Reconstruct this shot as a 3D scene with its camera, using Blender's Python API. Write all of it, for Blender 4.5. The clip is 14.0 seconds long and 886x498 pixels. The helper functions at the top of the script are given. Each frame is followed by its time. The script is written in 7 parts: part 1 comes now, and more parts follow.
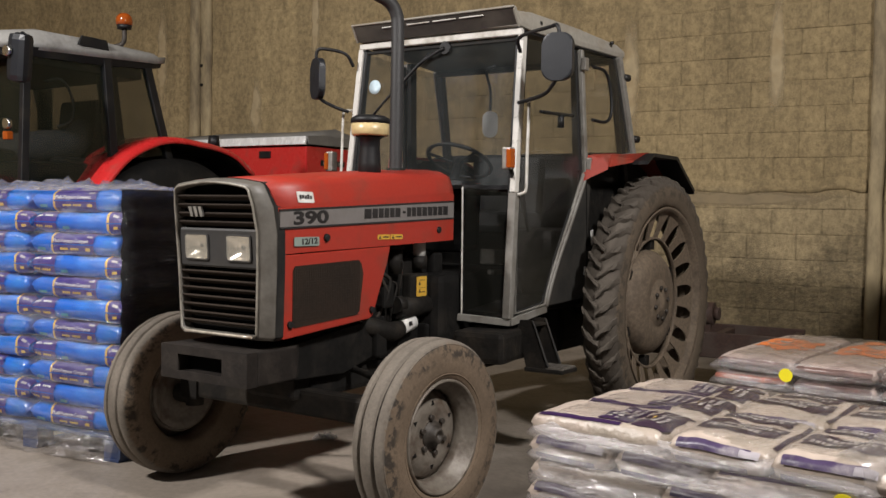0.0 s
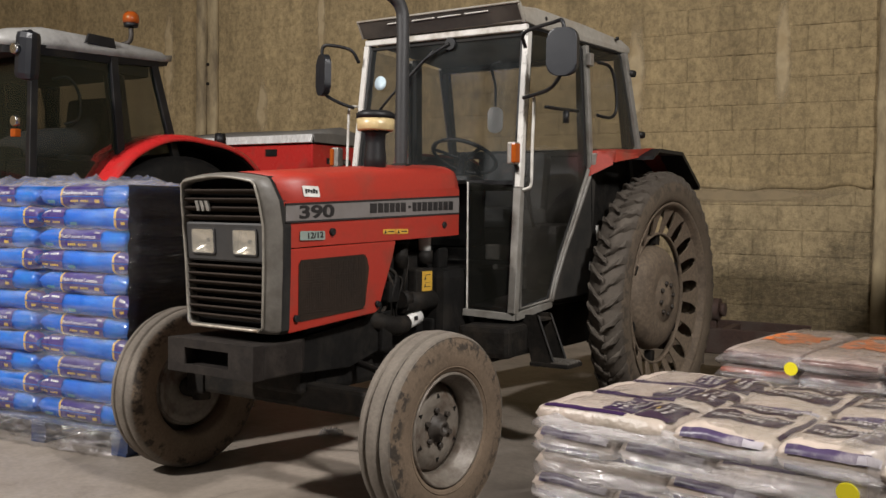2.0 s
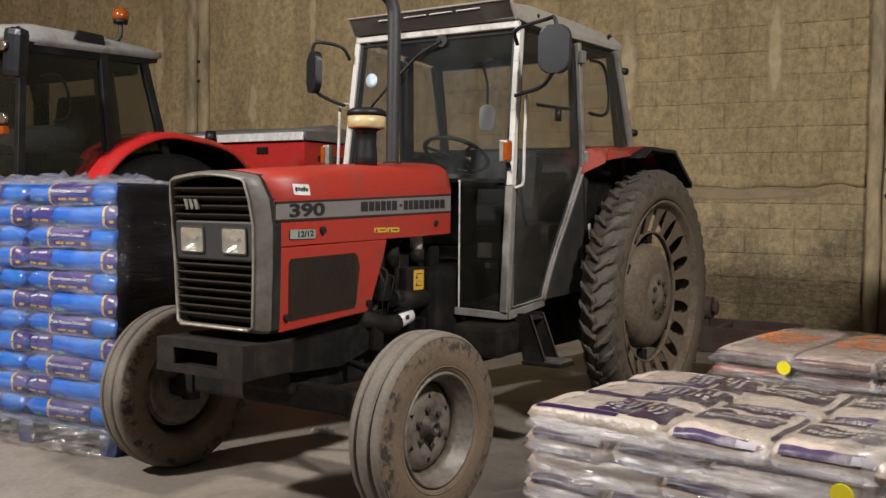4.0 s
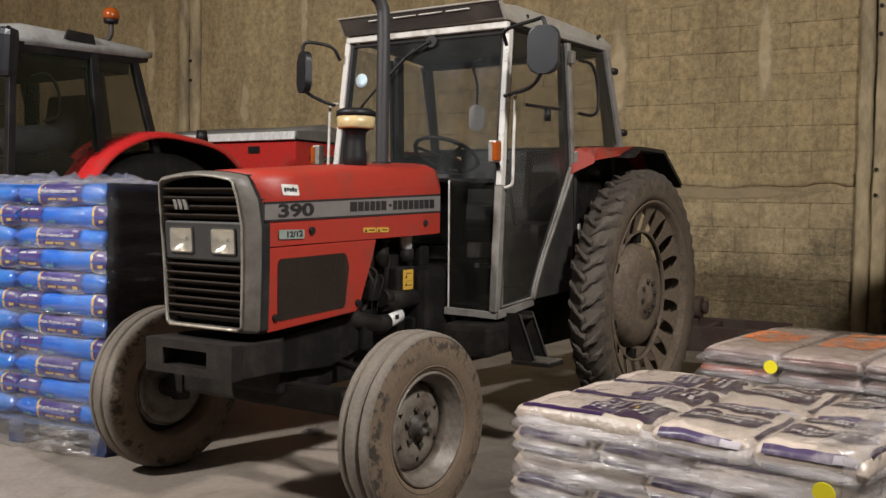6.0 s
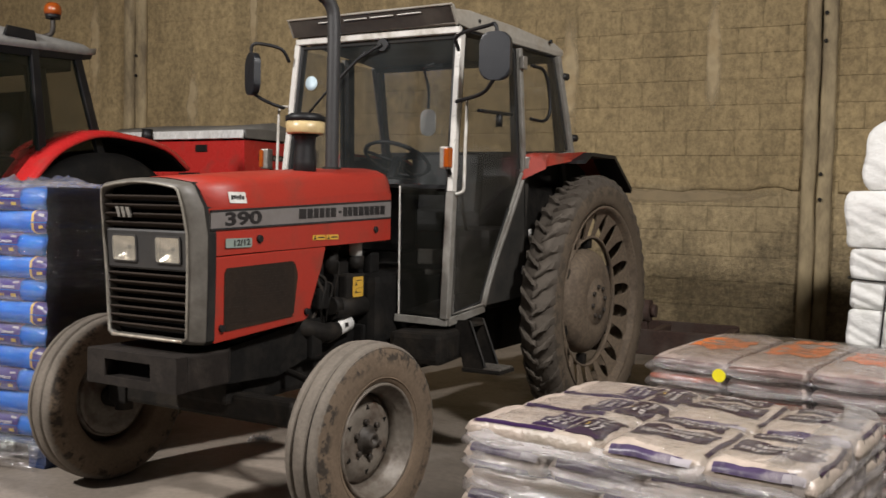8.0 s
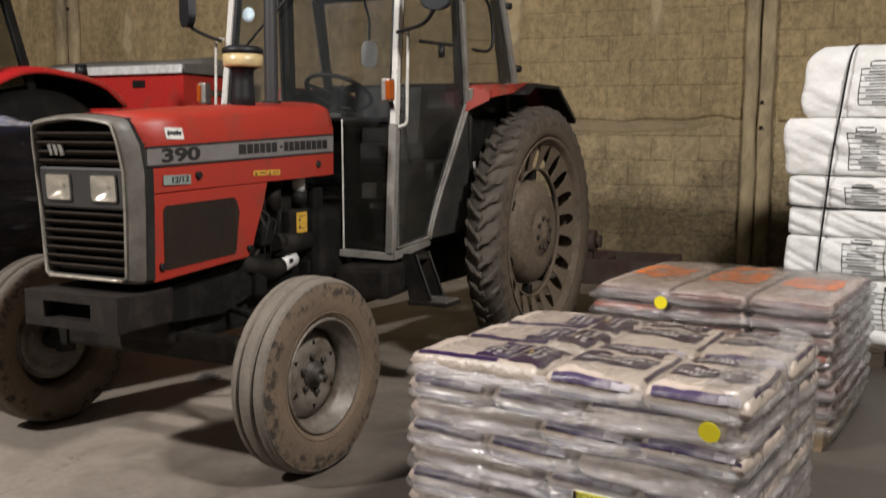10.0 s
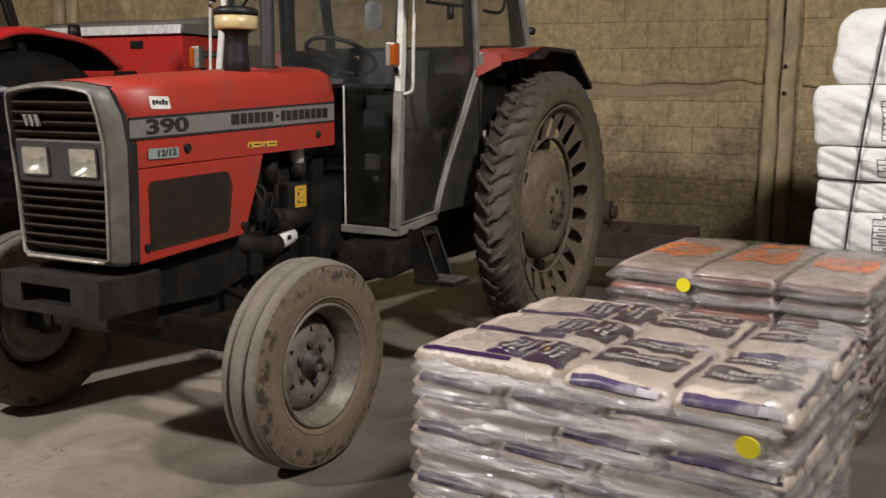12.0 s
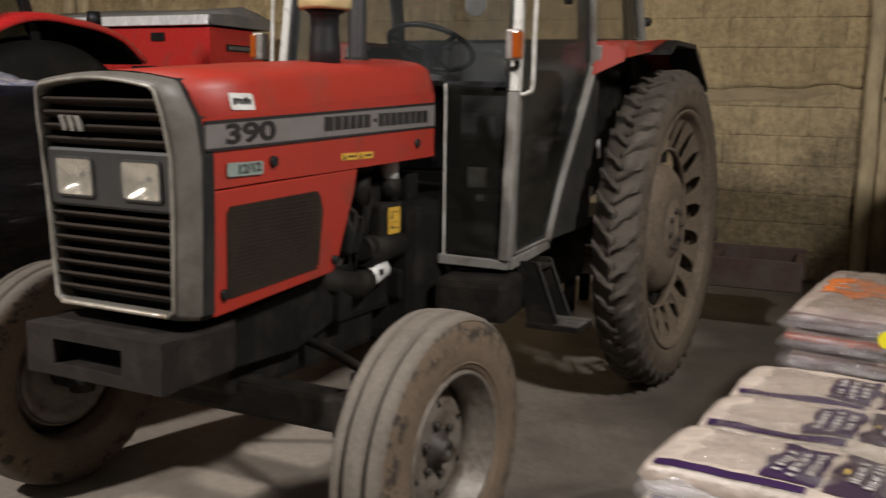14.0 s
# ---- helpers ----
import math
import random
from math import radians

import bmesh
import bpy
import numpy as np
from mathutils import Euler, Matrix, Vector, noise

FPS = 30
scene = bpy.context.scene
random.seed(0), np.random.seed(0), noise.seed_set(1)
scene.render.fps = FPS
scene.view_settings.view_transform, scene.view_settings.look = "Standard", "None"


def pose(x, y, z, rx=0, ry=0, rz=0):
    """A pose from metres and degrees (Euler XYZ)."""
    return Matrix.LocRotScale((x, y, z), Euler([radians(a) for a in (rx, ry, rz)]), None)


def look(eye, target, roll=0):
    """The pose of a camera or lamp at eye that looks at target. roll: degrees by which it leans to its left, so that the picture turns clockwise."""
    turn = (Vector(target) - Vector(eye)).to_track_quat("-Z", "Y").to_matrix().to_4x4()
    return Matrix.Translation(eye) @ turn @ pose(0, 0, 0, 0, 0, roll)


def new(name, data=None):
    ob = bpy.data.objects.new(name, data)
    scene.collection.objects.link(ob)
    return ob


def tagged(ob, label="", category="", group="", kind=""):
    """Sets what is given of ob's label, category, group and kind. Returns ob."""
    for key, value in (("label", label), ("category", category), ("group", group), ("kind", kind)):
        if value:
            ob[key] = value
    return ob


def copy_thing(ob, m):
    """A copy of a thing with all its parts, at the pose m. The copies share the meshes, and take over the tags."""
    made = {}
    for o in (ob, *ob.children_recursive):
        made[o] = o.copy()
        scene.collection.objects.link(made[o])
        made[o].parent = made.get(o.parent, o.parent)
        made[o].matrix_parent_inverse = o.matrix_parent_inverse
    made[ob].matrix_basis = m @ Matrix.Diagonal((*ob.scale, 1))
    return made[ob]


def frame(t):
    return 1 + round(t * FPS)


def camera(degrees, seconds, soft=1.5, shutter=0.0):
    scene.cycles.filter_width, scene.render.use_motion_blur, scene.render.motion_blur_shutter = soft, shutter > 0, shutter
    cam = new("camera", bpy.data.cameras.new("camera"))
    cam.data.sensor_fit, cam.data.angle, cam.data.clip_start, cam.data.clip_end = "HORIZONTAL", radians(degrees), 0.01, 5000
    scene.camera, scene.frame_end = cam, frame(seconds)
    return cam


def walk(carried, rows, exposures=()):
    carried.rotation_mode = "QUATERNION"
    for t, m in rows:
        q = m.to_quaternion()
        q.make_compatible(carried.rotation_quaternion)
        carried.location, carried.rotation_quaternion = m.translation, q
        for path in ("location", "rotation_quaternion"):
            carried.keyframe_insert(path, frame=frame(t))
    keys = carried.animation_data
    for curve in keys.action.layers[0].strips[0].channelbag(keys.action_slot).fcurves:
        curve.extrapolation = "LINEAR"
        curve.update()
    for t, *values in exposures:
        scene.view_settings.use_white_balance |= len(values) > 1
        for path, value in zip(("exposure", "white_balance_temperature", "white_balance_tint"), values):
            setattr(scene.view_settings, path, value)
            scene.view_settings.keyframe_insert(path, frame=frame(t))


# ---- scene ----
cam = camera(50.0, 14.0, shutter=0.5)
PATH = [
    (0, (3.067, -3.34, 1.365), (1.976, -1.665, 1.285), 1.0),
    (0.5, (3.074, -3.353, 1.375), (1.98, -1.681, 1.296), 0.9),
    (1, (3.072, -3.347, 1.368), (1.973, -1.678, 1.287), 0.9),
    (1.5, (3.068, -3.353, 1.359), (1.969, -1.683, 1.278), 0.9),
    (2, (3.081, -3.35, 1.338), (1.979, -1.683, 1.258), 0.9),
    (2.5, (3.067, -3.336, 1.334), (1.966, -1.669, 1.252), 0.9),
    (5, (3.071, -3.321, 1.348), (1.989, -1.641, 1.263), 0.9),
    (5.5, (3.106, -3.323, 1.35), (2.025, -1.643, 1.264), 0.9),
    (6, (3.094, -3.323, 1.348), (2.017, -1.64, 1.261), 0.9),
    (6.5, (3.105, -3.283, 1.386), (2.03, -1.599, 1.297), 0.8),
    (7, (3.12, -3.286, 1.394), (2.052, -1.597, 1.308), 0.8),
    (7.5, (3.14, -3.271, 1.398), (2.085, -1.574, 1.311), 0.8),
    (7.7, (3.066, -3.282, 1.408), (2.041, -1.567, 1.319), 1.1),
    (9.8, (3.082, -3.271, 1.403), (2.192, -1.489, 1.22), 0.3),
    (10, (3.083, -3.258, 1.401), (2.196, -1.481, 1.17), 0.4),
    (10.5, (3.099, -3.262, 1.403), (2.213, -1.493, 1.111), 0.4),
    (11, (3.144, -3.252, 1.401), (2.252, -1.487, 1.102), 0.4),
    (11.5, (3.148, -3.162, 1.412), (2.25, -1.401, 1.107), 0.5),
    (12, (2.948, -2.984, 1.442), (2.051, -1.224, 1.129), 0.6),
    (12.5, (2.825, -2.776, 1.438), (1.94, -1.01, 1.125), 0.4),
    (13, (2.703, -2.577, 1.446), (1.848, -0.797, 1.132), 0.5),
    (13.5, (2.377, -2.476, 1.442), (1.551, -0.682, 1.129), 1.0),
    (14, (2.06, -2.399, 1.431), (1.174, -0.633, 1.122), 1.3),
]
walk(cam, [(t, look(eye, target, roll)) for t, eye, target, roll in PATH], exposures=((0, 0.02), (7.5, 0.0), (10, -0.05), (11, -0.05), (12.5, -0.12), (14, -0.16)))


# ---- world and light ----
world = bpy.data.worlds.new("hall_air")
scene.world = world
world.use_nodes = True
world.node_tree.nodes["Background"].inputs[0].default_value = (0.9, 0.95, 1.0, 1)
world.node_tree.nodes["Background"].inputs[1].default_value = 0.004


def area_lamp(name, eye, target, power, size, colour):
    data = bpy.data.lights.new(name, "AREA")
    data.shape, data.size, data.energy, data.color = "DISK", size, power, colour
    ob = new(name, data)
    ob.matrix_world = look(eye, target)
    return ob


WARM = (1.0, 0.962, 0.935)
area_lamp("high_bay_lamp", (4.6, -1.2, 5.0), (0.8, 0.2, 0.6), 400, 0.6, WARM)
area_lamp("high_bay_lamp", (5.1, -9.0, 5.7), (2.4, -2.0, 0.5), 55, 0.4, WARM)
area_lamp("high_bay_lamp", (-2.4, -4.8, 5.7), (-1.9, 0.2, 0.3), 640, 0.4, WARM)


# ---- materials ----
def material(name, colour, rough=0.6, metal=0.0, grain=40.0, vary=0.25, bump=0.15, dirt=None, dirt_amount=0.0,
             dirt_scale=4.0, random_vary=0.0, coat=0.0, spread=None, bump_scale=None, stretch=(1, 1, 1), spec=0.5):
    m = bpy.data.materials.new(name)
    m.use_nodes = True
    nt = m.node_tree
    n, l = nt.nodes, nt.links
    b = n["Principled BSDF"]
    b.inputs["Metallic"].default_value = metal
    b.inputs["Coat Weight"].default_value = coat
    b.inputs["Specular IOR Level"].default_value = spec
    tc = n.new("ShaderNodeTexCoord")
    mp = n.new("ShaderNodeMapping")
    mp.inputs["Scale"].default_value = stretch
    l.new(tc.outputs["Object"], mp.inputs[0])
    fine = n.new("ShaderNodeTexNoise")
    fine.inputs["Scale"].default_value = grain
    fine.inputs["Detail"].default_value = 6
    l.new(mp.outputs[0], fine.inputs["Vector"])
    coarse = n.new("ShaderNodeTexNoise")
    coarse.inputs["Scale"].default_value = dirt_scale
    coarse.inputs["Detail"].default_value = 8
    coarse.inputs["Roughness"].default_value = 0.65
    l.new(mp.outputs[0], coarse.inputs["Vector"])
    ramp = n.new("ShaderNodeMapRange")
    ramp.inputs["From Min"].default_value, ramp.inputs["From Max"].default_value = 0.25, 0.75
    ramp.inputs["To Min"].default_value, ramp.inputs["To Max"].default_value = 1 - vary, 1 + vary
    l.new(fine.outputs["Fac"], ramp.inputs["Value"])
    hsv = n.new("ShaderNodeHueSaturation")
    hsv.inputs["Color"].default_value = (*colour, 1)
    value = ramp.outputs[0]
    if random_vary:
        info = n.new("ShaderNodeObjectInfo")
        rr = n.new("ShaderNodeMapRange")
        rr.inputs["To Min"].default_value, rr.inputs["To Max"].default_value = 1 - random_vary, 1 + random_vary
        l.new(info.outputs["Random"], rr.inputs["Value"])
        mul = n.new("ShaderNodeMath")
        mul.operation = "MULTIPLY"
        l.new(rr.outputs[0], mul.inputs[0])
        l.new(value, mul.inputs[1])
        value = mul.outputs[0]
    l.new(value, hsv.inputs["Value"])
    out = hsv.outputs[0]
    if dirt:
        fac = n.new("ShaderNodeMapRange")
        fac.inputs["From Min"].default_value = 0.62 - 0.35 * dirt_amount
        fac.inputs["From Max"].default_value = 0.80 - 0.30 * dirt_amount
        l.new(coarse.outputs["Fac"], fac.inputs["Value"])
        mix = n.new("ShaderNodeMix")
        mix.data_type = "RGBA"
        l.new(fac.outputs[0], mix.inputs[0])
        l.new(out, mix.inputs[6])
        mix.inputs[7].default_value = (*dirt, 1)
        out = mix.outputs[2]
    l.new(out, b.inputs["Base Color"])
    rg = n.new("ShaderNodeMapRange")
    rg.inputs["To Min"].default_value = max(0.03, rough - (0.15 if spread is None else spread))
    rg.inputs["To Max"].default_value = min(1, rough + (0.15 if spread is None else spread))
    l.new(coarse.outputs["Fac"], rg.inputs["Value"])
    l.new(rg.outputs[0], b.inputs["Roughness"])
    if bump:
        bp = n.new("ShaderNodeBump")
        bp.inputs["Strength"].default_value = bump
        bp.inputs["Distance"].default_value = 0.01 if bump_scale is None else bump_scale
        l.new(fine.outputs["Fac"], bp.inputs["Height"])
        l.new(bp.outputs[0], b.inputs["Normal"])
    return m


def glossed(m, rough, ior, normal=None):
    """Lay a clear glossy face over a see-through material."""
    n, l = m.node_tree.nodes, m.node_tree.links
    fr, gl, mix = n.new("ShaderNodeLayerWeight"), n.new("ShaderNodeBsdfGlossy"), n.new("ShaderNodeMixShader")
    fr.inputs["Blend"].default_value = 0.5
    power, total = n.new("ShaderNodeMath"), n.new("ShaderNodeMath")
    power.operation, total.operation = "POWER", "MULTIPLY_ADD"
    l.new(fr.outputs["Facing"], power.inputs[0])
    power.inputs[1].default_value = 5
    base = ((ior - 1) / (ior + 1)) ** 2
    l.new(power.outputs[0], total.inputs[0])
    total.inputs[1].default_value, total.inputs[2].default_value = 0.8 - base, base
    gl.inputs["Roughness"].default_value = rough
    if normal:
        l.new(normal, gl.inputs["Normal"])
        l.new(normal, fr.inputs["Normal"])
    l.new(total.outputs[0], mix.inputs[0])
    l.new(n["Principled BSDF"].outputs[0], mix.inputs[1])
    l.new(gl.outputs[0], mix.inputs[2])
    l.new(mix.outputs[0], n["Material Output"].inputs["Surface"])


def glass(name, tint, rough=0.02, alpha=0.18, dust=0.15):
    """Thin pane: mostly see-through, with a glossy face and some dust."""
    m = bpy.data.materials.new(name)
    m.use_nodes = True
    nt = m.node_tree
    n, l = nt.nodes, nt.links
    b = n["Principled BSDF"]
    tc = n.new("ShaderNodeTexCoord")
    nz = n.new("ShaderNodeTexNoise")
    nz.inputs["Scale"].default_value, nz.inputs["Detail"].default_value = 2.2, 8
    l.new(tc.outputs["Object"], nz.inputs["Vector"])
    mr = n.new("ShaderNodeMapRange")
    mr.inputs["From Min"].default_value, mr.inputs["From Max"].default_value = 0.35, 0.75
    mr.inputs["To Min"].default_value, mr.inputs["To Max"].default_value = alpha, alpha + dust
    l.new(nz.outputs["Fac"], mr.inputs["Value"])
    l.new(mr.outputs[0], b.inputs["Alpha"])
    b.inputs["Base Color"].default_value = (*tint, 1)
    b.inputs["Roughness"].default_value = 0.5
    b.inputs["Specular IOR Level"].default_value = 0.0
    glossed(m, rough, 1.45)
    return m


M = {}
M["red"] = material("red_paint", (0.325, 0.026, 0.0145), 0.46, grain=60, vary=0.06, bump=0.03, dirt=(0.225, 0.038, 0.023), dirt_amount=0.34, dirt_scale=3.5)
M["red_dusty"] = material("dusty_red_paint", (0.32, 0.036, 0.020), 0.55, grain=60, vary=0.1, bump=0.05, dirt=(0.19, 0.058, 0.036), dirt_amount=0.45, dirt_scale=4)
M["red_clean"] = material("glossy_red_paint", (0.52, 0.022, 0.022), 0.28, grain=60, vary=0.05, bump=0.02, dirt=(0.30, 0.05, 0.04), dirt_amount=0.25, coat=0.3)
M["black_plastic"] = material("black_plastic", (0.007, 0.007, 0.008), 0.5, grain=90, vary=0.2, bump=0.08, dirt=(0.019, 0.017, 0.014), dirt_amount=0.35, spec=0.35)
M["black_rubber"] = material("black_rubber", (0.010, 0.0095, 0.009), 0.75, grain=90, vary=0.2, bump=0.1, dirt=(0.026, 0.023, 0.019), dirt_amount=0.4, spec=0.3)
# greasy iron, and painted shade inside the arches and the newer cab
M["void"] = material("greasy_iron_and_shade_black", (0.006, 0.0055, 0.005), 0.7, grain=30, vary=0.4, bump=0.3, dirt=(0.016, 0.0135, 0.011), dirt_amount=0.40, dirt_scale=6, spec=0.2)
M["iron"] = material("grimy_dark_iron", (0.010, 0.0085, 0.007), 0.7, 0.1, grain=35, vary=0.35, bump=0.35, dirt=(0.028, 0.022, 0.016), dirt_amount=0.42, dirt_scale=7, spec=0.25)
M["grey_frame"] = material("grey_grille_paint", (0.122, 0.110, 0.094), 0.5, grain=60, vary=0.1, bump=0.06, dirt=(0.080, 0.070, 0.057), dirt_amount=0.4, dirt_scale=7)
M["lip_grey"] = material("rubbed_grey_paint", (0.27, 0.245, 0.205), 0.4, 0.2, grain=50, vary=0.2, bump=0.1, dirt=(0.15, 0.13, 0.105), dirt_amount=0.35, dirt_scale=12)
M["grey_panel"] = material("dark_grey_paint", (0.036, 0.034, 0.033), 0.55, grain=70, vary=0.1, bump=0.06, dirt=(0.055, 0.049, 0.042), dirt_amount=0.3)
M["bumper"] = material("dark_grey_weight_frame_paint", (0.014, 0.0108, 0.009), 0.65, grain=50, vary=0.25, bump=0.2, dirt=(0.030, 0.0235, 0.019), dirt_amount=0.40, dirt_scale=7, spec=0.3)
M["slat"] = material("brown_black_slat", (0.030, 0.022, 0.017), 0.7, grain=70, vary=0.2, bump=0.1, dirt=(0.036, 0.026, 0.019), dirt_amount=0.4, spec=0.12)
M["decal_grey"] = material("grey_stripe_decal", (0.165, 0.150, 0.142), 0.45, grain=50, vary=0.06, bump=0.02, dirt=(0.135, 0.118, 0.105), dirt_amount=0.3)
M["decal_black"] = material("black_decal", (0.016, 0.014, 0.014), 0.45, grain=50, vary=0.1, bump=0)
M["white_paint"] = material("chipped_white_paint", (0.50, 0.48, 0.44), 0.45, grain=30, vary=0.08, bump=0.1, dirt=(0.016, 0.013, 0.011), dirt_amount=0.16, dirt_scale=30)
M["white_rail"] = material("dusty_white_paint", (0.52, 0.50, 0.46), 0.45, grain=30, vary=0.08, bump=0.06, dirt=(0.30, 0.27, 0.22), dirt_amount=0.4, dirt_scale=9)
# near-black that paints the shade inside recesses
M["recess_shade"] = material("recess_shade_black", (0.003, 0.003, 0.003), 0.9, bump=0, spec=0.1)
M["cab_grey"] = material("dusty_cab_grey_paint", (0.185, 0.175, 0.155), 0.55, grain=45, vary=0.1, bump=0.08, dirt=(0.10, 0.086, 0.068), dirt_amount=0.5, dirt_scale=5)
M["roof"] = material("dusty_beige_roof_paint", (0.25, 0.23, 0.195), 0.6, grain=35, vary=0.12, bump=0.1, dirt=(0.20, 0.17, 0.13), dirt_amount=0.45, dirt_scale=4)
def tyre_coat(name, tread, wall, scuff, r_wall, r_bead, blotch):
    """Tyre rubber: a dusty tread, a stained sidewall with a scuffed band below the shoulder, paler towards the bead."""
    m = bpy.data.materials.new(name)
    m.use_nodes = True
    n, l = m.node_tree.nodes, m.node_tree.links
    b = n["Principled BSDF"]
    b.inputs["Roughness"].default_value, b.inputs["Specular IOR Level"].default_value = 0.85, 0.3
    tc, sep = n.new("ShaderNodeTexCoord"), n.new("ShaderNodeSeparateXYZ")
    l.new(tc.outputs["Object"], sep.inputs[0])
    def math_node(op, a, c):
        q = n.new("ShaderNodeMath")
        q.operation = op
        for sock, v in zip(q.inputs, (a, c)):
            if isinstance(v, (int, float)):
                sock.default_value = v
            else:
                l.new(v, sock)
        return q.outputs[0]
    def noise_node(scale, detail=6, rough=0.6):
        t = n.new("ShaderNodeTexNoise")
        t.inputs["Scale"].default_value, t.inputs["Detail"].default_value, t.inputs["Roughness"].default_value = scale, detail, rough
        l.new(tc.outputs["Object"], t.inputs["Vector"])
        return t.outputs["Fac"]
    def ranged(v, a, c, lo, hi):
        r = n.new("ShaderNodeMapRange")
        for key, val in (("From Min", a), ("From Max", c), ("To Min", lo), ("To Max", hi)):
            r.inputs[key].default_value = val
        l.new(v, r.inputs["Value"])
        return r.outputs[0]
    def blend(fac, a, c):
        x = n.new("ShaderNodeMix")
        x.data_type = "RGBA"
        l.new(fac, x.inputs[0])
        for sock, col in ((6, a), (7, c)):
            if isinstance(col, tuple):
                x.inputs[sock].default_value = (*col, 1)
            else:
                l.new(col, x.inputs[sock])
        return x.outputs[2]
    rad = math_node("SQRT", math_node("ADD", math_node("MULTIPLY", sep.outputs["Y"], sep.outputs["Y"]), math_node("MULTIPLY", sep.outputs["Z"], sep.outputs["Z"])), 0.0)
    big, mid, fine = noise_node(5, 5), noise_node(blotch, 8, 0.7), noise_node(70, 5)
    edge = math_node("ADD", rad, ranged(mid, 0.3, 0.7, -0.012, 0.012))
    col = blend(ranged(edge, r_wall - 0.008, r_wall + 0.004, 0, 1), wall, tread)
    pale = tuple(min(1, 1.22 * c) for c in wall)
    col = blend(ranged(rad, r_bead, r_bead + 0.035, 0.8, 0.0), col, pale)
    band = math_node("MULTIPLY", ranged(rad, r_wall - 0.075, r_wall - 0.045, 0, 1), ranged(rad, r_wall - 0.004, r_wall + 0.008, 1, 0))
    col = blend(math_node("MULTIPLY", band, ranged(math_node("ADD", mid, math_node("MULTIPLY", big, 0.35)), 0.66, 0.76, 0, 0.85)), col, scuff)
    col = blend(ranged(noise_node(blotch * 1.7, 8, 0.75), 0.60, 0.72, 0, 0.5), col, scuff)
    hsv = n.new("ShaderNodeHueSaturation")
    l.new(col, hsv.inputs["Color"])
    l.new(math_node("MULTIPLY", ranged(fine, 0.25, 0.75, 0.84, 1.16), ranged(big, 0.3, 0.7, 0.82, 1.16)), hsv.inputs["Value"])
    l.new(hsv.outputs[0], b.inputs["Base Color"])
    bp = n.new("ShaderNodeBump")
    bp.inputs["Strength"].default_value, bp.inputs["Distance"].default_value = 0.45, 0.006
    l.new(math_node("ADD", mid, math_node("MULTIPLY", fine, 0.5)), bp.inputs["Height"])
    l.new(bp.outputs[0], b.inputs["Normal"])
    return m


M["tyre"] = tyre_coat("dusty_lugged_tyre_rubber", (0.070, 0.058, 0.046), (0.100, 0.076, 0.053), (0.045, 0.036, 0.027), 0.735, 0.60, 16)
M["tyre_front"] = tyre_coat("brown_dusty_tyre_rubber", (0.148, 0.126, 0.103), (0.135, 0.098, 0.067), (0.022, 0.019, 0.016), 0.392, 0.245, 21)
M["rim"] = material("dusty_grey_rim", (0.165, 0.142, 0.116), 0.50, 0.2, grain=40, vary=0.2, bump=0.2, dirt=(0.080, 0.055, 0.039), dirt_amount=0.42, dirt_scale=11)
M["rim_rear"] = material("mud_dusted_rim", (0.125, 0.092, 0.062), 0.8, 0.0, grain=50, vary=0.3, bump=0.3, dirt=(0.075, 0.055, 0.038), dirt_amount=0.40, dirt_scale=9)
M["glass"] = glass("dusty_glass", (0.050, 0.052, 0.046), 0.04, 0.07, 0.13)
M["glass_front"] = glass("hazy_windscreen_glass", (0.060, 0.066, 0.066), 0.05, 0.10, 0.20)
M["glass_low"] = glass("dark_dusty_glass", (0.016, 0.016, 0.013), 0.05, 0.18, 0.26)
M["glass_dark"] = glass("tinted_glass", (0.010, 0.016, 0.012), 0.03, 0.22, 0.08)
M["mirror"] = material("mirror_glass", (0.75, 0.76, 0.75), 0.05, 1.0, vary=0.02, bump=0)
M["chrome"] = material("bright_metal", (0.62, 0.60, 0.57), 0.25, 1.0, vary=0.05, bump=0.02)
M["steel"] = material("scuffed_steel", (0.30, 0.28, 0.25), 0.45, 0.6, grain=50, vary=0.2, bump=0.1, dirt=(0.09, 0.07, 0.055), dirt_amount=0.3)
M["amber"] = material("amber_lens", (0.30, 0.060, 0.007), 0.15, vary=0.1, bump=0.02, coat=0.5)
M["white"] = material("white_plastic", (0.72, 0.71, 0.68), 0.4, vary=0.06, bump=0.03, dirt=(0.5, 0.47, 0.42), dirt_amount=0.3)
M["yellow"] = material("yellow_sticker", (0.58, 0.34, 0.045), 0.5, vary=0.06, bump=0)
M["cream"] = material("yellowed_clear_bowl", (0.52, 0.40, 0.20), 0.35, vary=0.15, bump=0.05, dirt=(0.3, 0.22, 0.12), dirt_amount=0.4)
M["lens"] = glass("fluted_headlamp_glass", (0.60, 0.56, 0.48), 0.06, 0.14, 0.22)
M["reflector"] = material("silvered_reflector", (0.80, 0.74, 0.63), 0.16, 0.85, grain=24, vary=0.35, bump=0.5, stretch=(1, 1, 0.6), bump_scale=0.012)
M["badge"] = material("grey_green_badge", (0.22, 0.26, 0.23), 0.4, vary=0.08, bump=0)
M["mesh"] = material("dusty_dark_mesh", (0.018, 0.012, 0.0085), 0.8, grain=60, vary=0.2, bump=0.2, dirt=(0.036, 0.022, 0.014), dirt_amount=0.5, dirt_scale=3, spec=0.2)
M["mesh_wire"] = material("dusty_mesh_wire", (0.025, 0.018, 0.0135), 0.8, grain=60, vary=0.2, bump=0.1, spec=0.2)
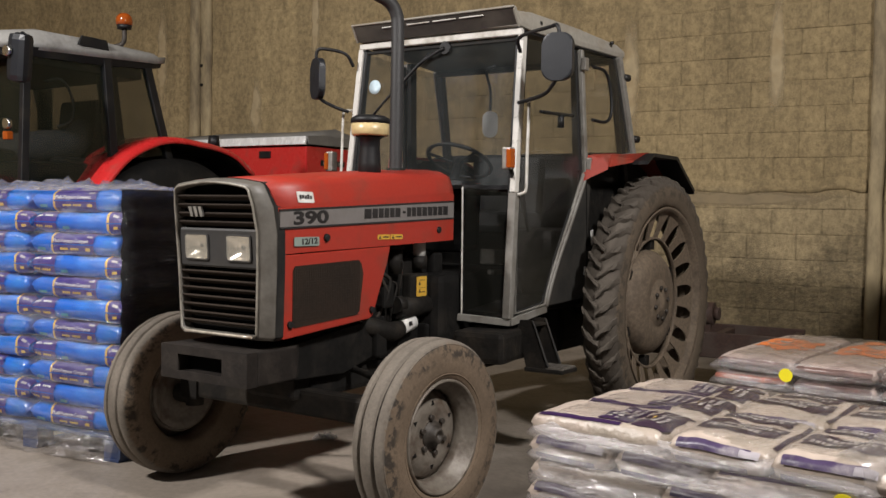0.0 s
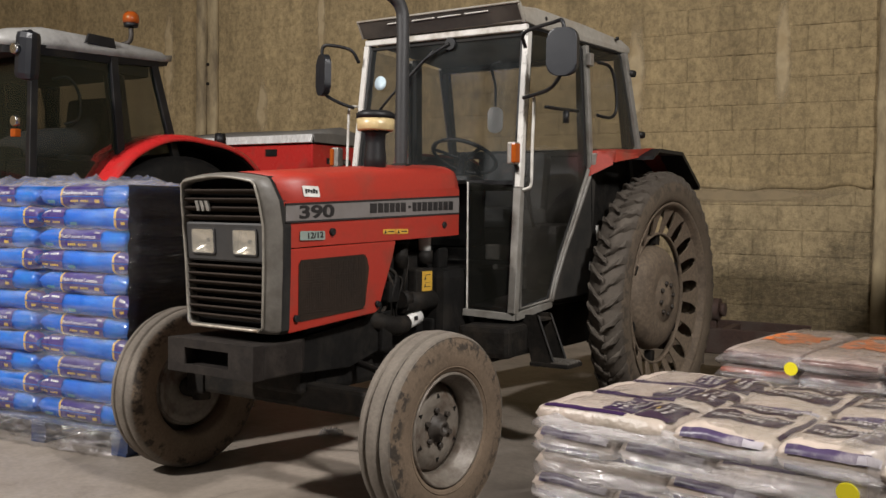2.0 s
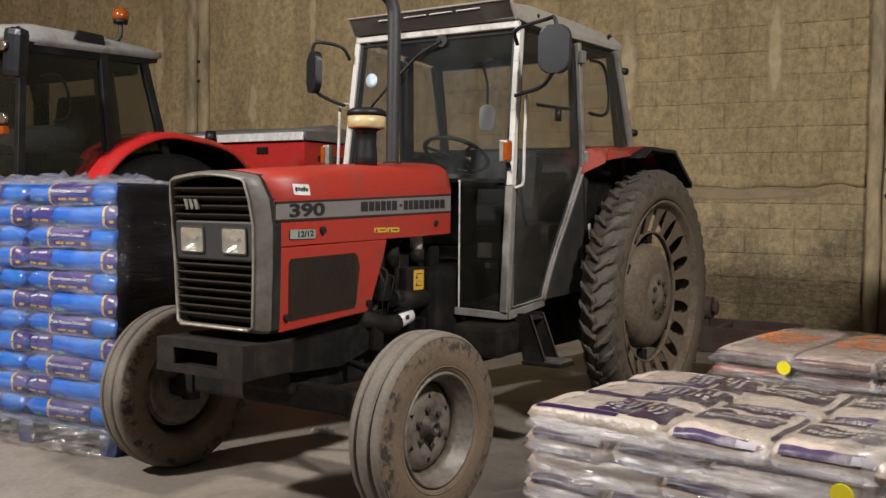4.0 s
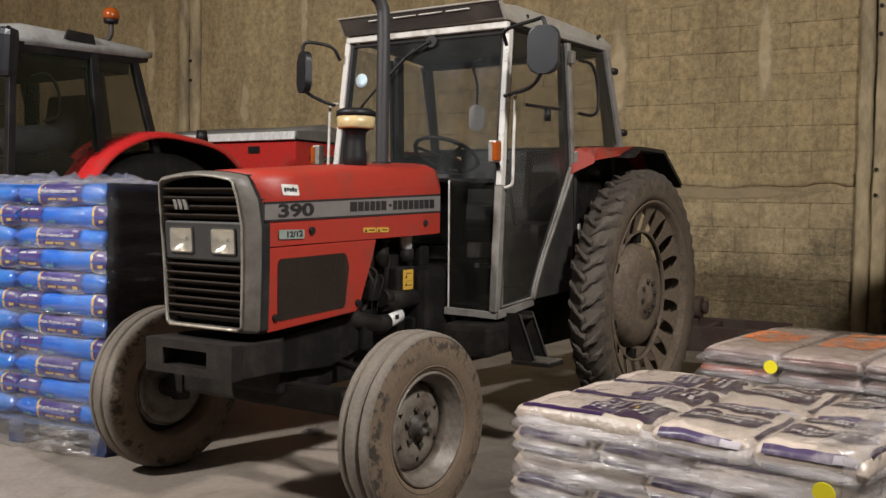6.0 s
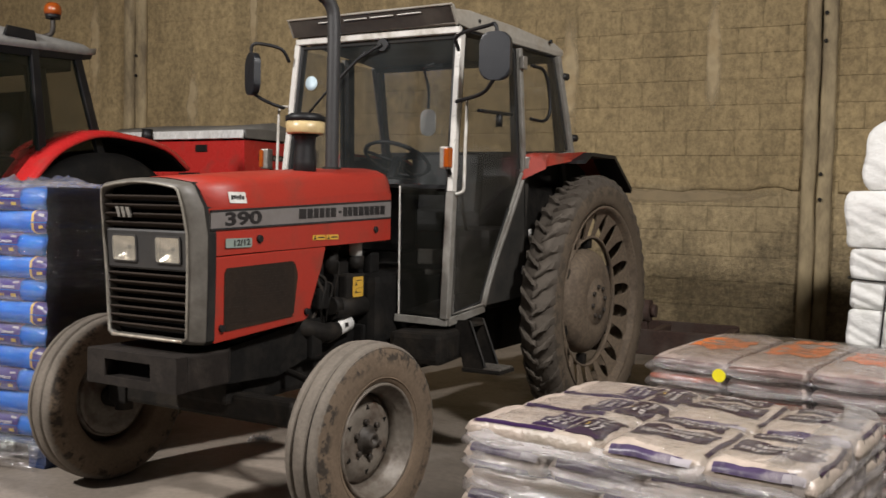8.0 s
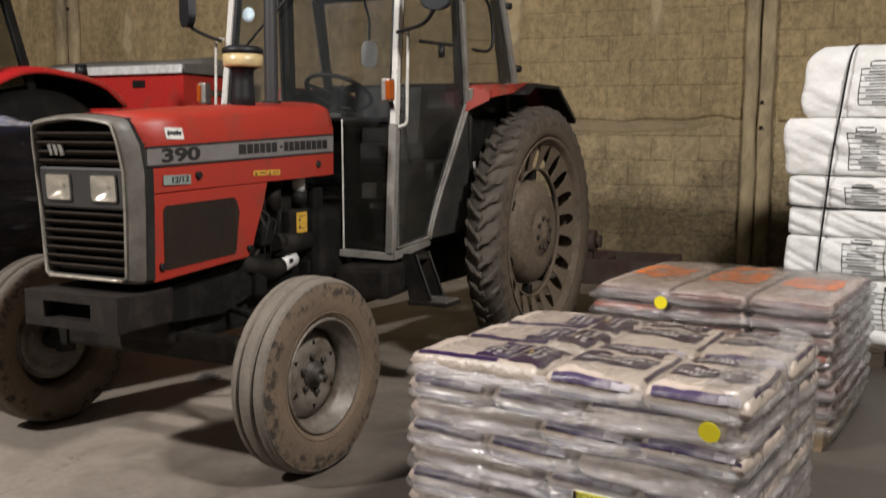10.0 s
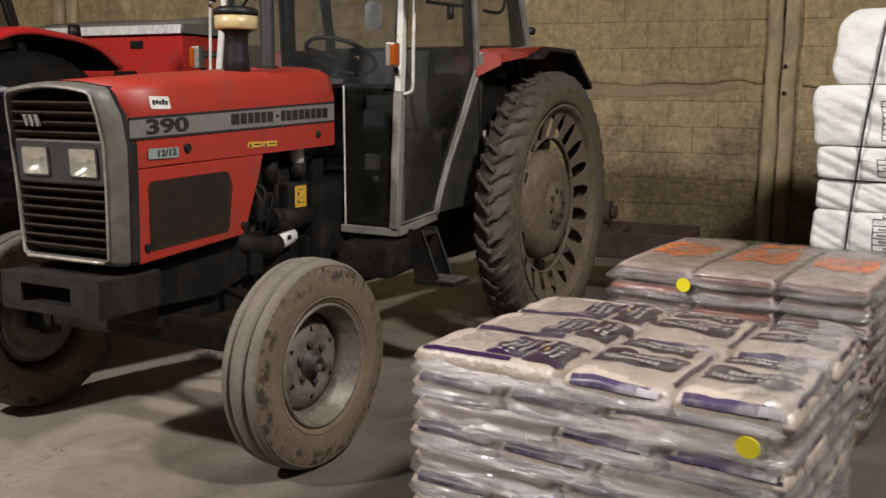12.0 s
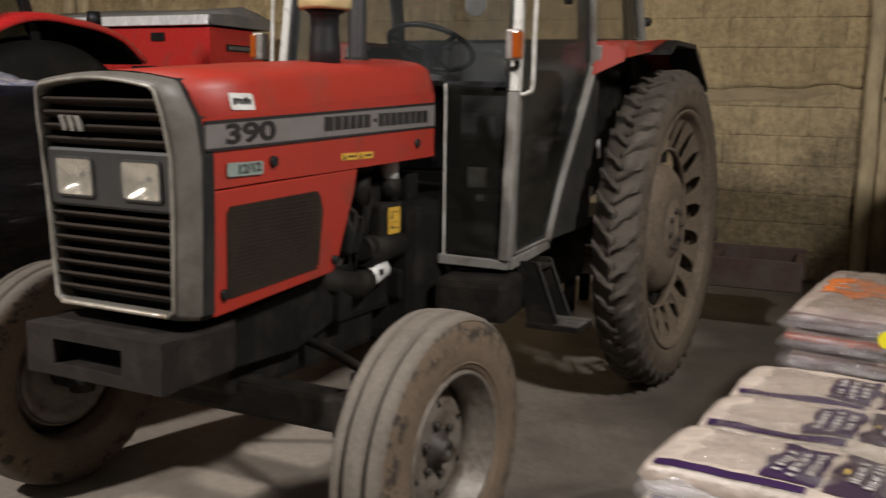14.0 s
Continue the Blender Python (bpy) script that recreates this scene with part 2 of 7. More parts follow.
M["worn_metal"] = material("worn_bare_metal", (0.45, 0.40, 0.33), 0.4, 0.5, grain=30, vary=0.3, bump=0.15, dirt=(0.20, 0.12, 0.06), dirt_amount=0.4, dirt_scale=20)
M["pipe_black"] = material("matt_black_pipe", (0.028, 0.027, 0.027), 0.5, grain=60, vary=0.2, bump=0.06)
M["hub"] = material("greasy_hub", (0.042, 0.034, 0.027), 0.6, 0.2, grain=40, vary=0.3, bump=0.3)
M["glass_dust"] = glass("dust_caked_glass", (0.040, 0.037, 0.029), 0.10, 0.06, 0.42)
M["mirror_back"] = material("blue_black_plastic", (0.011, 0.012, 0.015), 0.4, grain=80, vary=0.1, bump=0.04)
M["visor"] = material("dark_brown_visor", (0.040, 0.033, 0.027), 0.6, grain=40, vary=0.2, bump=0.1, dirt=(0.070, 0.058, 0.046), dirt_amount=0.4)
M["dark_guard"] = material("dusty_dark_guard", (0.013, 0.012, 0.010), 0.75, grain=30, vary=0.2, bump=0.1, dirt=(0.030, 0.025, 0.020), dirt_amount=0.5, dirt_scale=3)
M["step_metal"] = material("worn_step_metal", (0.15, 0.135, 0.115), 0.5, 0.3, grain=30, vary=0.3, bump=0.2, dirt=(0.07, 0.06, 0.05), dirt_amount=0.4)
M["sticker_blue"] = material("pale_blue_sticker", (0.45, 0.55, 0.60), 0.4, vary=0.1, bump=0)
M["roof_grey"] = material("light_grey_roof_paint", (0.27, 0.262, 0.245), 0.40, grain=30, vary=0.08, bump=0.05, dirt=(0.16, 0.15, 0.14), dirt_amount=0.4)
M["galvanised"] = material("bright_crinkled_metal", (0.80, 0.79, 0.78), 0.25, 0.15, grain=9, vary=0.2, bump=0.9, bump_scale=0.02, stretch=(2, 1, 1))
M["tarp"] = material("grey_tarpaulin", (0.15, 0.143, 0.132), 0.7, grain=6, vary=0.15, bump=0.4, bump_scale=0.02, dirt=(0.21, 0.195, 0.17), dirt_amount=0.4)
M["inside_mirror"] = material("grey_mirror_shell", (0.46, 0.46, 0.44), 0.35, vary=0.08, bump=0.02)
M["seat"] = material("black_seat_cloth", (0.03, 0.03, 0.03), 0.9, bump=0.2)
M["rust"] = material("rusty_red_brown_steel", (0.052, 0.027, 0.019), 0.75, grain=40, vary=0.3, bump=0.25, dirt=(0.07, 0.05, 0.04), dirt_amount=0.5)


# ---- mesh helpers ----
def box(bm, c, s, rot=(0, 0, 0), bevel=0.0, taper=1.0):
    """A box of size s about c, its top scaled by taper, bevelled."""
    r = bmesh.ops.create_cube(bm, size=1.0)
    vs = r["verts"]
    for v in vs:
        k = taper if v.co.z > 0 else 1.0
        v.co = Vector((v.co.x * s[0] * k, v.co.y * s[1] * k, v.co.z * s[2]))
    if bevel:
        es = list({e for v in vs for e in v.link_edges})
        r2 = bmesh.ops.bevel(bm, geom=es, offset=bevel, segments=2, affect="EDGES", profile=0.6)
        vs = list({v for f in r2["faces"] for v in f.verts} | {v for v in vs if v.is_valid})
    m = pose(*c, *rot)
    bmesh.ops.transform(bm, matrix=m, verts=vs)
    return vs


def rod(bm, a, b, r0, r1=None, seg=14):
    """A round bar from a to b."""
    a, b = Vector(a), Vector(b)
    d = b - a
    r = bmesh.ops.create_cone(bm, cap_ends=True, segments=seg, radius1=r0, radius2=r0 if r1 is None else r1, depth=d.length)
    m = Matrix.Translation((a + b) / 2) @ d.to_track_quat("Z", "Y").to_matrix().to_4x4()
    bmesh.ops.transform(bm, matrix=m, verts=r["verts"])
    for f in {f for v in r["verts"] for f in v.link_faces}:
        f.smooth = len(f.verts) == 4
    return r["verts"]


def smooth_path(pts, n=6):
    """Catmull-Rom through the points."""
    p = [Vector(q) for q in pts]
    p = [2 * p[0] - p[1]] + p + [2 * p[-1] - p[-2]]
    out = []
    for i in range(1, len(p) - 2):
        for k in range(n):
            t = k / n
            a, b, c, d = p[i - 1], p[i], p[i + 1], p[i + 2]
            out.append(0.5 * ((2 * b) + (c - a) * t + (2 * a - 5 * b + 4 * c - d) * t * t + (3 * b - a - 3 * c + d) * t ** 3))
    out.append(p[-2])
    return out


def tube(bm, pts, r, seg=10, n=6, close=False):
    """A round tube along a smooth path; r is a number or a function of 0..1."""
    path = smooth_path(pts, n) if n > 1 else [Vector(q) for q in pts]
    rings = []
    up = Vector((0.02, 0.03, 1))
    for i, q in enumerate(path):
        d = (path[min(i + 1, len(path) - 1)] - path[max(i - 1, 0)]).normalized()
        a = d.cross(up)
        if a.length < 1e-3:
            a = d.cross(Vector((1, 0, 0)))
        a.normalize()
        b = d.cross(a).normalized()
        if rings:
            up = b if abs(d.dot(up)) > 0.9 else up
        rr = r(i / max(1, len(path) - 1)) if callable(r) else r
        rings.append([bm.verts.new(q + rr * (math.cos(2 * math.pi * k / seg) * a + math.sin(2 * math.pi * k / seg) * b)) for k in range(seg)])
    for i in range(len(rings) - 1):
        # line the rings up
        o = min(range(seg), key=lambda s: (rings[i][0].co - rings[i + 1][s].co).length)
        rings[i + 1] = rings[i + 1][o:] + rings[i + 1][:o]
        if (rings[i][1].co - rings[i + 1][1].co).length > (rings[i][1].co - rings[i + 1][-1].co).length:
            rings[i + 1] = [rings[i + 1][0]] + rings[i + 1][1:][::-1]
        for k in range(seg):
            f = bm.faces.new((rings[i][k], rings[i][(k + 1) % seg], rings[i + 1][(k + 1) % seg], rings[i + 1][k]))
            f.smooth = True
    bm.faces.new(rings[0][::-1])
    bm.faces.new(rings[-1])


def lathe(bm, profile, seg=48, axis="x", centre=(0, 0, 0), smooth=True, closed=True):
    """Turn a profile of (along the axis, radius) round an axis."""
    rings = []
    for a, r in profile:
        ring = []
        for k in range(seg):
            t = 2 * math.pi * k / seg
            c, s = math.cos(t) * r, math.sin(t) * r
            co = (a, c, s) if axis == "x" else (c, a, s) if axis == "y" else (c, s, a)
            ring.append(bm.verts.new(Vector(co) + Vector(centre)))
        rings.append(ring)
    last = len(rings) if closed else len(rings) - 1
    for i in range(last):
        a, b = rings[i], rings[(i + 1) % len(rings)]
        for k in range(seg):
            f = bm.faces.new((a[k], a[(k + 1) % seg], b[(k + 1) % seg], b[k]))
            f.smooth = smooth


def prism(bm, outline, lo, hi, axis="x", bevel=0.0):
    """A flat outline of (u, v) pushed from lo to hi along an axis: x takes (y, z), y takes (x, z), z takes (x, y)."""
    def at(u, v, w):
        return (w, u, v) if axis == "x" else (u, w, v) if axis == "y" else (u, v, w)
    a = [bm.verts.new(at(u, v, lo)) for u, v in outline]
    b = [bm.verts.new(at(u, v, hi)) for u, v in outline]
    n = len(outline)
    fs = [bm.faces.new(a[::-1]), bm.faces.new(b)]
    for i in range(n):
        fs.append(bm.faces.new((a[i], a[(i + 1) % n], b[(i + 1) % n], b[i])))
    if bevel:
        es = list({e for f in fs for e in f.edges})
        bmesh.ops.bevel(bm, geom=es, offset=bevel, segments=2, affect="EDGES", profile=0.6)


def hull_loft(bm, sections, smooth=True, caps=True):
    """Join rows of points, each of the same length, into a skin closed round each row."""
    rows = [[bm.verts.new(p) for p in row] for row in sections]
    n = len(rows[0])
    for a, b in zip(rows, rows[1:]):
        for k in range(n):
            f = bm.faces.new((a[k], a[(k + 1) % n], b[(k + 1) % n], b[k]))
            f.smooth = smooth
    if caps:
        bm.faces.new(rows[0][::-1])
        bm.faces.new(rows[-1])


def beam(bm, a, b, w, d, side=(1, 0, 0), bevel=0.004):
    """A bar of section w x d from a to b; w lies along side as far as it can."""
    a, b = Vector(a), Vector(b)
    z = (b - a).normalized()
    x = Vector(side)
    x = (x - x.dot(z) * z).normalized()
    y = z.cross(x)
    r = bmesh.ops.create_cube(bm, size=1.0)
    vs = r["verts"]
    L = (b - a).length
    m = Matrix((x, y, z)).transposed().to_4x4()
    m.translation = (a + b) / 2
    for v in vs:
        v.co = Vector((v.co.x * w, v.co.y * d, v.co.z * L))
    if bevel:
        es = list({e for v in vs for e in v.link_edges})
        r2 = bmesh.ops.bevel(bm, geom=es, offset=bevel, segments=1, affect="EDGES")
        vs = list({v for f in r2["faces"] for v in f.verts} | {v for v in vs if v.is_valid})
    bmesh.ops.transform(bm, matrix=m, verts=vs)


def plate(bm, pts, thick):
    """A flat plate over corner points, thickened along its normal."""
    p = [Vector(q) for q in pts]
    n = (p[1] - p[0]).cross(p[2] - p[0]).normalized() * thick / 2
    a = [bm.verts.new(q + n) for q in p]
    b = [bm.verts.new(q - n) for q in p]
    bm.faces.new(a)
    bm.faces.new(b[::-1])
    k = len(p)
    for i in range(k):
        bm.faces.new((a[i], b[i], b[(i + 1) % k], a[(i + 1) % k]))


def mx(p, sg):
    return (p[0] * sg, p[1], p[2])


def rounded(w, h, r, n=5):
    """A rounded rectangle about 0, as (u, v) points."""
    pts = []
    for cx, cy, a0 in ((w / 2 - r, h / 2 - r, 0), (-w / 2 + r, h / 2 - r, 90), (-w / 2 + r, -h / 2 + r, 180), (w / 2 - r, -h / 2 + r, 270)):
        for k in range(n + 1):
            a = radians(a0 + 90 * k / n)
            pts.append((cx + r * math.cos(a), cy + r * math.sin(a)))
    return pts


def part(name, bm, mat, parent=None, label=""):
    """Link a bmesh as one mesh object, under a thing or a part."""
    bmesh.ops.recalc_face_normals(bm, faces=bm.faces)
    me = bpy.data.meshes.new(name)
    bm.to_mesh(me)
    bm.free()
    me.materials.append(M[mat] if isinstance(mat, str) else mat)
    ob = new(name, me)
    if parent:
        ob.parent = parent
    if label:
        tagged(ob, label)
    return ob


def thing(name, label, category, at=None, group="", kind=""):
    """An Empty at the base of a thing that parents its parts."""
    ob = new(name)
    ob.empty_display_size = 0.2
    if at is not None:
        ob.matrix_basis = at
    return tagged(ob, label, category, group, kind)


def B():
    return bmesh.new()


def lettering(name, text, size, mat, parent, m, squash=1.0, depth=0.001, bold=0.0):
    """Words as a thin mesh, standing on the pose m."""
    cu = bpy.data.curves.new(name, "FONT")
    cu.body, cu.size, cu.extrude, cu.offset = text, size, depth, bold
    cu.align_x, cu.align_y = "CENTER", "CENTER"
    tmp = bpy.data.objects.new(name, cu)
    me = bpy.data.meshes.new_from_object(tmp)
    bpy.data.objects.remove(tmp)
    me.transform(m @ Matrix.Diagonal((squash, 1, 1, 1)))
    me.materials.append(M[mat])
    ob = new(name, me)
    ob.parent = parent
    return ob


SIDE = pose(0, 0, 0, 90, 0, 90)      # lettering that faces +x and reads along +y


# ---- the hall ----
def wall_coat(name, colour, stain, rough_bump):
    """Sprayed coating over blocks: runs down the wall, lumps and stains, the same over all the blocks."""
    m = bpy.data.materials.new(name)
    m.use_nodes = True
    nt = m.node_tree
    n, l = nt.nodes, nt.links
    b = n["Principled BSDF"]
    b.inputs["Roughness"].default_value = 0.9
    geo = n.new("ShaderNodeNewGeometry")
    def tex(scale, stretch, detail=6, rough=0.6):
        mp = n.new("ShaderNodeMapping")
        mp.inputs["Scale"].default_value = stretch
        l.new(geo.outputs["Position"], mp.inputs[0])
        t = n.new("ShaderNodeTexNoise")
        t.inputs["Scale"].default_value, t.inputs["Detail"].default_value, t.inputs["Roughness"].default_value = scale, detail, rough
        l.new(mp.outputs[0], t.inputs["Vector"])
        return t.outputs["Fac"]
    runs, blotch, lumps = tex(2.6, (1, 1, 0.12)), tex(0.9, (1, 1, 0.8), 8), tex(15, (1, 1, 0.8), 10, 0.8)
    drift, pits = tex(1.4, (1, 1, 0.6), 5), tex(17, (1, 1, 1.4), 10, 0.75)
    def ranged(v, a, b2, lo, hi):
        r = n.new("ShaderNodeMapRange")
        r.inputs["From Min"].default_value, r.inputs["From Max"].default_value = a, b2
        r.inputs["To Min"].default_value, r.inputs["To Max"].default_value = lo, hi
        l.new(v, r.inputs["Value"])
        return r.outputs[0]
    def times(a, b2, op="MULTIPLY"):
        q = n.new("ShaderNodeMath")
        q.operation = op
        l.new(a, q.inputs[0])
        l.new(b2, q.inputs[1])
        return q.outputs[0]
    def blend(fac, a, b2):
        mix = n.new("ShaderNodeMix")
        mix.data_type = "RGBA"
        l.new(fac, mix.inputs[0])
        for sock, col in ((6, a), (7, b2)):
            if isinstance(col, tuple):
                mix.inputs[sock].default_value = (*col, 1)
            else:
                l.new(col, mix.inputs[sock])
        return mix.outputs[2]
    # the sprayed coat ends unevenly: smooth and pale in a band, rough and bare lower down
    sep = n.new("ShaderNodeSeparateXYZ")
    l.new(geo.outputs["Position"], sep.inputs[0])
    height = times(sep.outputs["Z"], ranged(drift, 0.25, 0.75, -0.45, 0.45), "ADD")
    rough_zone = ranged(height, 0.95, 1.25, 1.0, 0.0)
    pale_zone = ranged(times(sep.outputs["Z"], ranged(drift, 0.25, 0.75, -0.06, 0.06), "ADD"), 1.58, 1.64, 0.75, 0.0)
    col = blend(ranged(blotch, 0.38, 0.70, 0.0, 0.75), colour, stain)
    col = blend(pale_zone, col, (colour[0] * 1.08, colour[1] * 1.12, colour[2] * 1.22))
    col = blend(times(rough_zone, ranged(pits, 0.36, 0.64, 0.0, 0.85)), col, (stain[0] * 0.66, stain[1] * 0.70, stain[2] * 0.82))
    hsv = n.new("ShaderNodeHueSaturation")
    l.new(col, hsv.inputs["Color"])
    v = times(ranged(runs, 0.3, 0.7, 0.76, 1.22), ranged(lumps, 0.40, 0.60, 1 - 0.34 * rough_bump - 0.07, 1 + 0.32 * rough_bump + 0.07))
    l.new(v, hsv.inputs["Value"])
    l.new(hsv.outputs[0], b.inputs["Base Color"])
    bp = n.new("ShaderNodeBump")
    bp.inputs["Strength"].default_value, bp.inputs["Distance"].default_value = min(1, 0.45 + 0.6 * rough_bump), 0.03
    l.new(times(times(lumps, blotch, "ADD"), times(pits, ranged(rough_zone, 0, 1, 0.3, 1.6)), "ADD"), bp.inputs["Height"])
    l.new(bp.outputs[0], b.inputs["Normal"])
    return m


def floor_coat(name):
    """Worn concrete: dust, dark traffic stains, fine grit, a few wandering cracks; dirt and painted shade darken +x."""
    m = material(name, (0.225, 0.190, 0.156), 0.55, grain=30, vary=0.16, bump=0.10, dirt=(0.135, 0.111, 0.088), dirt_amount=0.36, dirt_scale=1.9, bump_scale=0.006)
    n, l = m.node_tree.nodes, m.node_tree.links
    b = n["Principled BSDF"]
    base = b.inputs["Base Color"].links[0].from_socket
    geo = n.new("ShaderNodeNewGeometry")
    def noise_node(scale, detail, rough, distort=0.0):
        t = n.new("ShaderNodeTexNoise")
        for key, v in (("Scale", scale), ("Detail", detail), ("Roughness", rough), ("Distortion", distort)):
            t.inputs[key].default_value = v
        l.new(geo.outputs["Position"], t.inputs["Vector"])
        return t
    def ranged(v, a, c, lo, hi):
        r = n.new("ShaderNodeMapRange")
        for key, val in (("From Min", a), ("From Max", c), ("To Min", lo), ("To Max", hi)):
            r.inputs[key].default_value = val
        l.new(v, r.inputs["Value"])
        return r.outputs[0]
    def blend(fac, a, col):
        x = n.new("ShaderNodeMix")
        x.data_type = "RGBA"
        l.new(fac, x.inputs[0])
        l.new(a, x.inputs[6])
        x.inputs[7].default_value = (*col, 1)
        return x.outputs[2]
    warp, add = noise_node(1.3, 5, 0.6), n.new("ShaderNodeVectorMath")
    add.operation = "MULTIPLY_ADD"
    l.new(warp.outputs["Color"], add.inputs[0])
    add.inputs[1].default_value = (0.9, 0.9, 0.0)
    l.new(geo.outputs["Position"], add.inputs[2])
    cells = n.new("ShaderNodeTexVoronoi")
    cells.feature, cells.inputs["Scale"].default_value = "DISTANCE_TO_EDGE", 0.62
    l.new(add.outputs[0], cells.inputs["Vector"])
    where = ranged(noise_node(0.55, 2, 0.5).outputs["Fac"], 0.46, 0.56, 0.0, 1.0)
    crack = n.new("ShaderNodeMath")
    crack.operation = "MULTIPLY"
    l.new(ranged(cells.outputs["Distance"], 0.001, 0.005, 0.45, 0.0), crack.inputs[0])
    l.new(where, crack.inputs[1])
    col = blend(ranged(noise_node(4.5, 8, 0.72, 0.5).outputs["Fac"], 0.56, 0.72, 0.0, 0.55), base, (0.100, 0.082, 0.066))
    col = blend(ranged(noise_node(2.6, 7, 0.65, 0.8).outputs["Fac"], 0.56, 0.74, 0.0, 0.55), col, (0.300, 0.262, 0.222))
    # darker towards +x: floor dirt plus shade painted into the colour
    sep, dirt_shade = n.new("ShaderNodeSeparateXYZ"), n.new("ShaderNodeMath")
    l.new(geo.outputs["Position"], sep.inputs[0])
    dirt_shade.operation = "ADD"
    l.new(sep.outputs["X"], dirt_shade.inputs[0])
    l.new(ranged(noise_node(1.1, 6, 0.6, 0.4).outputs["Fac"], 0.25, 0.75, -0.6, 0.6), dirt_shade.inputs[1])
    col = blend(ranged(dirt_shade.outputs[0], 0.30, 1.15, 0.0, 0.86), col, (0.060, 0.050, 0.041))
    col = blend(crack.outputs[0], col, (0.060, 0.048, 0.038))
    l.new(col, b.inputs["Base Color"])
    return m


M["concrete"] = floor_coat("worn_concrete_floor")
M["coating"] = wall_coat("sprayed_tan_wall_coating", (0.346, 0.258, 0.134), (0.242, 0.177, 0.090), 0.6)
M["smear"] = material("pale_grey_smear", (0.46, 0.36, 0.215), 0.85, grain=12, vary=0.15, bump=0.3, dirt=(0.38, 0.28, 0.15), dirt_amount=0.5, dirt_scale=4)
b_nodes = M["smear"].node_tree
tc_node, split = b_nodes.nodes.new("ShaderNodeTexCoord"), b_nodes.nodes.new("ShaderNodeSeparateXYZ")
b_nodes.links.new(tc_node.outputs["Generated"], split.inputs[0])
fades = []
for axis in ("X", "Z"):
    tri = b_nodes.nodes.new("ShaderNodeMath")
    tri.operation, tri.inputs[1].default_value = "PINGPONG", 0.5
    b_nodes.links.new(split.outputs[axis], tri.inputs[0])
    fades.append(tri.outputs[0])
cloud = b_nodes.nodes.new("ShaderNodeTexNoise")
cloud.inputs["Scale"].default_value, cloud.inputs["Detail"].default_value = 7, 6
b_nodes.links.new(tc_node.outputs["Object"], cloud.inputs["Vector"])
fade = fades[0]
for other in (fades[1], cloud.outputs["Fac"]):
    mul = b_nodes.nodes.new("ShaderNodeMath")
    mul.operation = "MULTIPLY"
    b_nodes.links.new(fade, mul.inputs[0])
    b_nodes.links.new(other, mul.inputs[1])
    fade = mul.outputs[0]
thin = b_nodes.nodes.new("ShaderNodeMapRange")
thin.inputs["From Min"].default_value, thin.inputs["From Max"].default_value, thin.inputs["To Max"].default_value = 0.004, 0.060, 0.85
b_nodes.links.new(fade, thin.inputs["Value"])
b_nodes.links.new(thin.outputs[0], b_nodes.nodes["Principled BSDF"].inputs["Alpha"])
# darker copy of the smear, paints the shade below the lip
M["lip_shade"] = M["smear"].copy()
M["lip_shade"].name = "grey_trowel_smear"
for nd in M["lip_shade"].node_tree.nodes:
    if nd.bl_idname == "ShaderNodeHueSaturation":
        nd.inputs["Color"].default_value = (0.27, 0.205, 0.12, 1)
    if nd.bl_idname == "ShaderNodeMix":
        nd.inputs[7].default_value = (0.31, 0.235, 0.135, 1)
M["mortar"] = material("dark_wall_joint", (0.26, 0.19, 0.105), 0.95, grain=12, vary=0.2, bump=0.4)
M["column"] = material("dusty_column_coating", (0.35, 0.275, 0.16), 0.85, grain=12, vary=0.2, bump=0.3, dirt=(0.17, 0.13, 0.08), dirt_amount=0.5, dirt_scale=5, stretch=(1, 1, 0.35))
# roof and walls out of view, made dark to cut bounced light
M["sheet"] = material("dark_unseen_roofing", (0.035, 0.035, 0.035), 0.7)
M["far_wall"] = material("dark_unseen_wall", (0.07, 0.06, 0.045), 0.9)

WALL = pose(1.1, 5.98, 0, 0, 0, 4.0)     # wall face: local y = 0, the hall on its -y side

bm = B()
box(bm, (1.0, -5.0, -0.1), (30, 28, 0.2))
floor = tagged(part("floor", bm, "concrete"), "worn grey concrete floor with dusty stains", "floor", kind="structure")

bm = B()
box(bm, (1.0, 0.165, 3.1), (26.0, 0.3, 6.6))
wall_north = tagged(part("wall_north", bm, "mortar"), "unseen closing wall, darkened to cut bounced light with faint courses", "wall", kind="structure")
wall_north.matrix_basis = WALL
bm = B()
box(bm, (-10.27, -11.0, 3.1), (0.3, 22.6, 6.6))
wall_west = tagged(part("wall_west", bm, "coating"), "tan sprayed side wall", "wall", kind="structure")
wall_west.matrix_basis = WALL
bm = B()
box(bm, (1, -18.15, 3.1), (28, 0.3, 6.6))
tagged(part("wall_south", bm, "far_wall"), "unseen closing wall, darkened to cut bounced light", "wall", kind="structure")
bm = B()
box(bm, (14.15, -6, 3.1), (0.3, 25.6, 6.6))
tagged(part("wall_east", bm, "far_wall"), "unseen closing wall, darkened to cut bounced light", "wall", kind="structure")
bm = B()
box(bm, (1, -6.0, 6.55), (28, 26, 0.2))
tagged(part("ceiling", bm, "sheet"), "unseen roof over the hall, darkened to cut bounced light", "ceiling", kind="structure")


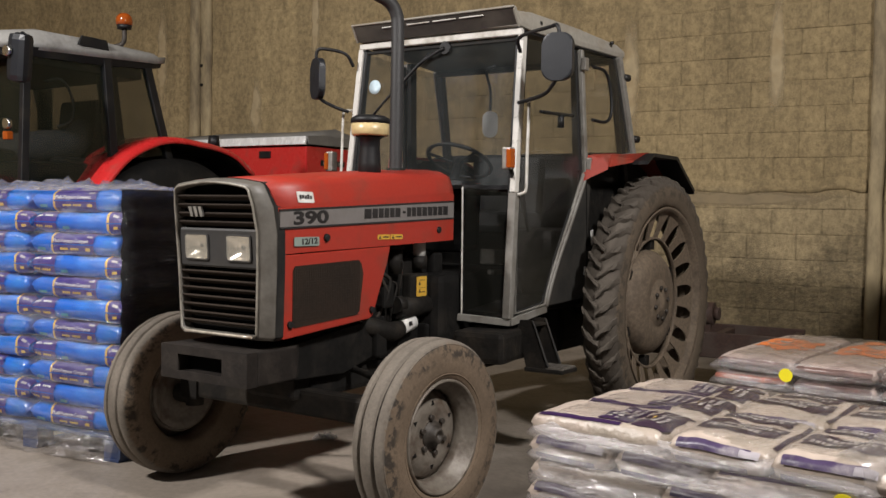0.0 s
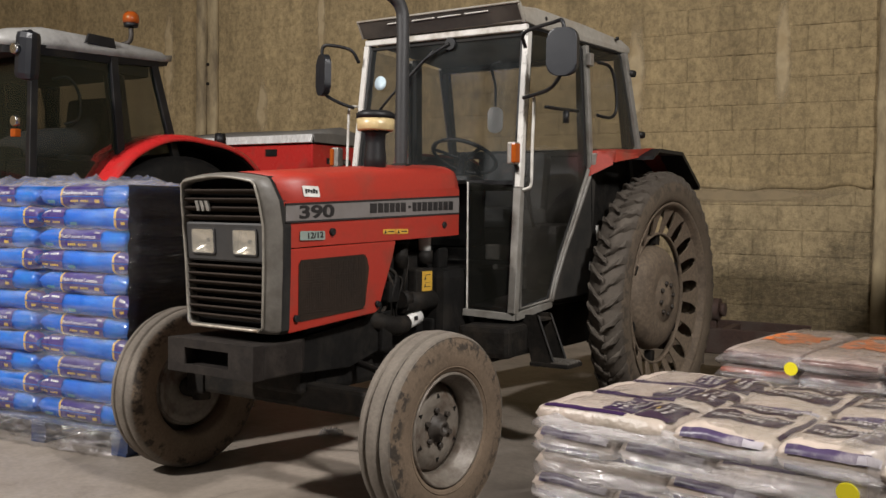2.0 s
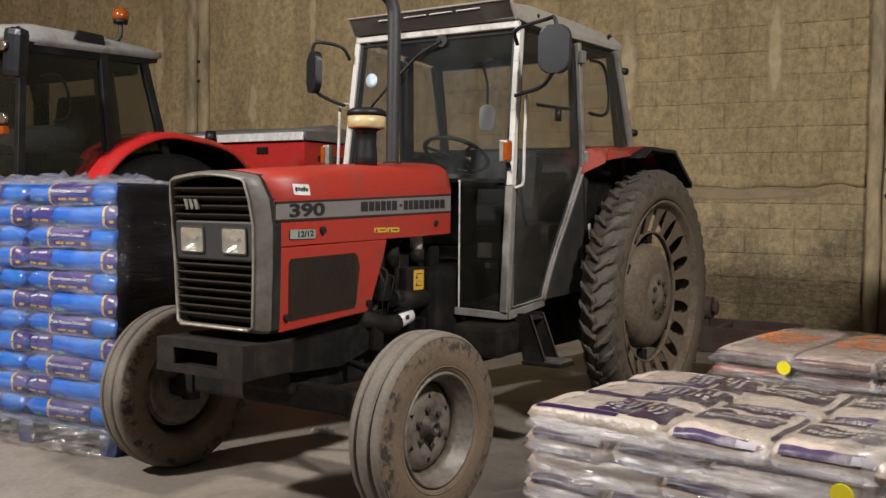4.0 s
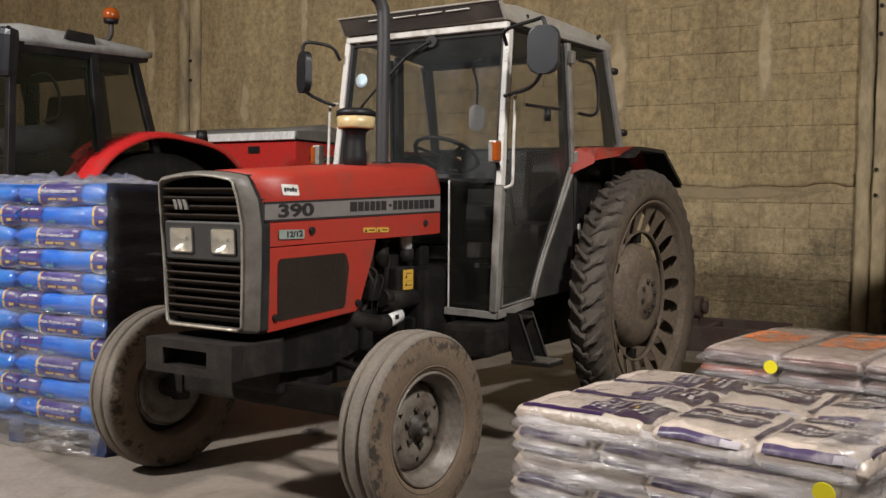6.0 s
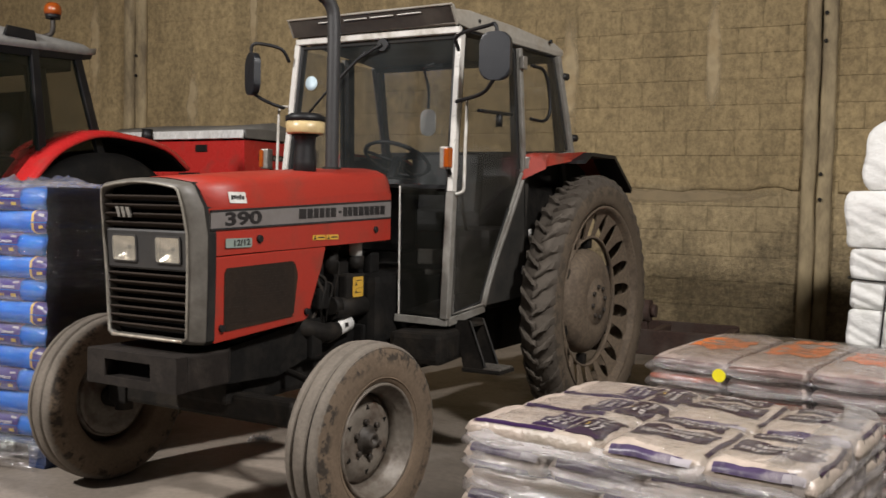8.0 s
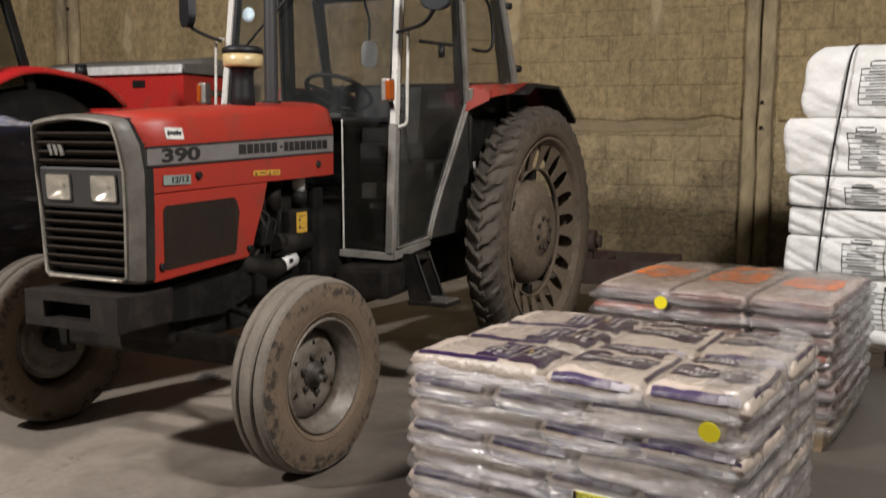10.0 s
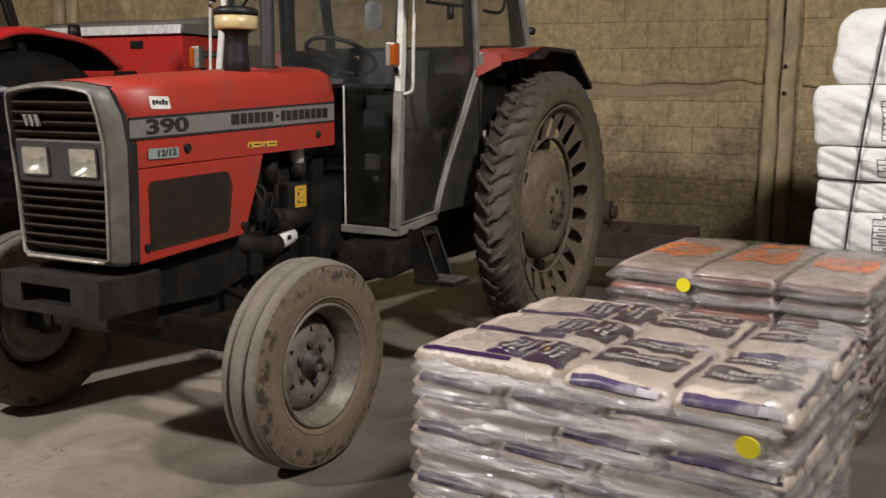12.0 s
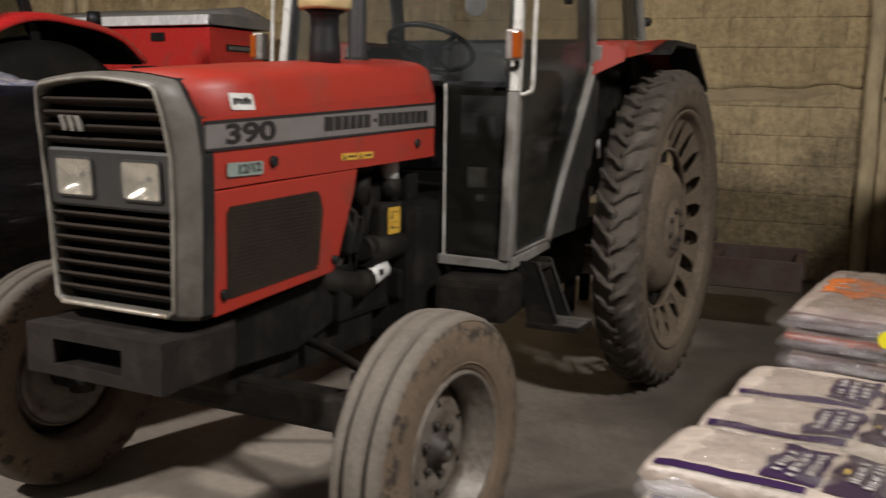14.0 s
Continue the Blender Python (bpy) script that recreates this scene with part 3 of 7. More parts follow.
def column(name, u, w, deep):
    """A coated steel column before the wall, with two flanges, a web and bolts."""
    ob = thing(name, "dusty coated steel column against the wall", "column", WALL @ pose(u, 0, 0), kind="structure")
    def pier(x, y, wide, thick, seed):
        bm = B()
        rows = []
        for k in range(61):
            z = 0.1 * k
            def wob(q):
                return 0.010 * noise.noise(Vector((z * 2.3, seed, q))) + 0.005 * noise.noise(Vector((z * 9, seed, q)))
            a, b, c = x - wide / 2 + wob(1), x + wide / 2 + wob(2), y - thick / 2 + 0.6 * wob(3)
            rows.append([(a, y + thick / 2, z), (a + wob(4), c + 0.02, z), (a + 0.022, c, z), (x, c + 0.4 * wob(5), z), (b - 0.022, c, z), (b + wob(6), c + 0.02, z), (b, y + thick / 2, z)])
        hull_loft(bm, rows)
        return bm
    part("flange", pier(-w * 0.27, -deep / 2, w * 0.46, deep, u), "column", ob)
    part("web", pier(w * 0.24, -deep * 0.34, w * 0.52, deep * 0.62, u + 3), "column", ob)
    for z in (1.52, 1.75, 2.95, 3.2):
        bm = B()
        rod(bm, (w * 0.12, -deep * 0.66, z), (w * 0.12, -deep * 0.66 - 0.025, z), 0.018, seg=8)
        part("bolt", bm, "iron", ob)
    return ob


column("column_1", 0.62, 0.26, 0.15)
column("column_2", -7.55, 0.30, 0.15)


# ---- the red tractor with the grey grille ----
tractor = thing("tractor", "old red tractor with grey grille and dusty glazed cab", "tractor")

# bonnet: a long hood, its sides upright, its top edges rounded
bm = B()
rows = []
for y, zb, zt in ((-0.352, 1.168, 1.478), (-0.1, 1.176, 1.503), (0.3, 1.186, 1.535), (0.7, 1.198, 1.562), (0.97, 1.207, 1.578), (1.015, 1.21, 1.566)):
    w = 0.29 + 0.004 * (y + 0.35)
    half = [(w, zb), (w, zb + 0.1), (w - 0.001, zt - 0.115), (w - 0.010, zt - 0.075), (w - 0.022, zt - 0.038), (w - 0.036, zt - 0.014), (w - 0.066, zt - 0.001), (w * 0.5, zt + 0.010), (0, zt + 0.014)]
    rows.append([(x, y, z) for x, z in half] + [(-x, y, z) for x, z in half[-2::-1]])
hull_loft(bm, rows)
for v in bm.verts:
    if v.co.y < -0.34:                       # the front edge leans forward towards its top
        v.co.y = -0.318 - 0.082 * max(0.0, (v.co.z - 1.20) / 0.28) ** 1.4
bm.normal_update()
for f in bm.faces:
    f.smooth = abs(f.normal.x) < 0.985 and abs(f.normal.y) < 0.8
bonnet = part("bonnet", bm, "red", tractor, "faded red bonnet with grey stripe")


def side_plate(outline, x0, x1, mat, name, parent, label="", bevel=0.0, mirror=False):
    bm = B()
    prism(bm, outline, -x1 if mirror else x0, -x0 if mirror else x1, "x", bevel)
    return part(name, bm, mat, parent, label)


def zline(y, f, b):
    """Height along a line of the bonnet's side, f at its front and b at its back."""
    return f + (b - f) * (y + 0.34) / 1.36


for mir in (False, True):
    y0, y1 = -0.352, 1.012
    side_plate([(y0, zline(y0, 1.283, 1.331)), (y1, zline(y1, 1.283, 1.331)), (y1, zline(y1, 1.350, 1.413)), (y0, zline(y0, 1.350, 1.413))], 0.288, 0.2975, "decal_grey", "stripe", bonnet, "grey stripe decal", mirror=mir)
    for f, b, th in ((1.350, 1.413, 0.010), (1.276, 1.323, 0.008)):
        side_plate([(y0, zline(y0, f, b)), (y1, zline(y1, f, b)), (y1, zline(y1, f, b) + th), (y0, zline(y0, f, b) + th)], 0.288, 0.2982, "decal_black", "stripe_edge", bonnet, mirror=mir)
# model number and the maker's words as bars
ang = math.degrees(math.atan2(0.055, 1.36))
lettering("model_number", "390", 0.077, "decal_black", bonnet, Matrix.Translation((0.2985, -0.155, 1.324)) @ pose(0, 0, 0, ang, 0, 0) @ SIDE, squash=2.05, bold=0.0026)
yy = 0.226
for i, w in enumerate((0.062, 0.05, 0.046, 0.046, 0.044, 0.05, 0.0, 0.022, 0.0, 0.043, 0.044, 0.05, 0.05, 0.05, 0.046, 0.05, 0.052)):
    if w == 0.0:
        yy += 0.014
        continue
    h = 0.012 if w < 0.03 else 0.046
    zc = 1.346 + (yy - 0.226) * 0.0317
    bm = B()
    k = 0.011
    if w < 0.03:
        box(bm, (0.2985, yy + w / 2, zc), (0.002, w, h))
    else:
        box(bm, (0.2985, yy + (w - 0.009) / 2, zc), (0.002, w - 0.009, h))
    part("letter_block", bm, "decal_black", bonnet)
    yy += w
# stickers on the bonnet's side
def sticker(c, w, h, mat, name="sticker", parent=None, x=0.298, label=""):
    bm = B()
    prism(bm, [(c[0] + u, c[1] + v) for u, v in rounded(w, h, 0.006, 2)], x - 0.002, x, "x")
    return part(name, bm, mat, parent or bonnet, label)


s = sticker((-0.178, 1.415), 0.108, 0.048, "white", label="small white dealer sticker", x=0.2815)
for v in s.data.vertices:
    v.co.x += 0.0095 - 0.26 * (v.co.z - 1.391)
for k in range(5):
    bm = B()
    box(bm, (0.2862, -0.213 + 0.017 * k, 1.414 + 0.0025 * (k % 2)), (0.0025, 0.012, 0.021 if k in (0, 3) else 0.016))
    part("letter_bar", bm, "decal_black", s)
s = sticker((-0.18, 1.221), 0.165, 0.040, "badge", label="grey-green gearbox badge")
lettering("badge_words", "12/12", 0.036, "decal_black", s, Matrix.Translation((0.2988, -0.165, 1.221)) @ pose(0, 0, 0, ang, 0, 0) @ SIDE, squash=1.35, bold=0.001)
for yc in (0.385, 0.492):
    s = sticker((yc, 1.233), 0.10, 0.024, "yellow", label="yellow warning sticker", x=0.2962)
    bm = B()
    prism(bm, [(yc - 0.042, 1.224), (yc - 0.022, 1.224), (yc - 0.032, 1.242)], 0.296, 0.2972, "x")
    part("warning_triangle", bm, "decal_black", s)
    bm = B()
    box(bm, (0.2965, yc + 0.015, 1.233), (0.001, 0.05, 0.006))
    part("letter_bar", bm, "decal_black", s)
for yb, zb in ((-0.044, 1.236), (0.87, 1.265)):
    bm = B()
    rod(bm, (0.285, yb, zb), (0.304, yb, zb), 0.019, 0.016, 16)
    part("catch", bm, "black_plastic", bonnet)

# lower side panels with dark mesh
for mir in (False, True):
    sg = -1 if mir else 1
    p = side_plate([(-0.318, 0.800), (-0.318, 1.163), (0.45, 1.188), (0.42, 1.10), (0.318, 0.858), (0.29, 0.842)], 0.262, 0.289, "red", "side_panel", tractor, bevel=0.006, mirror=mir)
    bm = B()
    o = [(-0.25, 0.845), (-0.262, 0.86), (-0.262, 1.095), (-0.245, 1.115), (0.19, 1.128), (0.215, 1.11), (0.232, 1.06), (0.205, 0.885), (0.18, 0.868)]
    prism(bm, o, sg * 0.29, sg * 0.2925, "x")
    part("mesh_backing", bm, "mesh", p)
    if not mir:
        bm = B()
        for k in range(38):
            yk = -0.252 + k * 0.0122
            if yk < 0.2:
                box(bm, (0.2935, yk, 0.99 + 0.03 * (yk + 0.25)), (0.0015, 0.0035, 0.245))
        for k in range(20):
            box(bm, (0.2937, -0.025, 0.872 + 0.0122 * k), (0.0012, 0.45, 0.0033))
        part("mesh_weave", bm, "mesh_wire", p)
        for yb, zb in ((-0.277, 0.862), (0.300, 0.884)):
            bm = B()
            rod(bm, (0.286, yb, zb), (0.302, yb, zb), 0.017, 0.015, 14)
            part("fastener", bm, "black_plastic", p)
# grille: a grey surround whose front leans forward towards its top, slats, lamp panel
def levels(z, col):
    """Half width and depth of the grille at a height: of the front lip (col 1, 2) or of the back edge (col 3, 4)."""
    rows = ((0.800, 0.238, -0.414, 0.288, -0.370), (1.095, 0.250, -0.423, 0.291, -0.366), (1.257, 0.256, -0.433, 0.291, -0.367), (1.37, 0.247, -0.452, 0.285, -0.384), (1.462, 0.228, -0.470, 0.252, -0.408), (1.50, 0.215, -0.476, 0.235, -0.415))
    for a, b in zip(rows, rows[1:]):
        if z <= b[0] or b is rows[-1]:
            t = (z - a[0]) / (b[0] - a[0])
            return a[col] + (b[col] - a[col]) * t


def grille_ring(inset, dy, back=0.0):
    """A closed outline round the grille: inset from its lip, dy behind it; back 1 lies on the rear edge."""
    pts = []
    def at(x, z):
        y = levels(z, 2) * (1 - back) + levels(z, 4) * back
        return (x, y + dy, z)
    zb, zt = 0.800 + inset, 1.462 - inset + 0.010 * back
    sides = [zb + 0.018, 0.95, 1.095, 1.18, 1.257, 1.315, 1.37, 1.42, zt - 0.012]
    def hw(z):
        return levels(z, 1) * (1 - back) + levels(z, 3) * back - inset
    right = [at(hw(z), z) for z in sides]
    top = [at(x * (hw(zt) - 0.014), zt + 0.020 * (1 - x * x)) for x in (1, 0.6, 0.25, 0, -0.25, -0.6, -1)]
    low = [at(x * (hw(zb) - 0.018), zb) for x in (-1, 1)]
    return low + right + top + [(-x, y, z) for x, y, z in right[::-1]]


def skin(bm, rings, smooth=True):
    rws = [[bm.verts.new(q) for q in r] for r in rings]
    for a, b in zip(rws, rws[1:]):
        for k in range(len(a)):
            bm.faces.new((a[k], a[(k + 1) % len(a)], b[(k + 1) % len(a)], b[k])).smooth = smooth


bm = B()
skin(bm, (grille_ring(0.0, 0.050, 1.0), grille_ring(-0.003, 0.004, 1.0), grille_ring(-0.003, 0.052, 1.0)), False)
part("seal", bm, "black_rubber", tractor, "black rubber seal behind the grille")
bm = B()
skin(bm, (grille_ring(0.0, 0.010, 1.0), grille_ring(0.0, 0.0, 1.0), grille_ring(0.0, 0.0, 0.5), grille_ring(0.002, 0.002, 0.12), grille_ring(0.010, 0.0), grille_ring(0.016, 0.004), grille_ring(0.018, 0.06)))
bmesh.ops.remove_doubles(bm, verts=bm.verts, dist=0.0003)
grille = part("grille", bm, "grey_frame", tractor, "grey flared grille surround with worn lower edge")
bm = B()
lip_ring = grille_ring(0.011, -0.002)
tube(bm, lip_ring + lip_ring[:1], 0.0052, 8, 1)
part("grille_lip", bm, "lip_grey", grille, "light rubbed edge of the surround")
bm = B()
tube(bm, [(-0.205, levels(0.813, 2) - 0.004, 0.8125), (0.0, levels(0.813, 2) - 0.005, 0.8122), (0.205, levels(0.813, 2) - 0.004, 0.8125)], 0.0075, 8, 4)
part("worn_edge", bm, "worn_metal", grille, "bare worn metal edge")
# black sheet painted as the shade behind the slats
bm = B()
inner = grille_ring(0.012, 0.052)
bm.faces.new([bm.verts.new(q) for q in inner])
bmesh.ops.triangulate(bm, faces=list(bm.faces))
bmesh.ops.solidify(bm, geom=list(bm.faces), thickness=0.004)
part("backing", bm, "recess_shade", grille)


def slat(z):
    """One louvre, its nose rounded, leaning back towards its foot."""
    bm = B()
    w = levels(z, 1) - 0.018
    y = levels(z, 2)
    sec = [(0.012, 0.010), (0.006, 0.0085), (0.004, 0.004), (0.008, -0.001), (0.030, -0.013), (0.036, -0.011), (0.036, -0.005), (0.016, 0.004)]
    hull_loft(bm, [[(x, y + a, z + b) for a, b in sec] for x in (-w, 0.0, w)], smooth=False)
    part("slat", bm, "slat", grille)


for k in range(4):
    slat(1.295 + 0.0375 * k)
for k in range(7):
    slat(0.858 + 0.0365 * k)
bm = B()
for x0, x1, heights in ((None, None, (1.102, 1.110, 1.133)), (None, None, (1.247, 1.264, 1.272)), (None, -0.201, (1.133, 1.247)), (-0.055, 0.055, (1.133, 1.247)), (0.201, None, (1.133, 1.247))):
    rws = []
    for z in heights:
        w, y = levels(z, 1) - 0.016, levels(z, 2) + (0.008 if 1.105 < z < 1.27 else 0.014)
        a, b = -w if x0 is None else x0, w if x1 is None else x1
        rws.append([(a, y, z), (b, y, z), (b, y + 0.03, z), (a, y + 0.03, z)])
    hull_loft(bm, rws, smooth=False)
panel = part("lamp_panel", bm, "grey_panel", grille)
for xc in (-0.128, 0.128):
    yl = levels(1.19, 2) + 0.007
    tilt = pose(xc, yl, 1.190, 3.5, 0, 0)
    bm = B()
    o1, o2 = rounded(0.150, 0.118, 0.014), rounded(0.136, 0.104, 0.010)
    skin(bm, [[(u, y, v) for u, v in o] for o, y in ((o1, 0.006), (o1, -0.0055), (o2, -0.0065), (o2, 0.002))], False)
    bm.transform(tilt)
    lamp = part("headlamp", bm, "grey_panel", panel, "square glass headlamp with a silvered reflector")
    bm = B()
    gr = [[bm.verts.new((0.068 * u, -0.004 + 0.032 * (1 - u * u) * (1 - v * v), 0.052 * v)) for v in [q / 8 - 1 for q in range(17)]] for u in [q / 10 - 1 for q in range(21)]]
    for i in range(20):
        for j in range(16):
            bm.faces.new((gr[i][j], gr[i + 1][j], gr[i + 1][j + 1], gr[i][j + 1])).smooth = True
    bm.transform(tilt)
    part("reflector", bm, "reflector", lamp)
    bm = B()
    prism(bm, [(u, v) for u, v in rounded(0.135, 0.103, 0.010)], -0.0085, -0.0055, "y", 0.001)
    bm.transform(tilt)
    part("lens", bm, "lens", lamp)
bm = B()
for x0 in (-0.152, -0.122, -0.092):
    prism(bm, [(x0, 1.366), (x0 + 0.018, 1.366), (x0 + 0.030, 1.338), (x0 + 0.030, 1.322), (x0 + 0.018, 1.322)], -0.012, 0.0, "y", 0.001)
bm.transform(pose(0, levels(1.345, 2) + 0.004, 0))
part("emblem", bm, "steel", grille, "small worn metal emblem")

# front weight frame
bm = B()
prism(bm, [(-0.262, -0.44), (0.262, -0.44), (0.262, -0.20), (0.16, -0.06), (-0.16, -0.06), (-0.262, -0.2)], 0.612, 0.760, "z", 0.008)
for x0, x1, z0, z1 in ((-0.262, 0.262, 0.722, 0.760), (-0.262, 0.262, 0.612, 0.648), (-0.262, -0.155, 0.648, 0.722), (0.115, 0.262, 0.648, 0.722)):
    box(bm, ((x0 + x1) / 2, -0.4735, (z0 + z1) / 2), (x1 - x0, 0.063, z1 - z0))
frame_part = part("weight_frame", bm, "bumper", tractor, "dark grey front weight frame with a slot")
# black sheet painted as the shade inside the slot
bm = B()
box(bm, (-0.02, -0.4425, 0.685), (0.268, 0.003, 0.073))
part("slot_back", bm, "recess_shade", frame_part)
for sg in (-1, 1):
    bm = B()
    prism(bm, [(-0.3, 0.6), (-0.3, 0.74), (0.25, 0.80), (0.52, 0.83), (0.52, 0.66), (0.2, 0.58)], sg * 0.17, sg * 0.21, "x", 0.006)
    part("chassis_rail", bm, "void", tractor)

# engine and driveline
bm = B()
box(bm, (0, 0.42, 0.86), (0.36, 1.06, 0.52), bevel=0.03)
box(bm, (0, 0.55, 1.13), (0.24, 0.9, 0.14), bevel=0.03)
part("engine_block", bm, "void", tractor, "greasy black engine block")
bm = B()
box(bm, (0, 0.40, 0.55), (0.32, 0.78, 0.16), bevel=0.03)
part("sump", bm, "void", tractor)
# gearbox and axle case widened to block the lit background under the cab
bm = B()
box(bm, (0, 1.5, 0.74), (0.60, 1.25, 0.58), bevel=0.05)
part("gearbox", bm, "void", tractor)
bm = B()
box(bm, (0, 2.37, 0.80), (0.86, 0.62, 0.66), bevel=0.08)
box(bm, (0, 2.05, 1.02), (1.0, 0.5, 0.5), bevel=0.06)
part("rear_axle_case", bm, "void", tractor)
for sg in (-1, 1):
    bm = B()
    rod(bm, (sg * 0.2, 2.37, 0.80), (sg * 0.74, 2.37, 0.80), 0.12, 0.085, 20)
    part("axle_tube", bm, "iron", tractor)
bm = B()
rod(bm, (0.17, 0.33, 0.86), (0.225, 0.33, 0.86), 0.05, seg=20)
rod(bm, (0.20, 0.40, 1.02), (0.225, 0.40, 1.02), 0.07, seg=20)
part("pulley", bm, "iron", tractor)
bm = B()
box(bm, (0.205, 0.79, 0.955), (0.06, 0.17, 0.16), bevel=0.015)
rod(bm, (0.21, 0.60, 0.86), (0.21, 0.92, 0.86), 0.055, seg=20)
rod(bm, (0.225, 0.58, 0.88), (0.225, 0.64, 0.88), 0.045, seg=16)
part("injection_pump", bm, "iron", tractor)
s = sticker((0.803, 0.965), 0.092, 0.105, "yellow", parent=tractor, x=0.2385, label="yellow warning label on the engine")
for zz in (0.998, 0.958, 0.935):
    bm = B()
    box(bm, (0.2388, 0.808, zz), (0.001, 0.052, 0.004 if zz != 0.958 else 0.002))
    part("letter_bar", bm, "decal_black", s)
for zz in (0.985, 0.945):
    bm = B()
    prism(bm, [(0.774, zz - 0.012), (0.794, zz - 0.012), (0.784, zz + 0.008)], 0.238, 0.2395, "x")
    part("warning_triangle", bm, "decal_black", s)
bm = B()
rod(bm, (0.19, 0.62, 1.04), (0.19, 0.62, 1.17), 0.042, seg=20)
rod(bm, (0.19, 0.62, 1.165), (0.19, 0.62, 1.185), 0.050, seg=20)
part("fuel_filter", bm, "iron", tractor)
bm = B()
rod(bm, (0.2, 0.83, 1.125), (0.2, 0.83, 1.205), 0.034, seg=18)
part("filter_bowl", bm, "white", tractor, "small white filter bowl")
bm = B()
rod(bm, (0.2, 0.83, 1.055), (0.2, 0.83, 1.125), 0.043, seg=18)
part("filter_body", bm, "iron", tractor)
bm = B()
tube(bm, [(0.15, 0.35, 0.80), (0.2, 0.45, 0.77), (0.215, 0.56, 0.745), (0.205, 0.64, 0.752)], 0.05, 14)
part("hose", bm, "iron", tractor)
bm = B()
rod(bm, (0.205, 0.64, 0.755), (0.205, 0.76, 0.78), 0.043, seg=24)
can = part("oil_filter", bm, "white", tractor, "white oil filter canister")
bm = B()
box(bm, (0.2495, 0.692, 0.778), (0.002, 0.035, 0.022), rot=(0, -6, 8))
part("oil_filter_mark", bm, "decal_black", can)
rnd = random.Random(5)
for k in range(16):
    bm = B()
    y0 = 0.42 + 0.035 * k
    z0 = rnd.uniform(0.98, 1.16)
    x0 = 0.14 if 0.62 < y0 < 0.88 else rnd.uniform(0.18, 0.215)
    tube(bm, [(x0, y0, z0), (x0 + 0.02, y0 + 0.04, z0 - rnd.uniform(0.02, 0.08)), (x0 + 0.015, y0 + rnd.uniform(0.0, 0.1), z0 - 0.16), (x0 - 0.03, y0 + 0.06, z0 - rnd.uniform(0.2, 0.32))], rnd.choice((0.005, 0.007, 0.011)), 6, 5)
    part("engine_pipe", bm, "hub" if k % 3 == 0 else "iron", tractor)
for y, z, sx, sz in ((0.52, 0.93, 0.07, 0.12), (0.95, 0.9, 0.05, 0.2), (0.98, 1.08, 0.05, 0.12), (0.46, 0.7, 0.08, 0.14), (0.9, 0.7, 0.08, 0.12)):
    bm = B()
    box(bm, (0.2, y, z), (sx, 0.09, sz), bevel=0.015)
    part("engine_cover", bm, "void", tractor)
bm = B()
box(bm, (-0.18, 0.5, 1.02), (0.1, 0.7, 0.16), bevel=0.03)
part("manifold", bm, "void", tractor)

# exhaust pipe and air pre-cleaner
bm = B()
tube(bm, [(0.095, 0.75, 1.54), (0.095, 0.75, 1.9), (0.095, 0.75, 2.30), (0.09, 0.74, 2.40), (0.07, 0.70, 2.455), (0.03, 0.63, 2.49)], 0.0345, 20, 8)
part("exhaust_pipe", bm, "pipe_black", tractor, "black curved exhaust pipe")
bm = B()
rod(bm, (0.095, 0.75, 1.556), (0.095, 0.75, 1.585), 0.05, seg=20)
part("exhaust_collar", bm, "iron", tractor)
bm = B()
lathe(bm, [(1.52, 0.058), (1.60, 0.056), (1.67, 0.050), (1.72, 0.052), (1.735, 0.075), (1.735, 0.01), (1.52, 0.01)], 28, "z", (0.13, 0.478, 0))
aircl = part("air_cleaner", bm, "black_plastic", tractor, "mushroom air pre-cleaner with a yellowed bowl")
bm = B()
lathe(bm, [(1.735, 0.02), (1.735, 0.086), (1.745, 0.094), (1.80, 0.096), (1.80, 0.02)], 32, "z", (0.13, 0.478, 0))
part("bowl", bm, "cream", aircl)
bm = B()
lathe(bm, [(1.798, 0.02), (1.798, 0.099), (1.822, 0.099), (1.836, 0.075), (1.842, 0.02)], 32, "z", (0.13, 0.478, 0))
part("cap", bm, "black_plastic", aircl)


# front axle and wheels
bm = B()
box(bm, (0, 0.0, 0.47), (1.1, 0.10, 0.12), bevel=0.02)
box(bm, (0, 0.02, 0.55), (0.3, 0.22, 0.14), bevel=0.02)
part("front_axle", bm, "iron", tractor, "dark front axle beam")
for sg in (-1, 1):
    bm = B()
    rod(bm, (sg * 0.60, 0, 0.36), (sg * 0.60, 0, 0.60), 0.045, seg=16)
    rod(bm, (sg * 0.60, 0, 0.41), (sg * 0.80, 0, 0.41), 0.05, 0.045, 16)
    box(bm, (sg * 0.58, 0.0, 0.47), (0.12, 0.13, 0.14), bevel=0.015)
    part("stub_axle", bm, "iron", tractor)
    bm = B()
    tube(bm, [(sg * 0.58, 0.12, 0.55), (sg * 0.3, 0.25, 0.58), (sg * 0.1, 0.3, 0.6)], 0.018, 8, 3)
    part("steering_rod", bm, "iron", tractor)


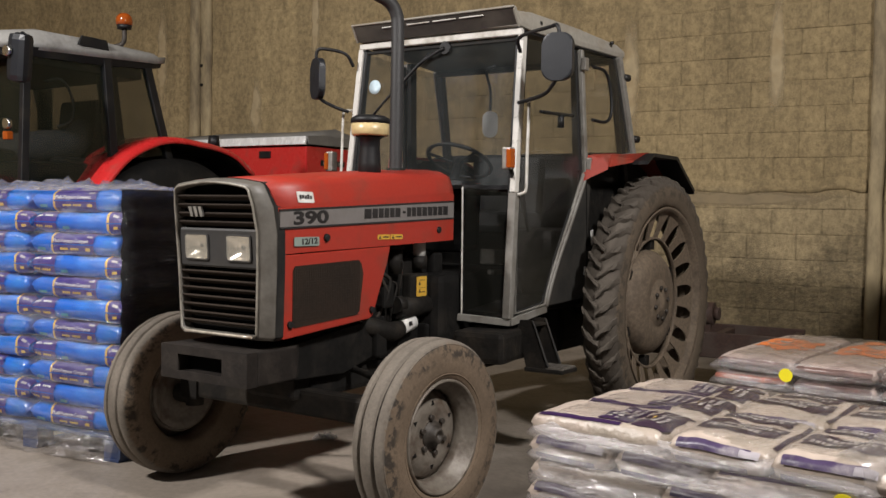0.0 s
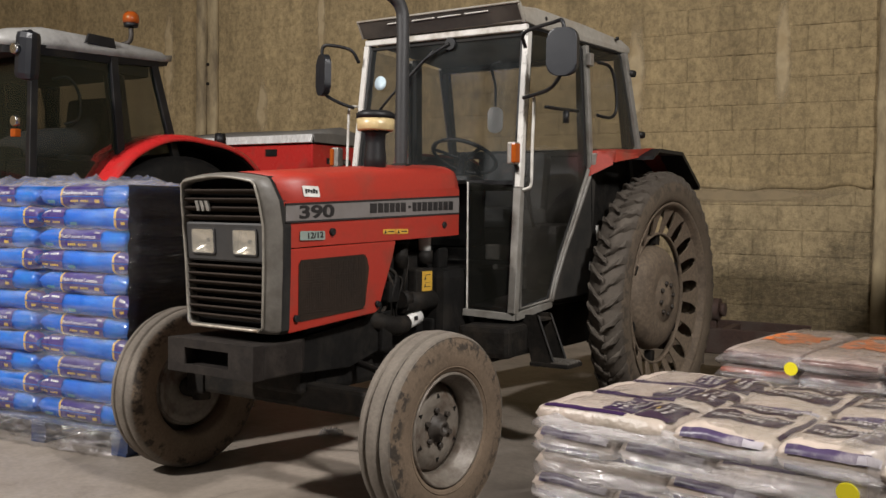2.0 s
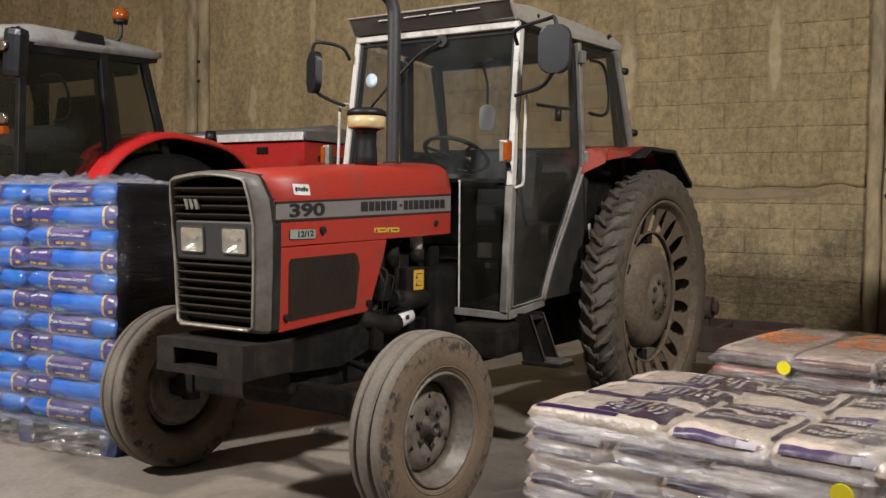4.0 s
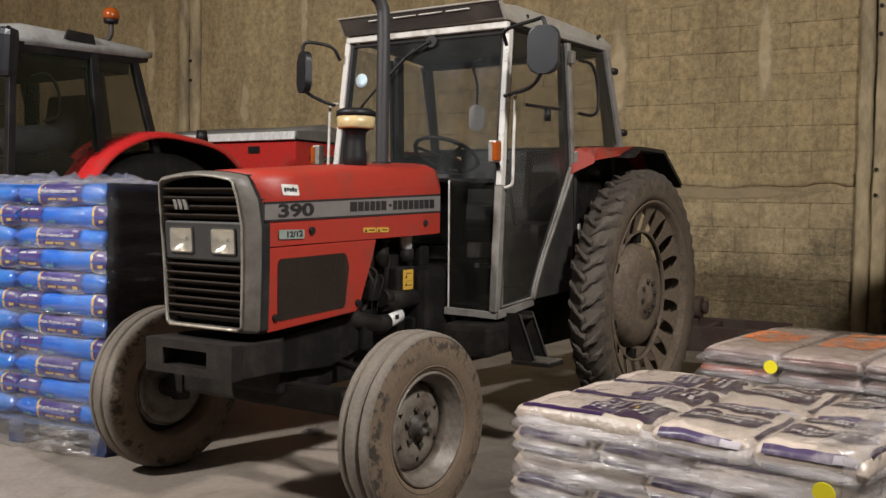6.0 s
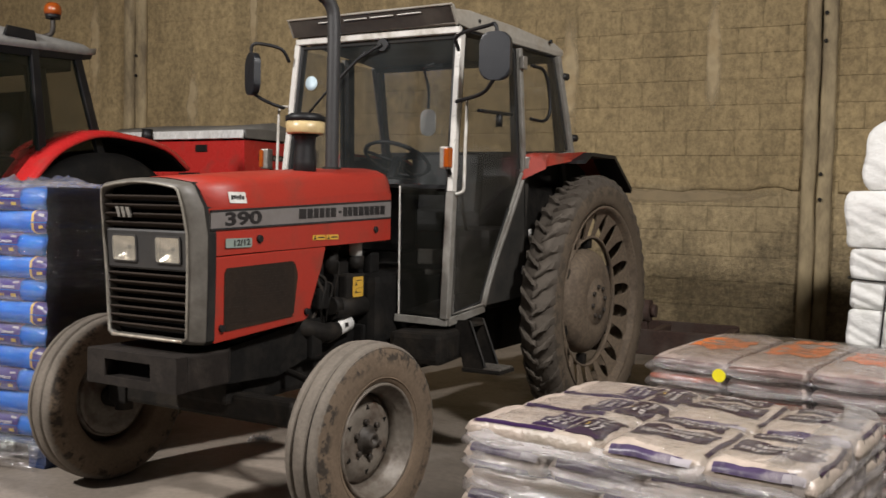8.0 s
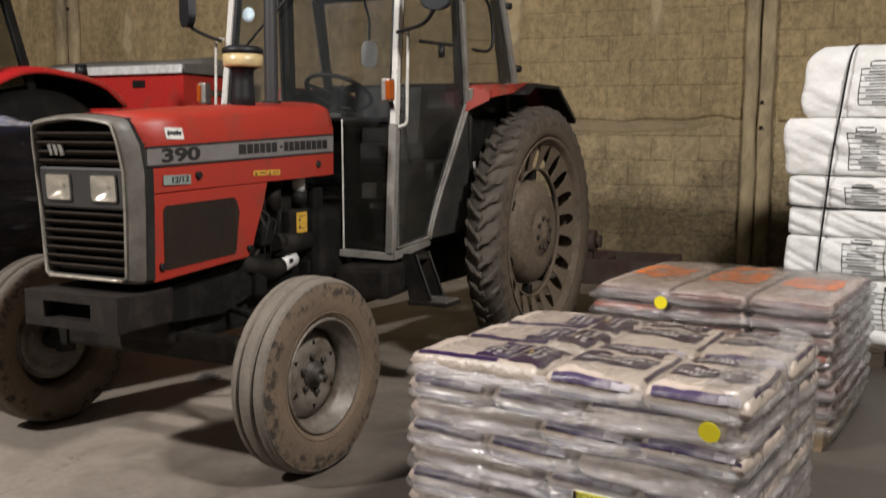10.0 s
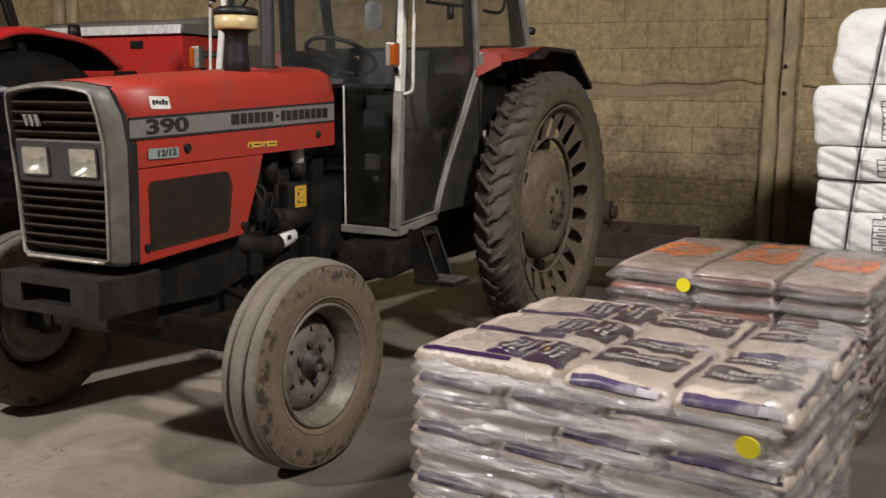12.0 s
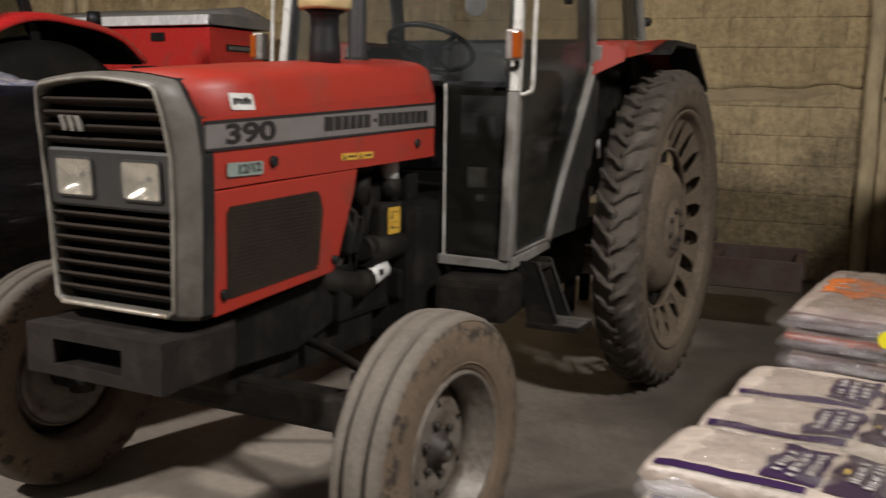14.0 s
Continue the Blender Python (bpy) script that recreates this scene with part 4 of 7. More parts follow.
def front_wheel():
    """A ribbed narrow tyre on a dished steel rim; the hub faces +x."""
    w = thing("front_wheel", "", "")
    R = 0.413
    # section: bead, flat sidewall, shoulder, then three broad ribs parted by grooves
    half = [(0.066, 0.240), (0.082, 0.252), (0.092, 0.285), (0.094, 0.325), (0.090, 0.362), (0.085, 0.384), (0.078, 0.398), (0.066, R - 0.006), (0.047, R - 0.003), (0.043, R - 0.006), (0.040, R - 0.024), (0.030, R - 0.024), (0.027, R - 0.003), (0.022, R)]
    prof = [(-a, r) for a, r in half] + half[::-1] + [(0.0, 0.240)]
    bm = B()
    lathe(bm, prof, 120)
    for v in bm.verts:
        v.co *= 1 + 0.004 * noise.noise(v.co * 22) + 0.002 * noise.noise(v.co * 60)
    bm.normal_update()
    tyre = part("tyre", bm, "tyre_front", w, "dusty ribbed tyre with scuffed sidewall")
    for a in (-0.035, 0.035):
        bm = B()
        lathe(bm, [(a - 0.0052, R - 0.028), (a - 0.0052, R - 0.016), (a + 0.0052, R - 0.016), (a + 0.0052, R - 0.028)], 72)
        part("tread_groove", bm, "black_rubber", tyre)
    for rr, a in ((0.392, 0.0825), (0.268, 0.0885)):
        bm = B()
        lathe(bm, [(a - 0.006, rr - 0.004), (a + 0.0012, rr - 0.002), (a + 0.0012, rr + 0.002), (a - 0.006, rr + 0.004)], 72)
        part("sidewall_bead", bm, "tyre_front", tyre)
    bm = B()
    lathe(bm, [(0.074, 0.246), (0.084, 0.243), (0.086, 0.236), (0.080, 0.230), (0.062, 0.224), (0.054, 0.212), (0.030, 0.207), (0.026, 0.200), (0.006, 0.196), (-0.02, 0.192), (-0.024, 0.200), (0.02, 0.208), (0.05, 0.225), (0.060, 0.240)], 72)
    rim = part("rim", bm, "rim", w, "dusty grey pressed steel rim")
    bm = B()
    lathe(bm, [(-0.016, 0.196), (-0.012, 0.178), (0.006, 0.160), (0.016, 0.135), (0.018, 0.10), (0.013, 0.085), (0.012, 0.0), (-0.004, 0.0), (-0.004, 0.12), (-0.012, 0.15), (-0.03, 0.185)], 64)
    disc = part("wheel_disc", bm, "rim", w)
    for k in range(6):
        bm = B()
        prism(bm, [(-0.011, 0.128), (0.011, 0.128), (0.0, 0.147)], 0.004, 0.0185, "x")
        me = part("disc_mark", bm, "void", disc)
        me.matrix_basis = pose(0, 0, 0, 60 * k + 20, 0, 0)
    bm = B()
    lathe(bm, [(0.010, 0.064), (0.018, 0.061), (0.022, 0.046), (0.034, 0.043), (0.040, 0.036), (0.052, 0.034), (0.056, 0.029), (0.056, 0.017), (0.046, 0.015), (0.046, 0.0), (0.010, 0.0)], 32)
    part("hub", bm, "hub", w, "grimy hub cap")
    for k in range(6):
        a = 2 * math.pi * k / 6
        bm = B()
        rod(bm, (0.012, 0.078 * math.cos(a), 0.078 * math.sin(a)), (0.030, 0.078 * math.cos(a), 0.078 * math.sin(a)), 0.0125, seg=6)
        part("wheel_nut", bm, "hub", w)
    return w


def as_part_of(parent, w, m):
    """Hang a wheel under its tractor."""
    w.parent = parent
    w.matrix_basis = m
    for key in ("label", "category"):
        if key in w:
            del w[key]
    return w


fw = as_part_of(tractor, front_wheel(), pose(0.838, 0.0, 0.413, 40, 0, -4))
copy_thing(fw, pose(-0.712, 0.01, 0.413, 100, 0, 176))


def rear_wheel():
    """A tall narrow lugged tyre on a spoked rim with a dished centre; the centre faces +x."""
    w = thing("rear_wheel", "", "")
    R = 0.770
    prof = [(-0.092, 0.605), (-0.110, 0.635), (-0.117, 0.68), (-0.112, 0.715), (-0.104, 0.74), (-0.092, 0.752), (-0.05, R), (0.05, R), (0.092, 0.752), (0.104, 0.74), (0.112, 0.715), (0.117, 0.68), (0.110, 0.635), (0.092, 0.605), (0.0, 0.606)]
    bm = B()
    lathe(bm, prof, 160)
    for v in bm.verts:
        r = math.hypot(v.co.y, v.co.z)
        if r > 0.63:
            k = 1 + (0.012 * noise.noise(v.co * 14) + 0.010 * noise.noise(v.co * 31) + (0.008 if r > 0.75 else 0.0)) / r
            v.co.y, v.co.z = v.co.y * k, v.co.z * k
    tyre = part("tyre", bm, "tyre", w, "narrow lugged tractor tyre caked in dry dust")
    n = 44
    # worn, uneven lugs from the middle of the tread out over the shoulder
    lug_rnd = random.Random(8)
    lugs = []
    for variant in range(6):
        sec = []
        for a, r, sk in ((-0.008, R - 0.004, 0.0), (0.018, R, 0.016), (0.038, R, 0.032), (0.065, R - 0.004, 0.052), (0.083, 0.756, 0.066), (0.097, 0.744, 0.078), (0.110, 0.718, 0.090)):
            top = r + 0.030 - (0.014 if a > 0.10 else 0)
            wd = 0.017 if a < 0.05 else 0.021
            j = [lug_rnd.uniform(-0.008, 0.008) for q in range(6)]
            sec.append([(a, sk - wd - 0.004 + j[0], r - 0.01), (a, sk - wd * 0.8 + j[1], top - 0.006 + j[4]), (a, sk - wd * 0.35 + j[2], top + 0.5 * j[5]), (a, sk + wd * 0.35 + j[3], top - 0.5 * j[4]), (a, sk + wd * 0.8 + j[2], top - 0.007 - j[5]), (a, sk + wd + 0.004 + j[3], r - 0.01)])
        for sg in (1, -1):
            lug = B()
            hull_loft(lug, [[(x * sg, y, z) for x, y, z in row] for row in sec], smooth=False)
            bmesh.ops.recalc_face_normals(lug, faces=lug.faces)
            me = bpy.data.meshes.new("lug")
            lug.to_mesh(me)
            lug.free()
            me.materials.append(M["tyre"])
            lugs.append(me)
    for k in range(n):
        for hand in (0, 1):
            ob = new("lug", lugs[2 * lug_rnd.randrange(6) + hand])
            ob.parent = tyre
            ob.matrix_basis = pose(0, 0, 0, 360 * (k + 0.5 * hand + lug_rnd.uniform(-0.06, 0.06)) / n, 0, 0)
    # rim ring with a lip, then a cone of flat spokes down to the inner ring
    bm = B()
    lathe(bm, [(0.078, 0.585), (0.090, 0.600), (0.101, 0.610), (0.106, 0.606), (0.100, 0.594), (0.086, 0.580), (0.066, 0.572), (0.058, 0.560), (0.050, 0.560), (0.052, 0.575), (-0.085, 0.602), (-0.10, 0.612), (-0.106, 0.604), (-0.09, 0.590), (0.04, 0.583)], 96)
    rim = part("rim", bm, "rim_rear", w, "dust-covered rim with flat spokes")
    bm = B()
    lathe(bm, [(-0.020, 0.404), (0.012, 0.402), (0.016, 0.410), (0.012, 0.418), (-0.020, 0.416)], 72)
    part("inner_ring", bm, "rim_rear", rim)
    bm = B()
    secs = []
    for r, half in ((0.412, 0.026), (0.47, 0.033), (0.515, 0.046), (0.545, 0.066), (0.566, 0.091)):
        x = 0.008 + 0.052 * (r - 0.412) / 0.154
        secs.append([(x + 0.004, -half, r), (x + 0.004, half, r), (x - 0.005, half, r), (x - 0.005, -half, r)])
    hull_loft(bm, secs, smooth=False)
    bmesh.ops.recalc_face_normals(bm, faces=bm.faces)
    me = bpy.data.meshes.new("spoke")
    bm.to_mesh(me)
    bm.free()
    me.materials.append(M["rim_rear"])
    for k in range(20):
        ob = new("spoke", me)
        ob.parent = rim
        ob.matrix_basis = pose(0, 0, 0, 18 * k + 5, 0, 0)
    # dished centre, standing clear of the inner ring
    bm = B()
    lathe(bm, [(-0.055, 0.335), (-0.030, 0.334), (0.004, 0.322), (0.036, 0.292), (0.056, 0.235), (0.062, 0.175), (0.054, 0.156), (0.058, 0.142), (0.068, 0.134), (0.070, 0.06), (0.078, 0.05), (0.078, 0.0), (0.03, 0.0), (0.03, 0.2), (0.0, 0.30), (-0.06, 0.325)], 72)
    dish = part("wheel_centre", bm, "rim_rear", w, "dusty dished wheel centre")
    for k in range(8):
        a = 2 * math.pi * k / 8
        bm = B()
        rod(bm, (0.064, 0.098 * math.cos(a), 0.098 * math.sin(a)), (0.084, 0.098 * math.cos(a), 0.098 * math.sin(a)), 0.0145, seg=6)
        part("wheel_nut", bm, "hub", dish)
    for k in range(6):
        a = 2 * math.pi * k / 6 + 0.3
        bm = B()
        c, s = math.cos(a), math.sin(a)
        box(bm, (-0.03, 0.374 * c, 0.374 * s), (0.05, 0.075, 0.06), rot=(math.degrees(a), 0, 0), bevel=0.006)
        part("clamp_lug", bm, "iron", dish)
    return w


rw = as_part_of(tractor, rear_wheel(), pose(0.888, 2.44, 0.806, 10, 0, -2))
copy_thing(rw, pose(-0.875, 2.44, 0.806, 40, 0, 180))


# ---- the tractor's cab ----
def side_x(y):
    """Half width of the cab along its length."""
    return 0.565 + 0.111 * (y - 1.155)


cab = new("cab")
cab.parent = tractor
tagged(cab, "dusty glazed cab with chipped white posts")
DOOR_EDGE = [(1.918, 1.60), (1.80, 1.39), (1.72, 1.25), (1.63, 1.10), (1.555, 0.95), (1.51, 0.83)]
for sg in (-1, 1):
    # front post: white, chipped above, grey below
    bm = B()
    beam(bm, mx((0.562, 1.16, 0.785), sg), mx((0.572, 1.185, 1.47), sg), 0.046, 0.05)
    part("front_post", bm, "cab_grey", cab)
    bm = B()
    beam(bm, mx((0.572, 1.185, 1.47), sg), mx((0.552, 1.285, 2.335), sg), 0.034, 0.05)
    part("front_post", bm, "white_paint", cab, "white cab post with chipped paint")
    bm = B()
    beam(bm, mx((0.535, 1.165, 0.81), sg), mx((0.545, 1.187, 1.50), sg), 0.02, 0.02)
    beam(bm, mx((0.545, 1.187, 1.50), sg), mx((0.52, 1.285, 2.32), sg), 0.018, 0.02)
    part("rubber_trim", bm, "black_rubber", cab)
    # dark liners on the inner faces of the posts
    for a, b, w, d in (((0.545, 1.20, 1.47), (0.525, 1.30, 2.34), 0.02, 0.05), ((0.612, 1.918, 1.4), (0.592, 1.86, 2.335), 0.035, 0.065), ((0.675, 2.49, 1.5), (0.648, 2.295, 2.34), 0.04, 0.06)):
        bm = B()
        beam(bm, mx(a, sg), mx(b, sg), w, d)
        part("post_liner", bm, "black_plastic", cab)
    # front lower quarter: frame and dark pane
    bm = B()
    beam(bm, mx((0.322, 1.072, 0.80), sg), mx((0.312, 1.075, 1.50), sg), 0.008, 0.014)
    part("quarter_post", bm, "white_rail", cab, "thin pale edge of the quarter pane")
    bm = B()
    beam(bm, mx((0.30, 1.065, 0.785), sg), mx((0.575, 1.165, 0.765), sg), 0.040, 0.032, (0, 0, 1))
    part("front_sill", bm, "cab_grey", cab)
    bm = B()
    plate(bm, [mx(p, sg) for p in ((0.33, 1.083, 0.81), (0.54, 1.165, 0.80), (0.55, 1.185, 1.47), (0.32, 1.09, 1.50))], 0.006)
    part("quarter_pane", bm, "glass_low", cab, "dark dusty lower pane")
    # door sill and door frame
    bm = B()
    beam(bm, mx((0.572, 1.165, 0.768), sg), mx((side_x(1.52), 1.52, 0.818), sg), 0.045, 0.03, (0, 0, 1))
    part("door_sill", bm, "cab_grey", cab)
    bm = B()
    tube(bm, [mx((side_x(y) + 0.012, y, z), sg) for y, z in DOOR_EDGE], 0.013, 10, 5)
    part("door_edge", bm, "cab_grey", cab)
    bm = B()
    beam(bm, mx((0.652, 1.918, 1.58), sg), mx((0.630, 1.86, 2.335), sg), 0.030, 0.040)
    part("middle_post", bm, "cab_grey", cab)
    bm = B()
    beam(bm, mx((0.640, 1.868, 1.62), sg), mx((0.620, 1.81, 2.31), sg), 0.02, 0.03)
    part("door_seal", bm, "black_rubber", cab)
    bm = B()
    beam(bm, mx((0.575, 1.21, 1.50), sg), mx((0.560, 1.31, 2.30), sg), 0.016, 0.022)
    part("door_seal", bm, "black_rubber", cab)
    bm = B()
    beam(bm, mx((0.715, 2.50, 1.74), sg), mx((0.685, 2.30, 2.35), sg), 0.04, 0.05)
    part("rear_post", bm, "cab_grey", cab)
    bm = B()
    beam(bm, mx((0.700, 2.46, 1.77), sg), mx((0.672, 2.265, 2.33), sg), 0.02, 0.025)
    part("rear_seal", bm, "black_rubber", cab)
    # door glass, upper and lower parts, and the rear side pane
    bm = B()
    up = [(1.20, 0.80), (1.50, 0.84), (1.545, 0.95), (1.62, 1.10), (1.71, 1.25), (1.79, 1.39), (1.905, 1.60)]
    low = [(side_x(y), y, z) for y, z in up] + [(side_x(1.19), 1.19, 1.49), ]
    plate(bm, [mx(p, sg) for p in low], 0.006)
    part("door_glass", bm, "glass_dust", cab, "dust-caked lower door glass")
    bm = B()
    plate(bm, [mx(p, sg) for p in ((side_x(1.19), 1.19, 1.492), (side_x(1.905), 1.905, 1.602), (0.628, 1.85, 2.32), (0.556, 1.285, 2.32))], 0.006)
    part("door_glass", bm, "glass", cab)
    bm = B()
    plate(bm, [mx(p, sg) for p in ((0.657, 1.935, 1.70), (0.712, 2.46, 1.765), (0.682, 2.285, 2.33), (0.633, 1.875, 2.32))], 0.006)
    part("side_pane", bm, "glass", cab)
    bm = B()
    beam(bm, mx((0.652, 1.93, 1.685), sg), mx((0.717, 2.5, 1.75), sg), 0.025, 0.03, (0, 0, 1))
    part("side_sill", bm, "cab_grey", cab)
    # door inner frame (dark line within the door's lower part)
    bm = B()
    inner = [(1.215, 0.82), (1.475, 0.855), (1.515, 0.955), (1.585, 1.10), (1.67, 1.25), (1.75, 1.39)]
    tube(bm, [mx((side_x(y) + 0.008, y, z), sg) for y, z in [(1.225, 1.45)] + inner], 0.007, 6, 1)
    part("door_gasket", bm, "black_rubber", cab)
    bm = B()
    tube(bm, [mx((side_x(y) + 0.010, y, z), sg) for y, z in ((1.205, 1.47), (1.200, 0.812), (1.494, 0.842), (1.534, 0.953), (1.605, 1.10), (1.690, 1.25), (1.772, 1.39), (1.886, 1.60))], 0.0105, 8, 1)
    part("door_frame", bm, "cab_grey", cab)
    # hinges, latches and the hand rail
    for y, z, x in ((1.925, 1.66, 0.672), (1.865, 2.25, 0.652)):
        bm = B()
        box(bm, mx((x + 0.008, y, z), sg), (0.03, 0.05, 0.075), bevel=0.006)
        part("hinge", bm, "steel", cab)
    for z, y, x in ((1.852, 2.515, 0.725), (2.23, 2.37, 0.712)):
        bm = B()
        rod(bm, mx((x - 0.02, y - 0.015, z), sg), mx((x + 0.01, y + 0.03, z), sg), 0.025, 0.022, 12)
        part("window_latch", bm, "black_plastic", cab)
    bm = B()
    tube(bm, [mx(p, sg) for p in ((0.575, 1.215, 1.965), (0.628, 1.21, 1.965), (0.640, 1.208, 1.93), (0.640, 1.20, 1.70), (0.640, 1.195, 1.50), (0.622, 1.19, 1.468), (0.58, 1.19, 1.458))], 0.0085, 10, 5)
    part("grab_rail", bm, "white_rail", cab, "white grab rail")
    # mirror on its arm
    c = Vector((0.868, 1.09, 2.165)) if sg > 0 else Vector((-0.735, 1.09, 2.15))
    bm = B()
    px = 0.575 * sg
    tube(bm, [(px, 1.22, 2.23), (px + sg * 0.02, 1.17, 2.30), (c.x - sg * 0.06, 1.10, 2.325), (c.x + sg * 0.0, 1.075, 2.32), (c.x + sg * 0.012, 1.075, 2.24), (c.x + sg * 0.012, 1.075, 2.10), (c.x - sg * 0.02, 1.08, 2.03), (c.x - sg * 0.1, 1.12, 1.98), (px + sg * 0.01, 1.19, 1.955)], 0.0105, 8, 5)
    part("mirror_arm", bm, "black_plastic", cab)
    bm = B()
    prism(bm, [(u, v) for u, v in rounded(0.165, 0.245, 0.055)], -0.03, 0.012, "y", 0.01)
    bmesh.ops.transform(bm, matrix=Matrix.Translation(c) @ pose(0, 0, 0, 0, 0, 8 if sg > 0 else -30), verts=bm.verts)
    mir = part("door_mirror", bm, "mirror_back", cab, "black mirror housing")
    bm = B()
    prism(bm, [(u, v) for u, v in rounded(0.145, 0.225, 0.046)], 0.012, 0.015, "y")
    bmesh.ops.transform(bm, matrix=Matrix.Translation(c) @ pose(0, 0, 0, 0, 0, 8 if sg > 0 else -30), verts=bm.verts)
    part("mirror_face", bm, "mirror", mir)
    # indicator
    bm = B()
    ix = 0.637 if sg > 0 else -0.555
    box(bm, (ix, 1.0, 1.645), (0.052, 0.05, 0.115), bevel=0.008)
    ind = part("indicator", bm, "steel", cab, "amber indicator lamp in a dull metal housing")
    bm = B()
    box(bm, (ix + sg * 0.017, 0.993, 1.645), (0.028, 0.052, 0.10), bevel=0.006)
    part("amber_lens", bm, "amber", ind)
    bm = B()
    tube(bm, [(ix, 1.02, 1.60), (ix - sg * 0.01, 1.06, 1.57), (0.57 * sg, 1.16, 1.56)], 0.012, 8, 4)
    part("indicator_stalk", bm, "black_plastic", ind)
    bm = B()
    plate(bm, [mx(p, sg) for p in ((0.612, 1.50, 0.835), (0.655, 1.93, 0.86), (0.665, 1.96, 1.58), (0.66, 1.915, 1.585), (0.642, 1.79, 1.36), (0.632, 1.70, 1.22), (0.622, 1.60, 1.05), (0.614, 1.53, 0.92))], 0.01)
    part("inner_guard", bm, "dark_guard", cab, "dark dusty inner mudguard")

# windscreen, its head rail and roof
bm = B()
plate(bm, [(-0.545, 1.19, 1.50), (0.545, 1.19, 1.50), (0.525, 1.285, 2.32), (-0.525, 1.285, 2.32)], 0.006)
part("windscreen", bm, "glass_front", cab, "dusty windscreen")
bm = B()
plate(bm, [(-0.33, 1.10, 1.50), (0.33, 1.10, 1.50), (0.545, 1.187, 1.50), (-0.545, 1.187, 1.50)], 0.02)
part("scuttle", bm, "black_plastic", cab)
bm = B()
beam(bm, (-0.56, 1.272, 2.352), (0.56, 1.272, 2.352), 0.036, 0.03, (0, 0, 1))
part("head_rail", bm, "white_rail", cab, "white head rail over the windscreen")
bm = B()
beam(bm, (-0.52, 1.285, 2.315), (0.52, 1.285, 2.315), 0.02, 0.02, (0, 0, 1))
part("windscreen_seal", bm, "black_rubber", cab)
# roof: a shallow tray with a sloped front
bm = B()
secs = []
for y, w, zb, zt in ((1.225, 0.545, 2.425, 2.452), (1.245, 0.556, 2.38, 2.468), (1.40, 0.575, 2.365, 2.482), (1.85, 0.628, 2.355, 2.470), (2.30, 0.688, 2.350, 2.438), (2.375, 0.695, 2.358, 2.415)):
    secs.append([(-w, y, zb), (w, y, zb), (w + 0.004, y, zb + 0.03), (w - 0.012, y, zt - 0.012), (w - 0.04, y, zt), (-w + 0.04, y, zt), (-w + 0.012, y, zt - 0.012), (-w - 0.004, y, zb + 0.03)])
hull_loft(bm, secs, smooth=False)
bmesh.ops.bevel(bm, geom=list(bm.edges), offset=0.004, segments=1, affect="EDGES")
roof = part("roof", bm, "roof", cab, "dusty beige cab roof")
bm = B()
plate(bm, [(-0.556, 1.196, 2.462), (0.530, 1.196, 2.470), (0.548, 1.250, 2.386), (-0.552, 1.250, 2.378)], 0.012)
part("roof_visor", bm, "visor", roof, "dark brown visor under the roof")
bm = B()
beam(bm, (-0.57, 1.196, 2.468), (0.548, 1.196, 2.476), 0.012, 0.03, (0, 0, 1), 0.003)
for x in (-0.562, 0.545):
    beam(bm, (x, 1.196, 2.470), (x * 1.005, 1.255, 2.380), 0.012, 0.03, (1, 0, 0), 0.003)
part("visor_rim", bm, "roof", roof, "pale rim round the visor")
for k in range(4):
    bm = B()
    xk = -0.27 + 0.18 * k
    beam(bm, (xk - 0.078, 1.200, 2.440 + 0.008 * k / 4), (xk + 0.078, 1.200, 2.442 + 0.008 * k / 4), 0.007, 0.010, (0, 0, 1), 0.002)
    part("visor_louvre", bm, "white_rail", roof)
bm = B()
prism(bm, [(-0.40, 1.30), (0.40, 1.30), (0.46, 2.1), (-0.46, 2.1)], 2.475, 2.500, "z", 0.01)
part("roof_hatch", bm, "roof", roof)
bm = B()
plate(bm, [(-0.545, 1.26, 2.36), (0.545, 1.26, 2.36), (0.685, 2.36, 2.345), (-0.685, 2.36, 2.345)], 0.012)
part("headlining", bm, "black_plastic", cab)
for y, x in ((1.45, 0.562), (2.2, 0.673)):
    bm = B()
    rod(bm, (x + 0.004, y, 2.425), (x + 0.02, y, 2.425), 0.012, seg=10)
    part("roof_bolt", bm, "black_plastic", roof)
# rear wall: dark frame and pane
bm = B()
for a, b in (((-0.7, 2.48, 1.74), (0.7, 2.48, 1.74)), ((-0.67, 2.28, 2.33), (0.67, 2.28, 2.33)), ((-0.70, 2.48, 1.2), (0.70, 2.48, 1.2))):
    beam(bm, a, b, 0.05, 0.04, (0, 0, 1))
part("rear_frame", bm, "black_plastic", cab)
bm = B()
plate(bm, [(-0.69, 2.47, 1.76), (0.69, 2.47, 1.76), (0.66, 2.28, 2.32), (-0.66, 2.28, 2.32)], 0.005)
part("rear_window", bm, "glass", cab)
bm = B()
plate(bm, [(-0.46, 2.44, 0.9), (0.46, 2.44, 0.9), (0.47, 2.48, 1.74), (-0.47, 2.48, 1.74)], 0.02)
part("rear_panel", bm, "black_plastic", cab)
bm = B()
plate(bm, [(-0.56, 1.15, 0.8), (0.56, 1.15, 0.8), (0.66, 2.42, 0.9), (-0.66, 2.42, 0.9)], 0.03)
part("cab_floor", bm, "black_plastic", cab)
for sg in (-1, 1):
    bm = B()
    plate(bm, [mx(p, sg) for p in ((0.40, 1.75, 0.9), (0.60, 1.75, 0.9), (0.50, 2.46, 1.60), (0.42, 2.46, 1.60))], 0.02)
    part("wheel_housing", bm, "black_plastic", cab)
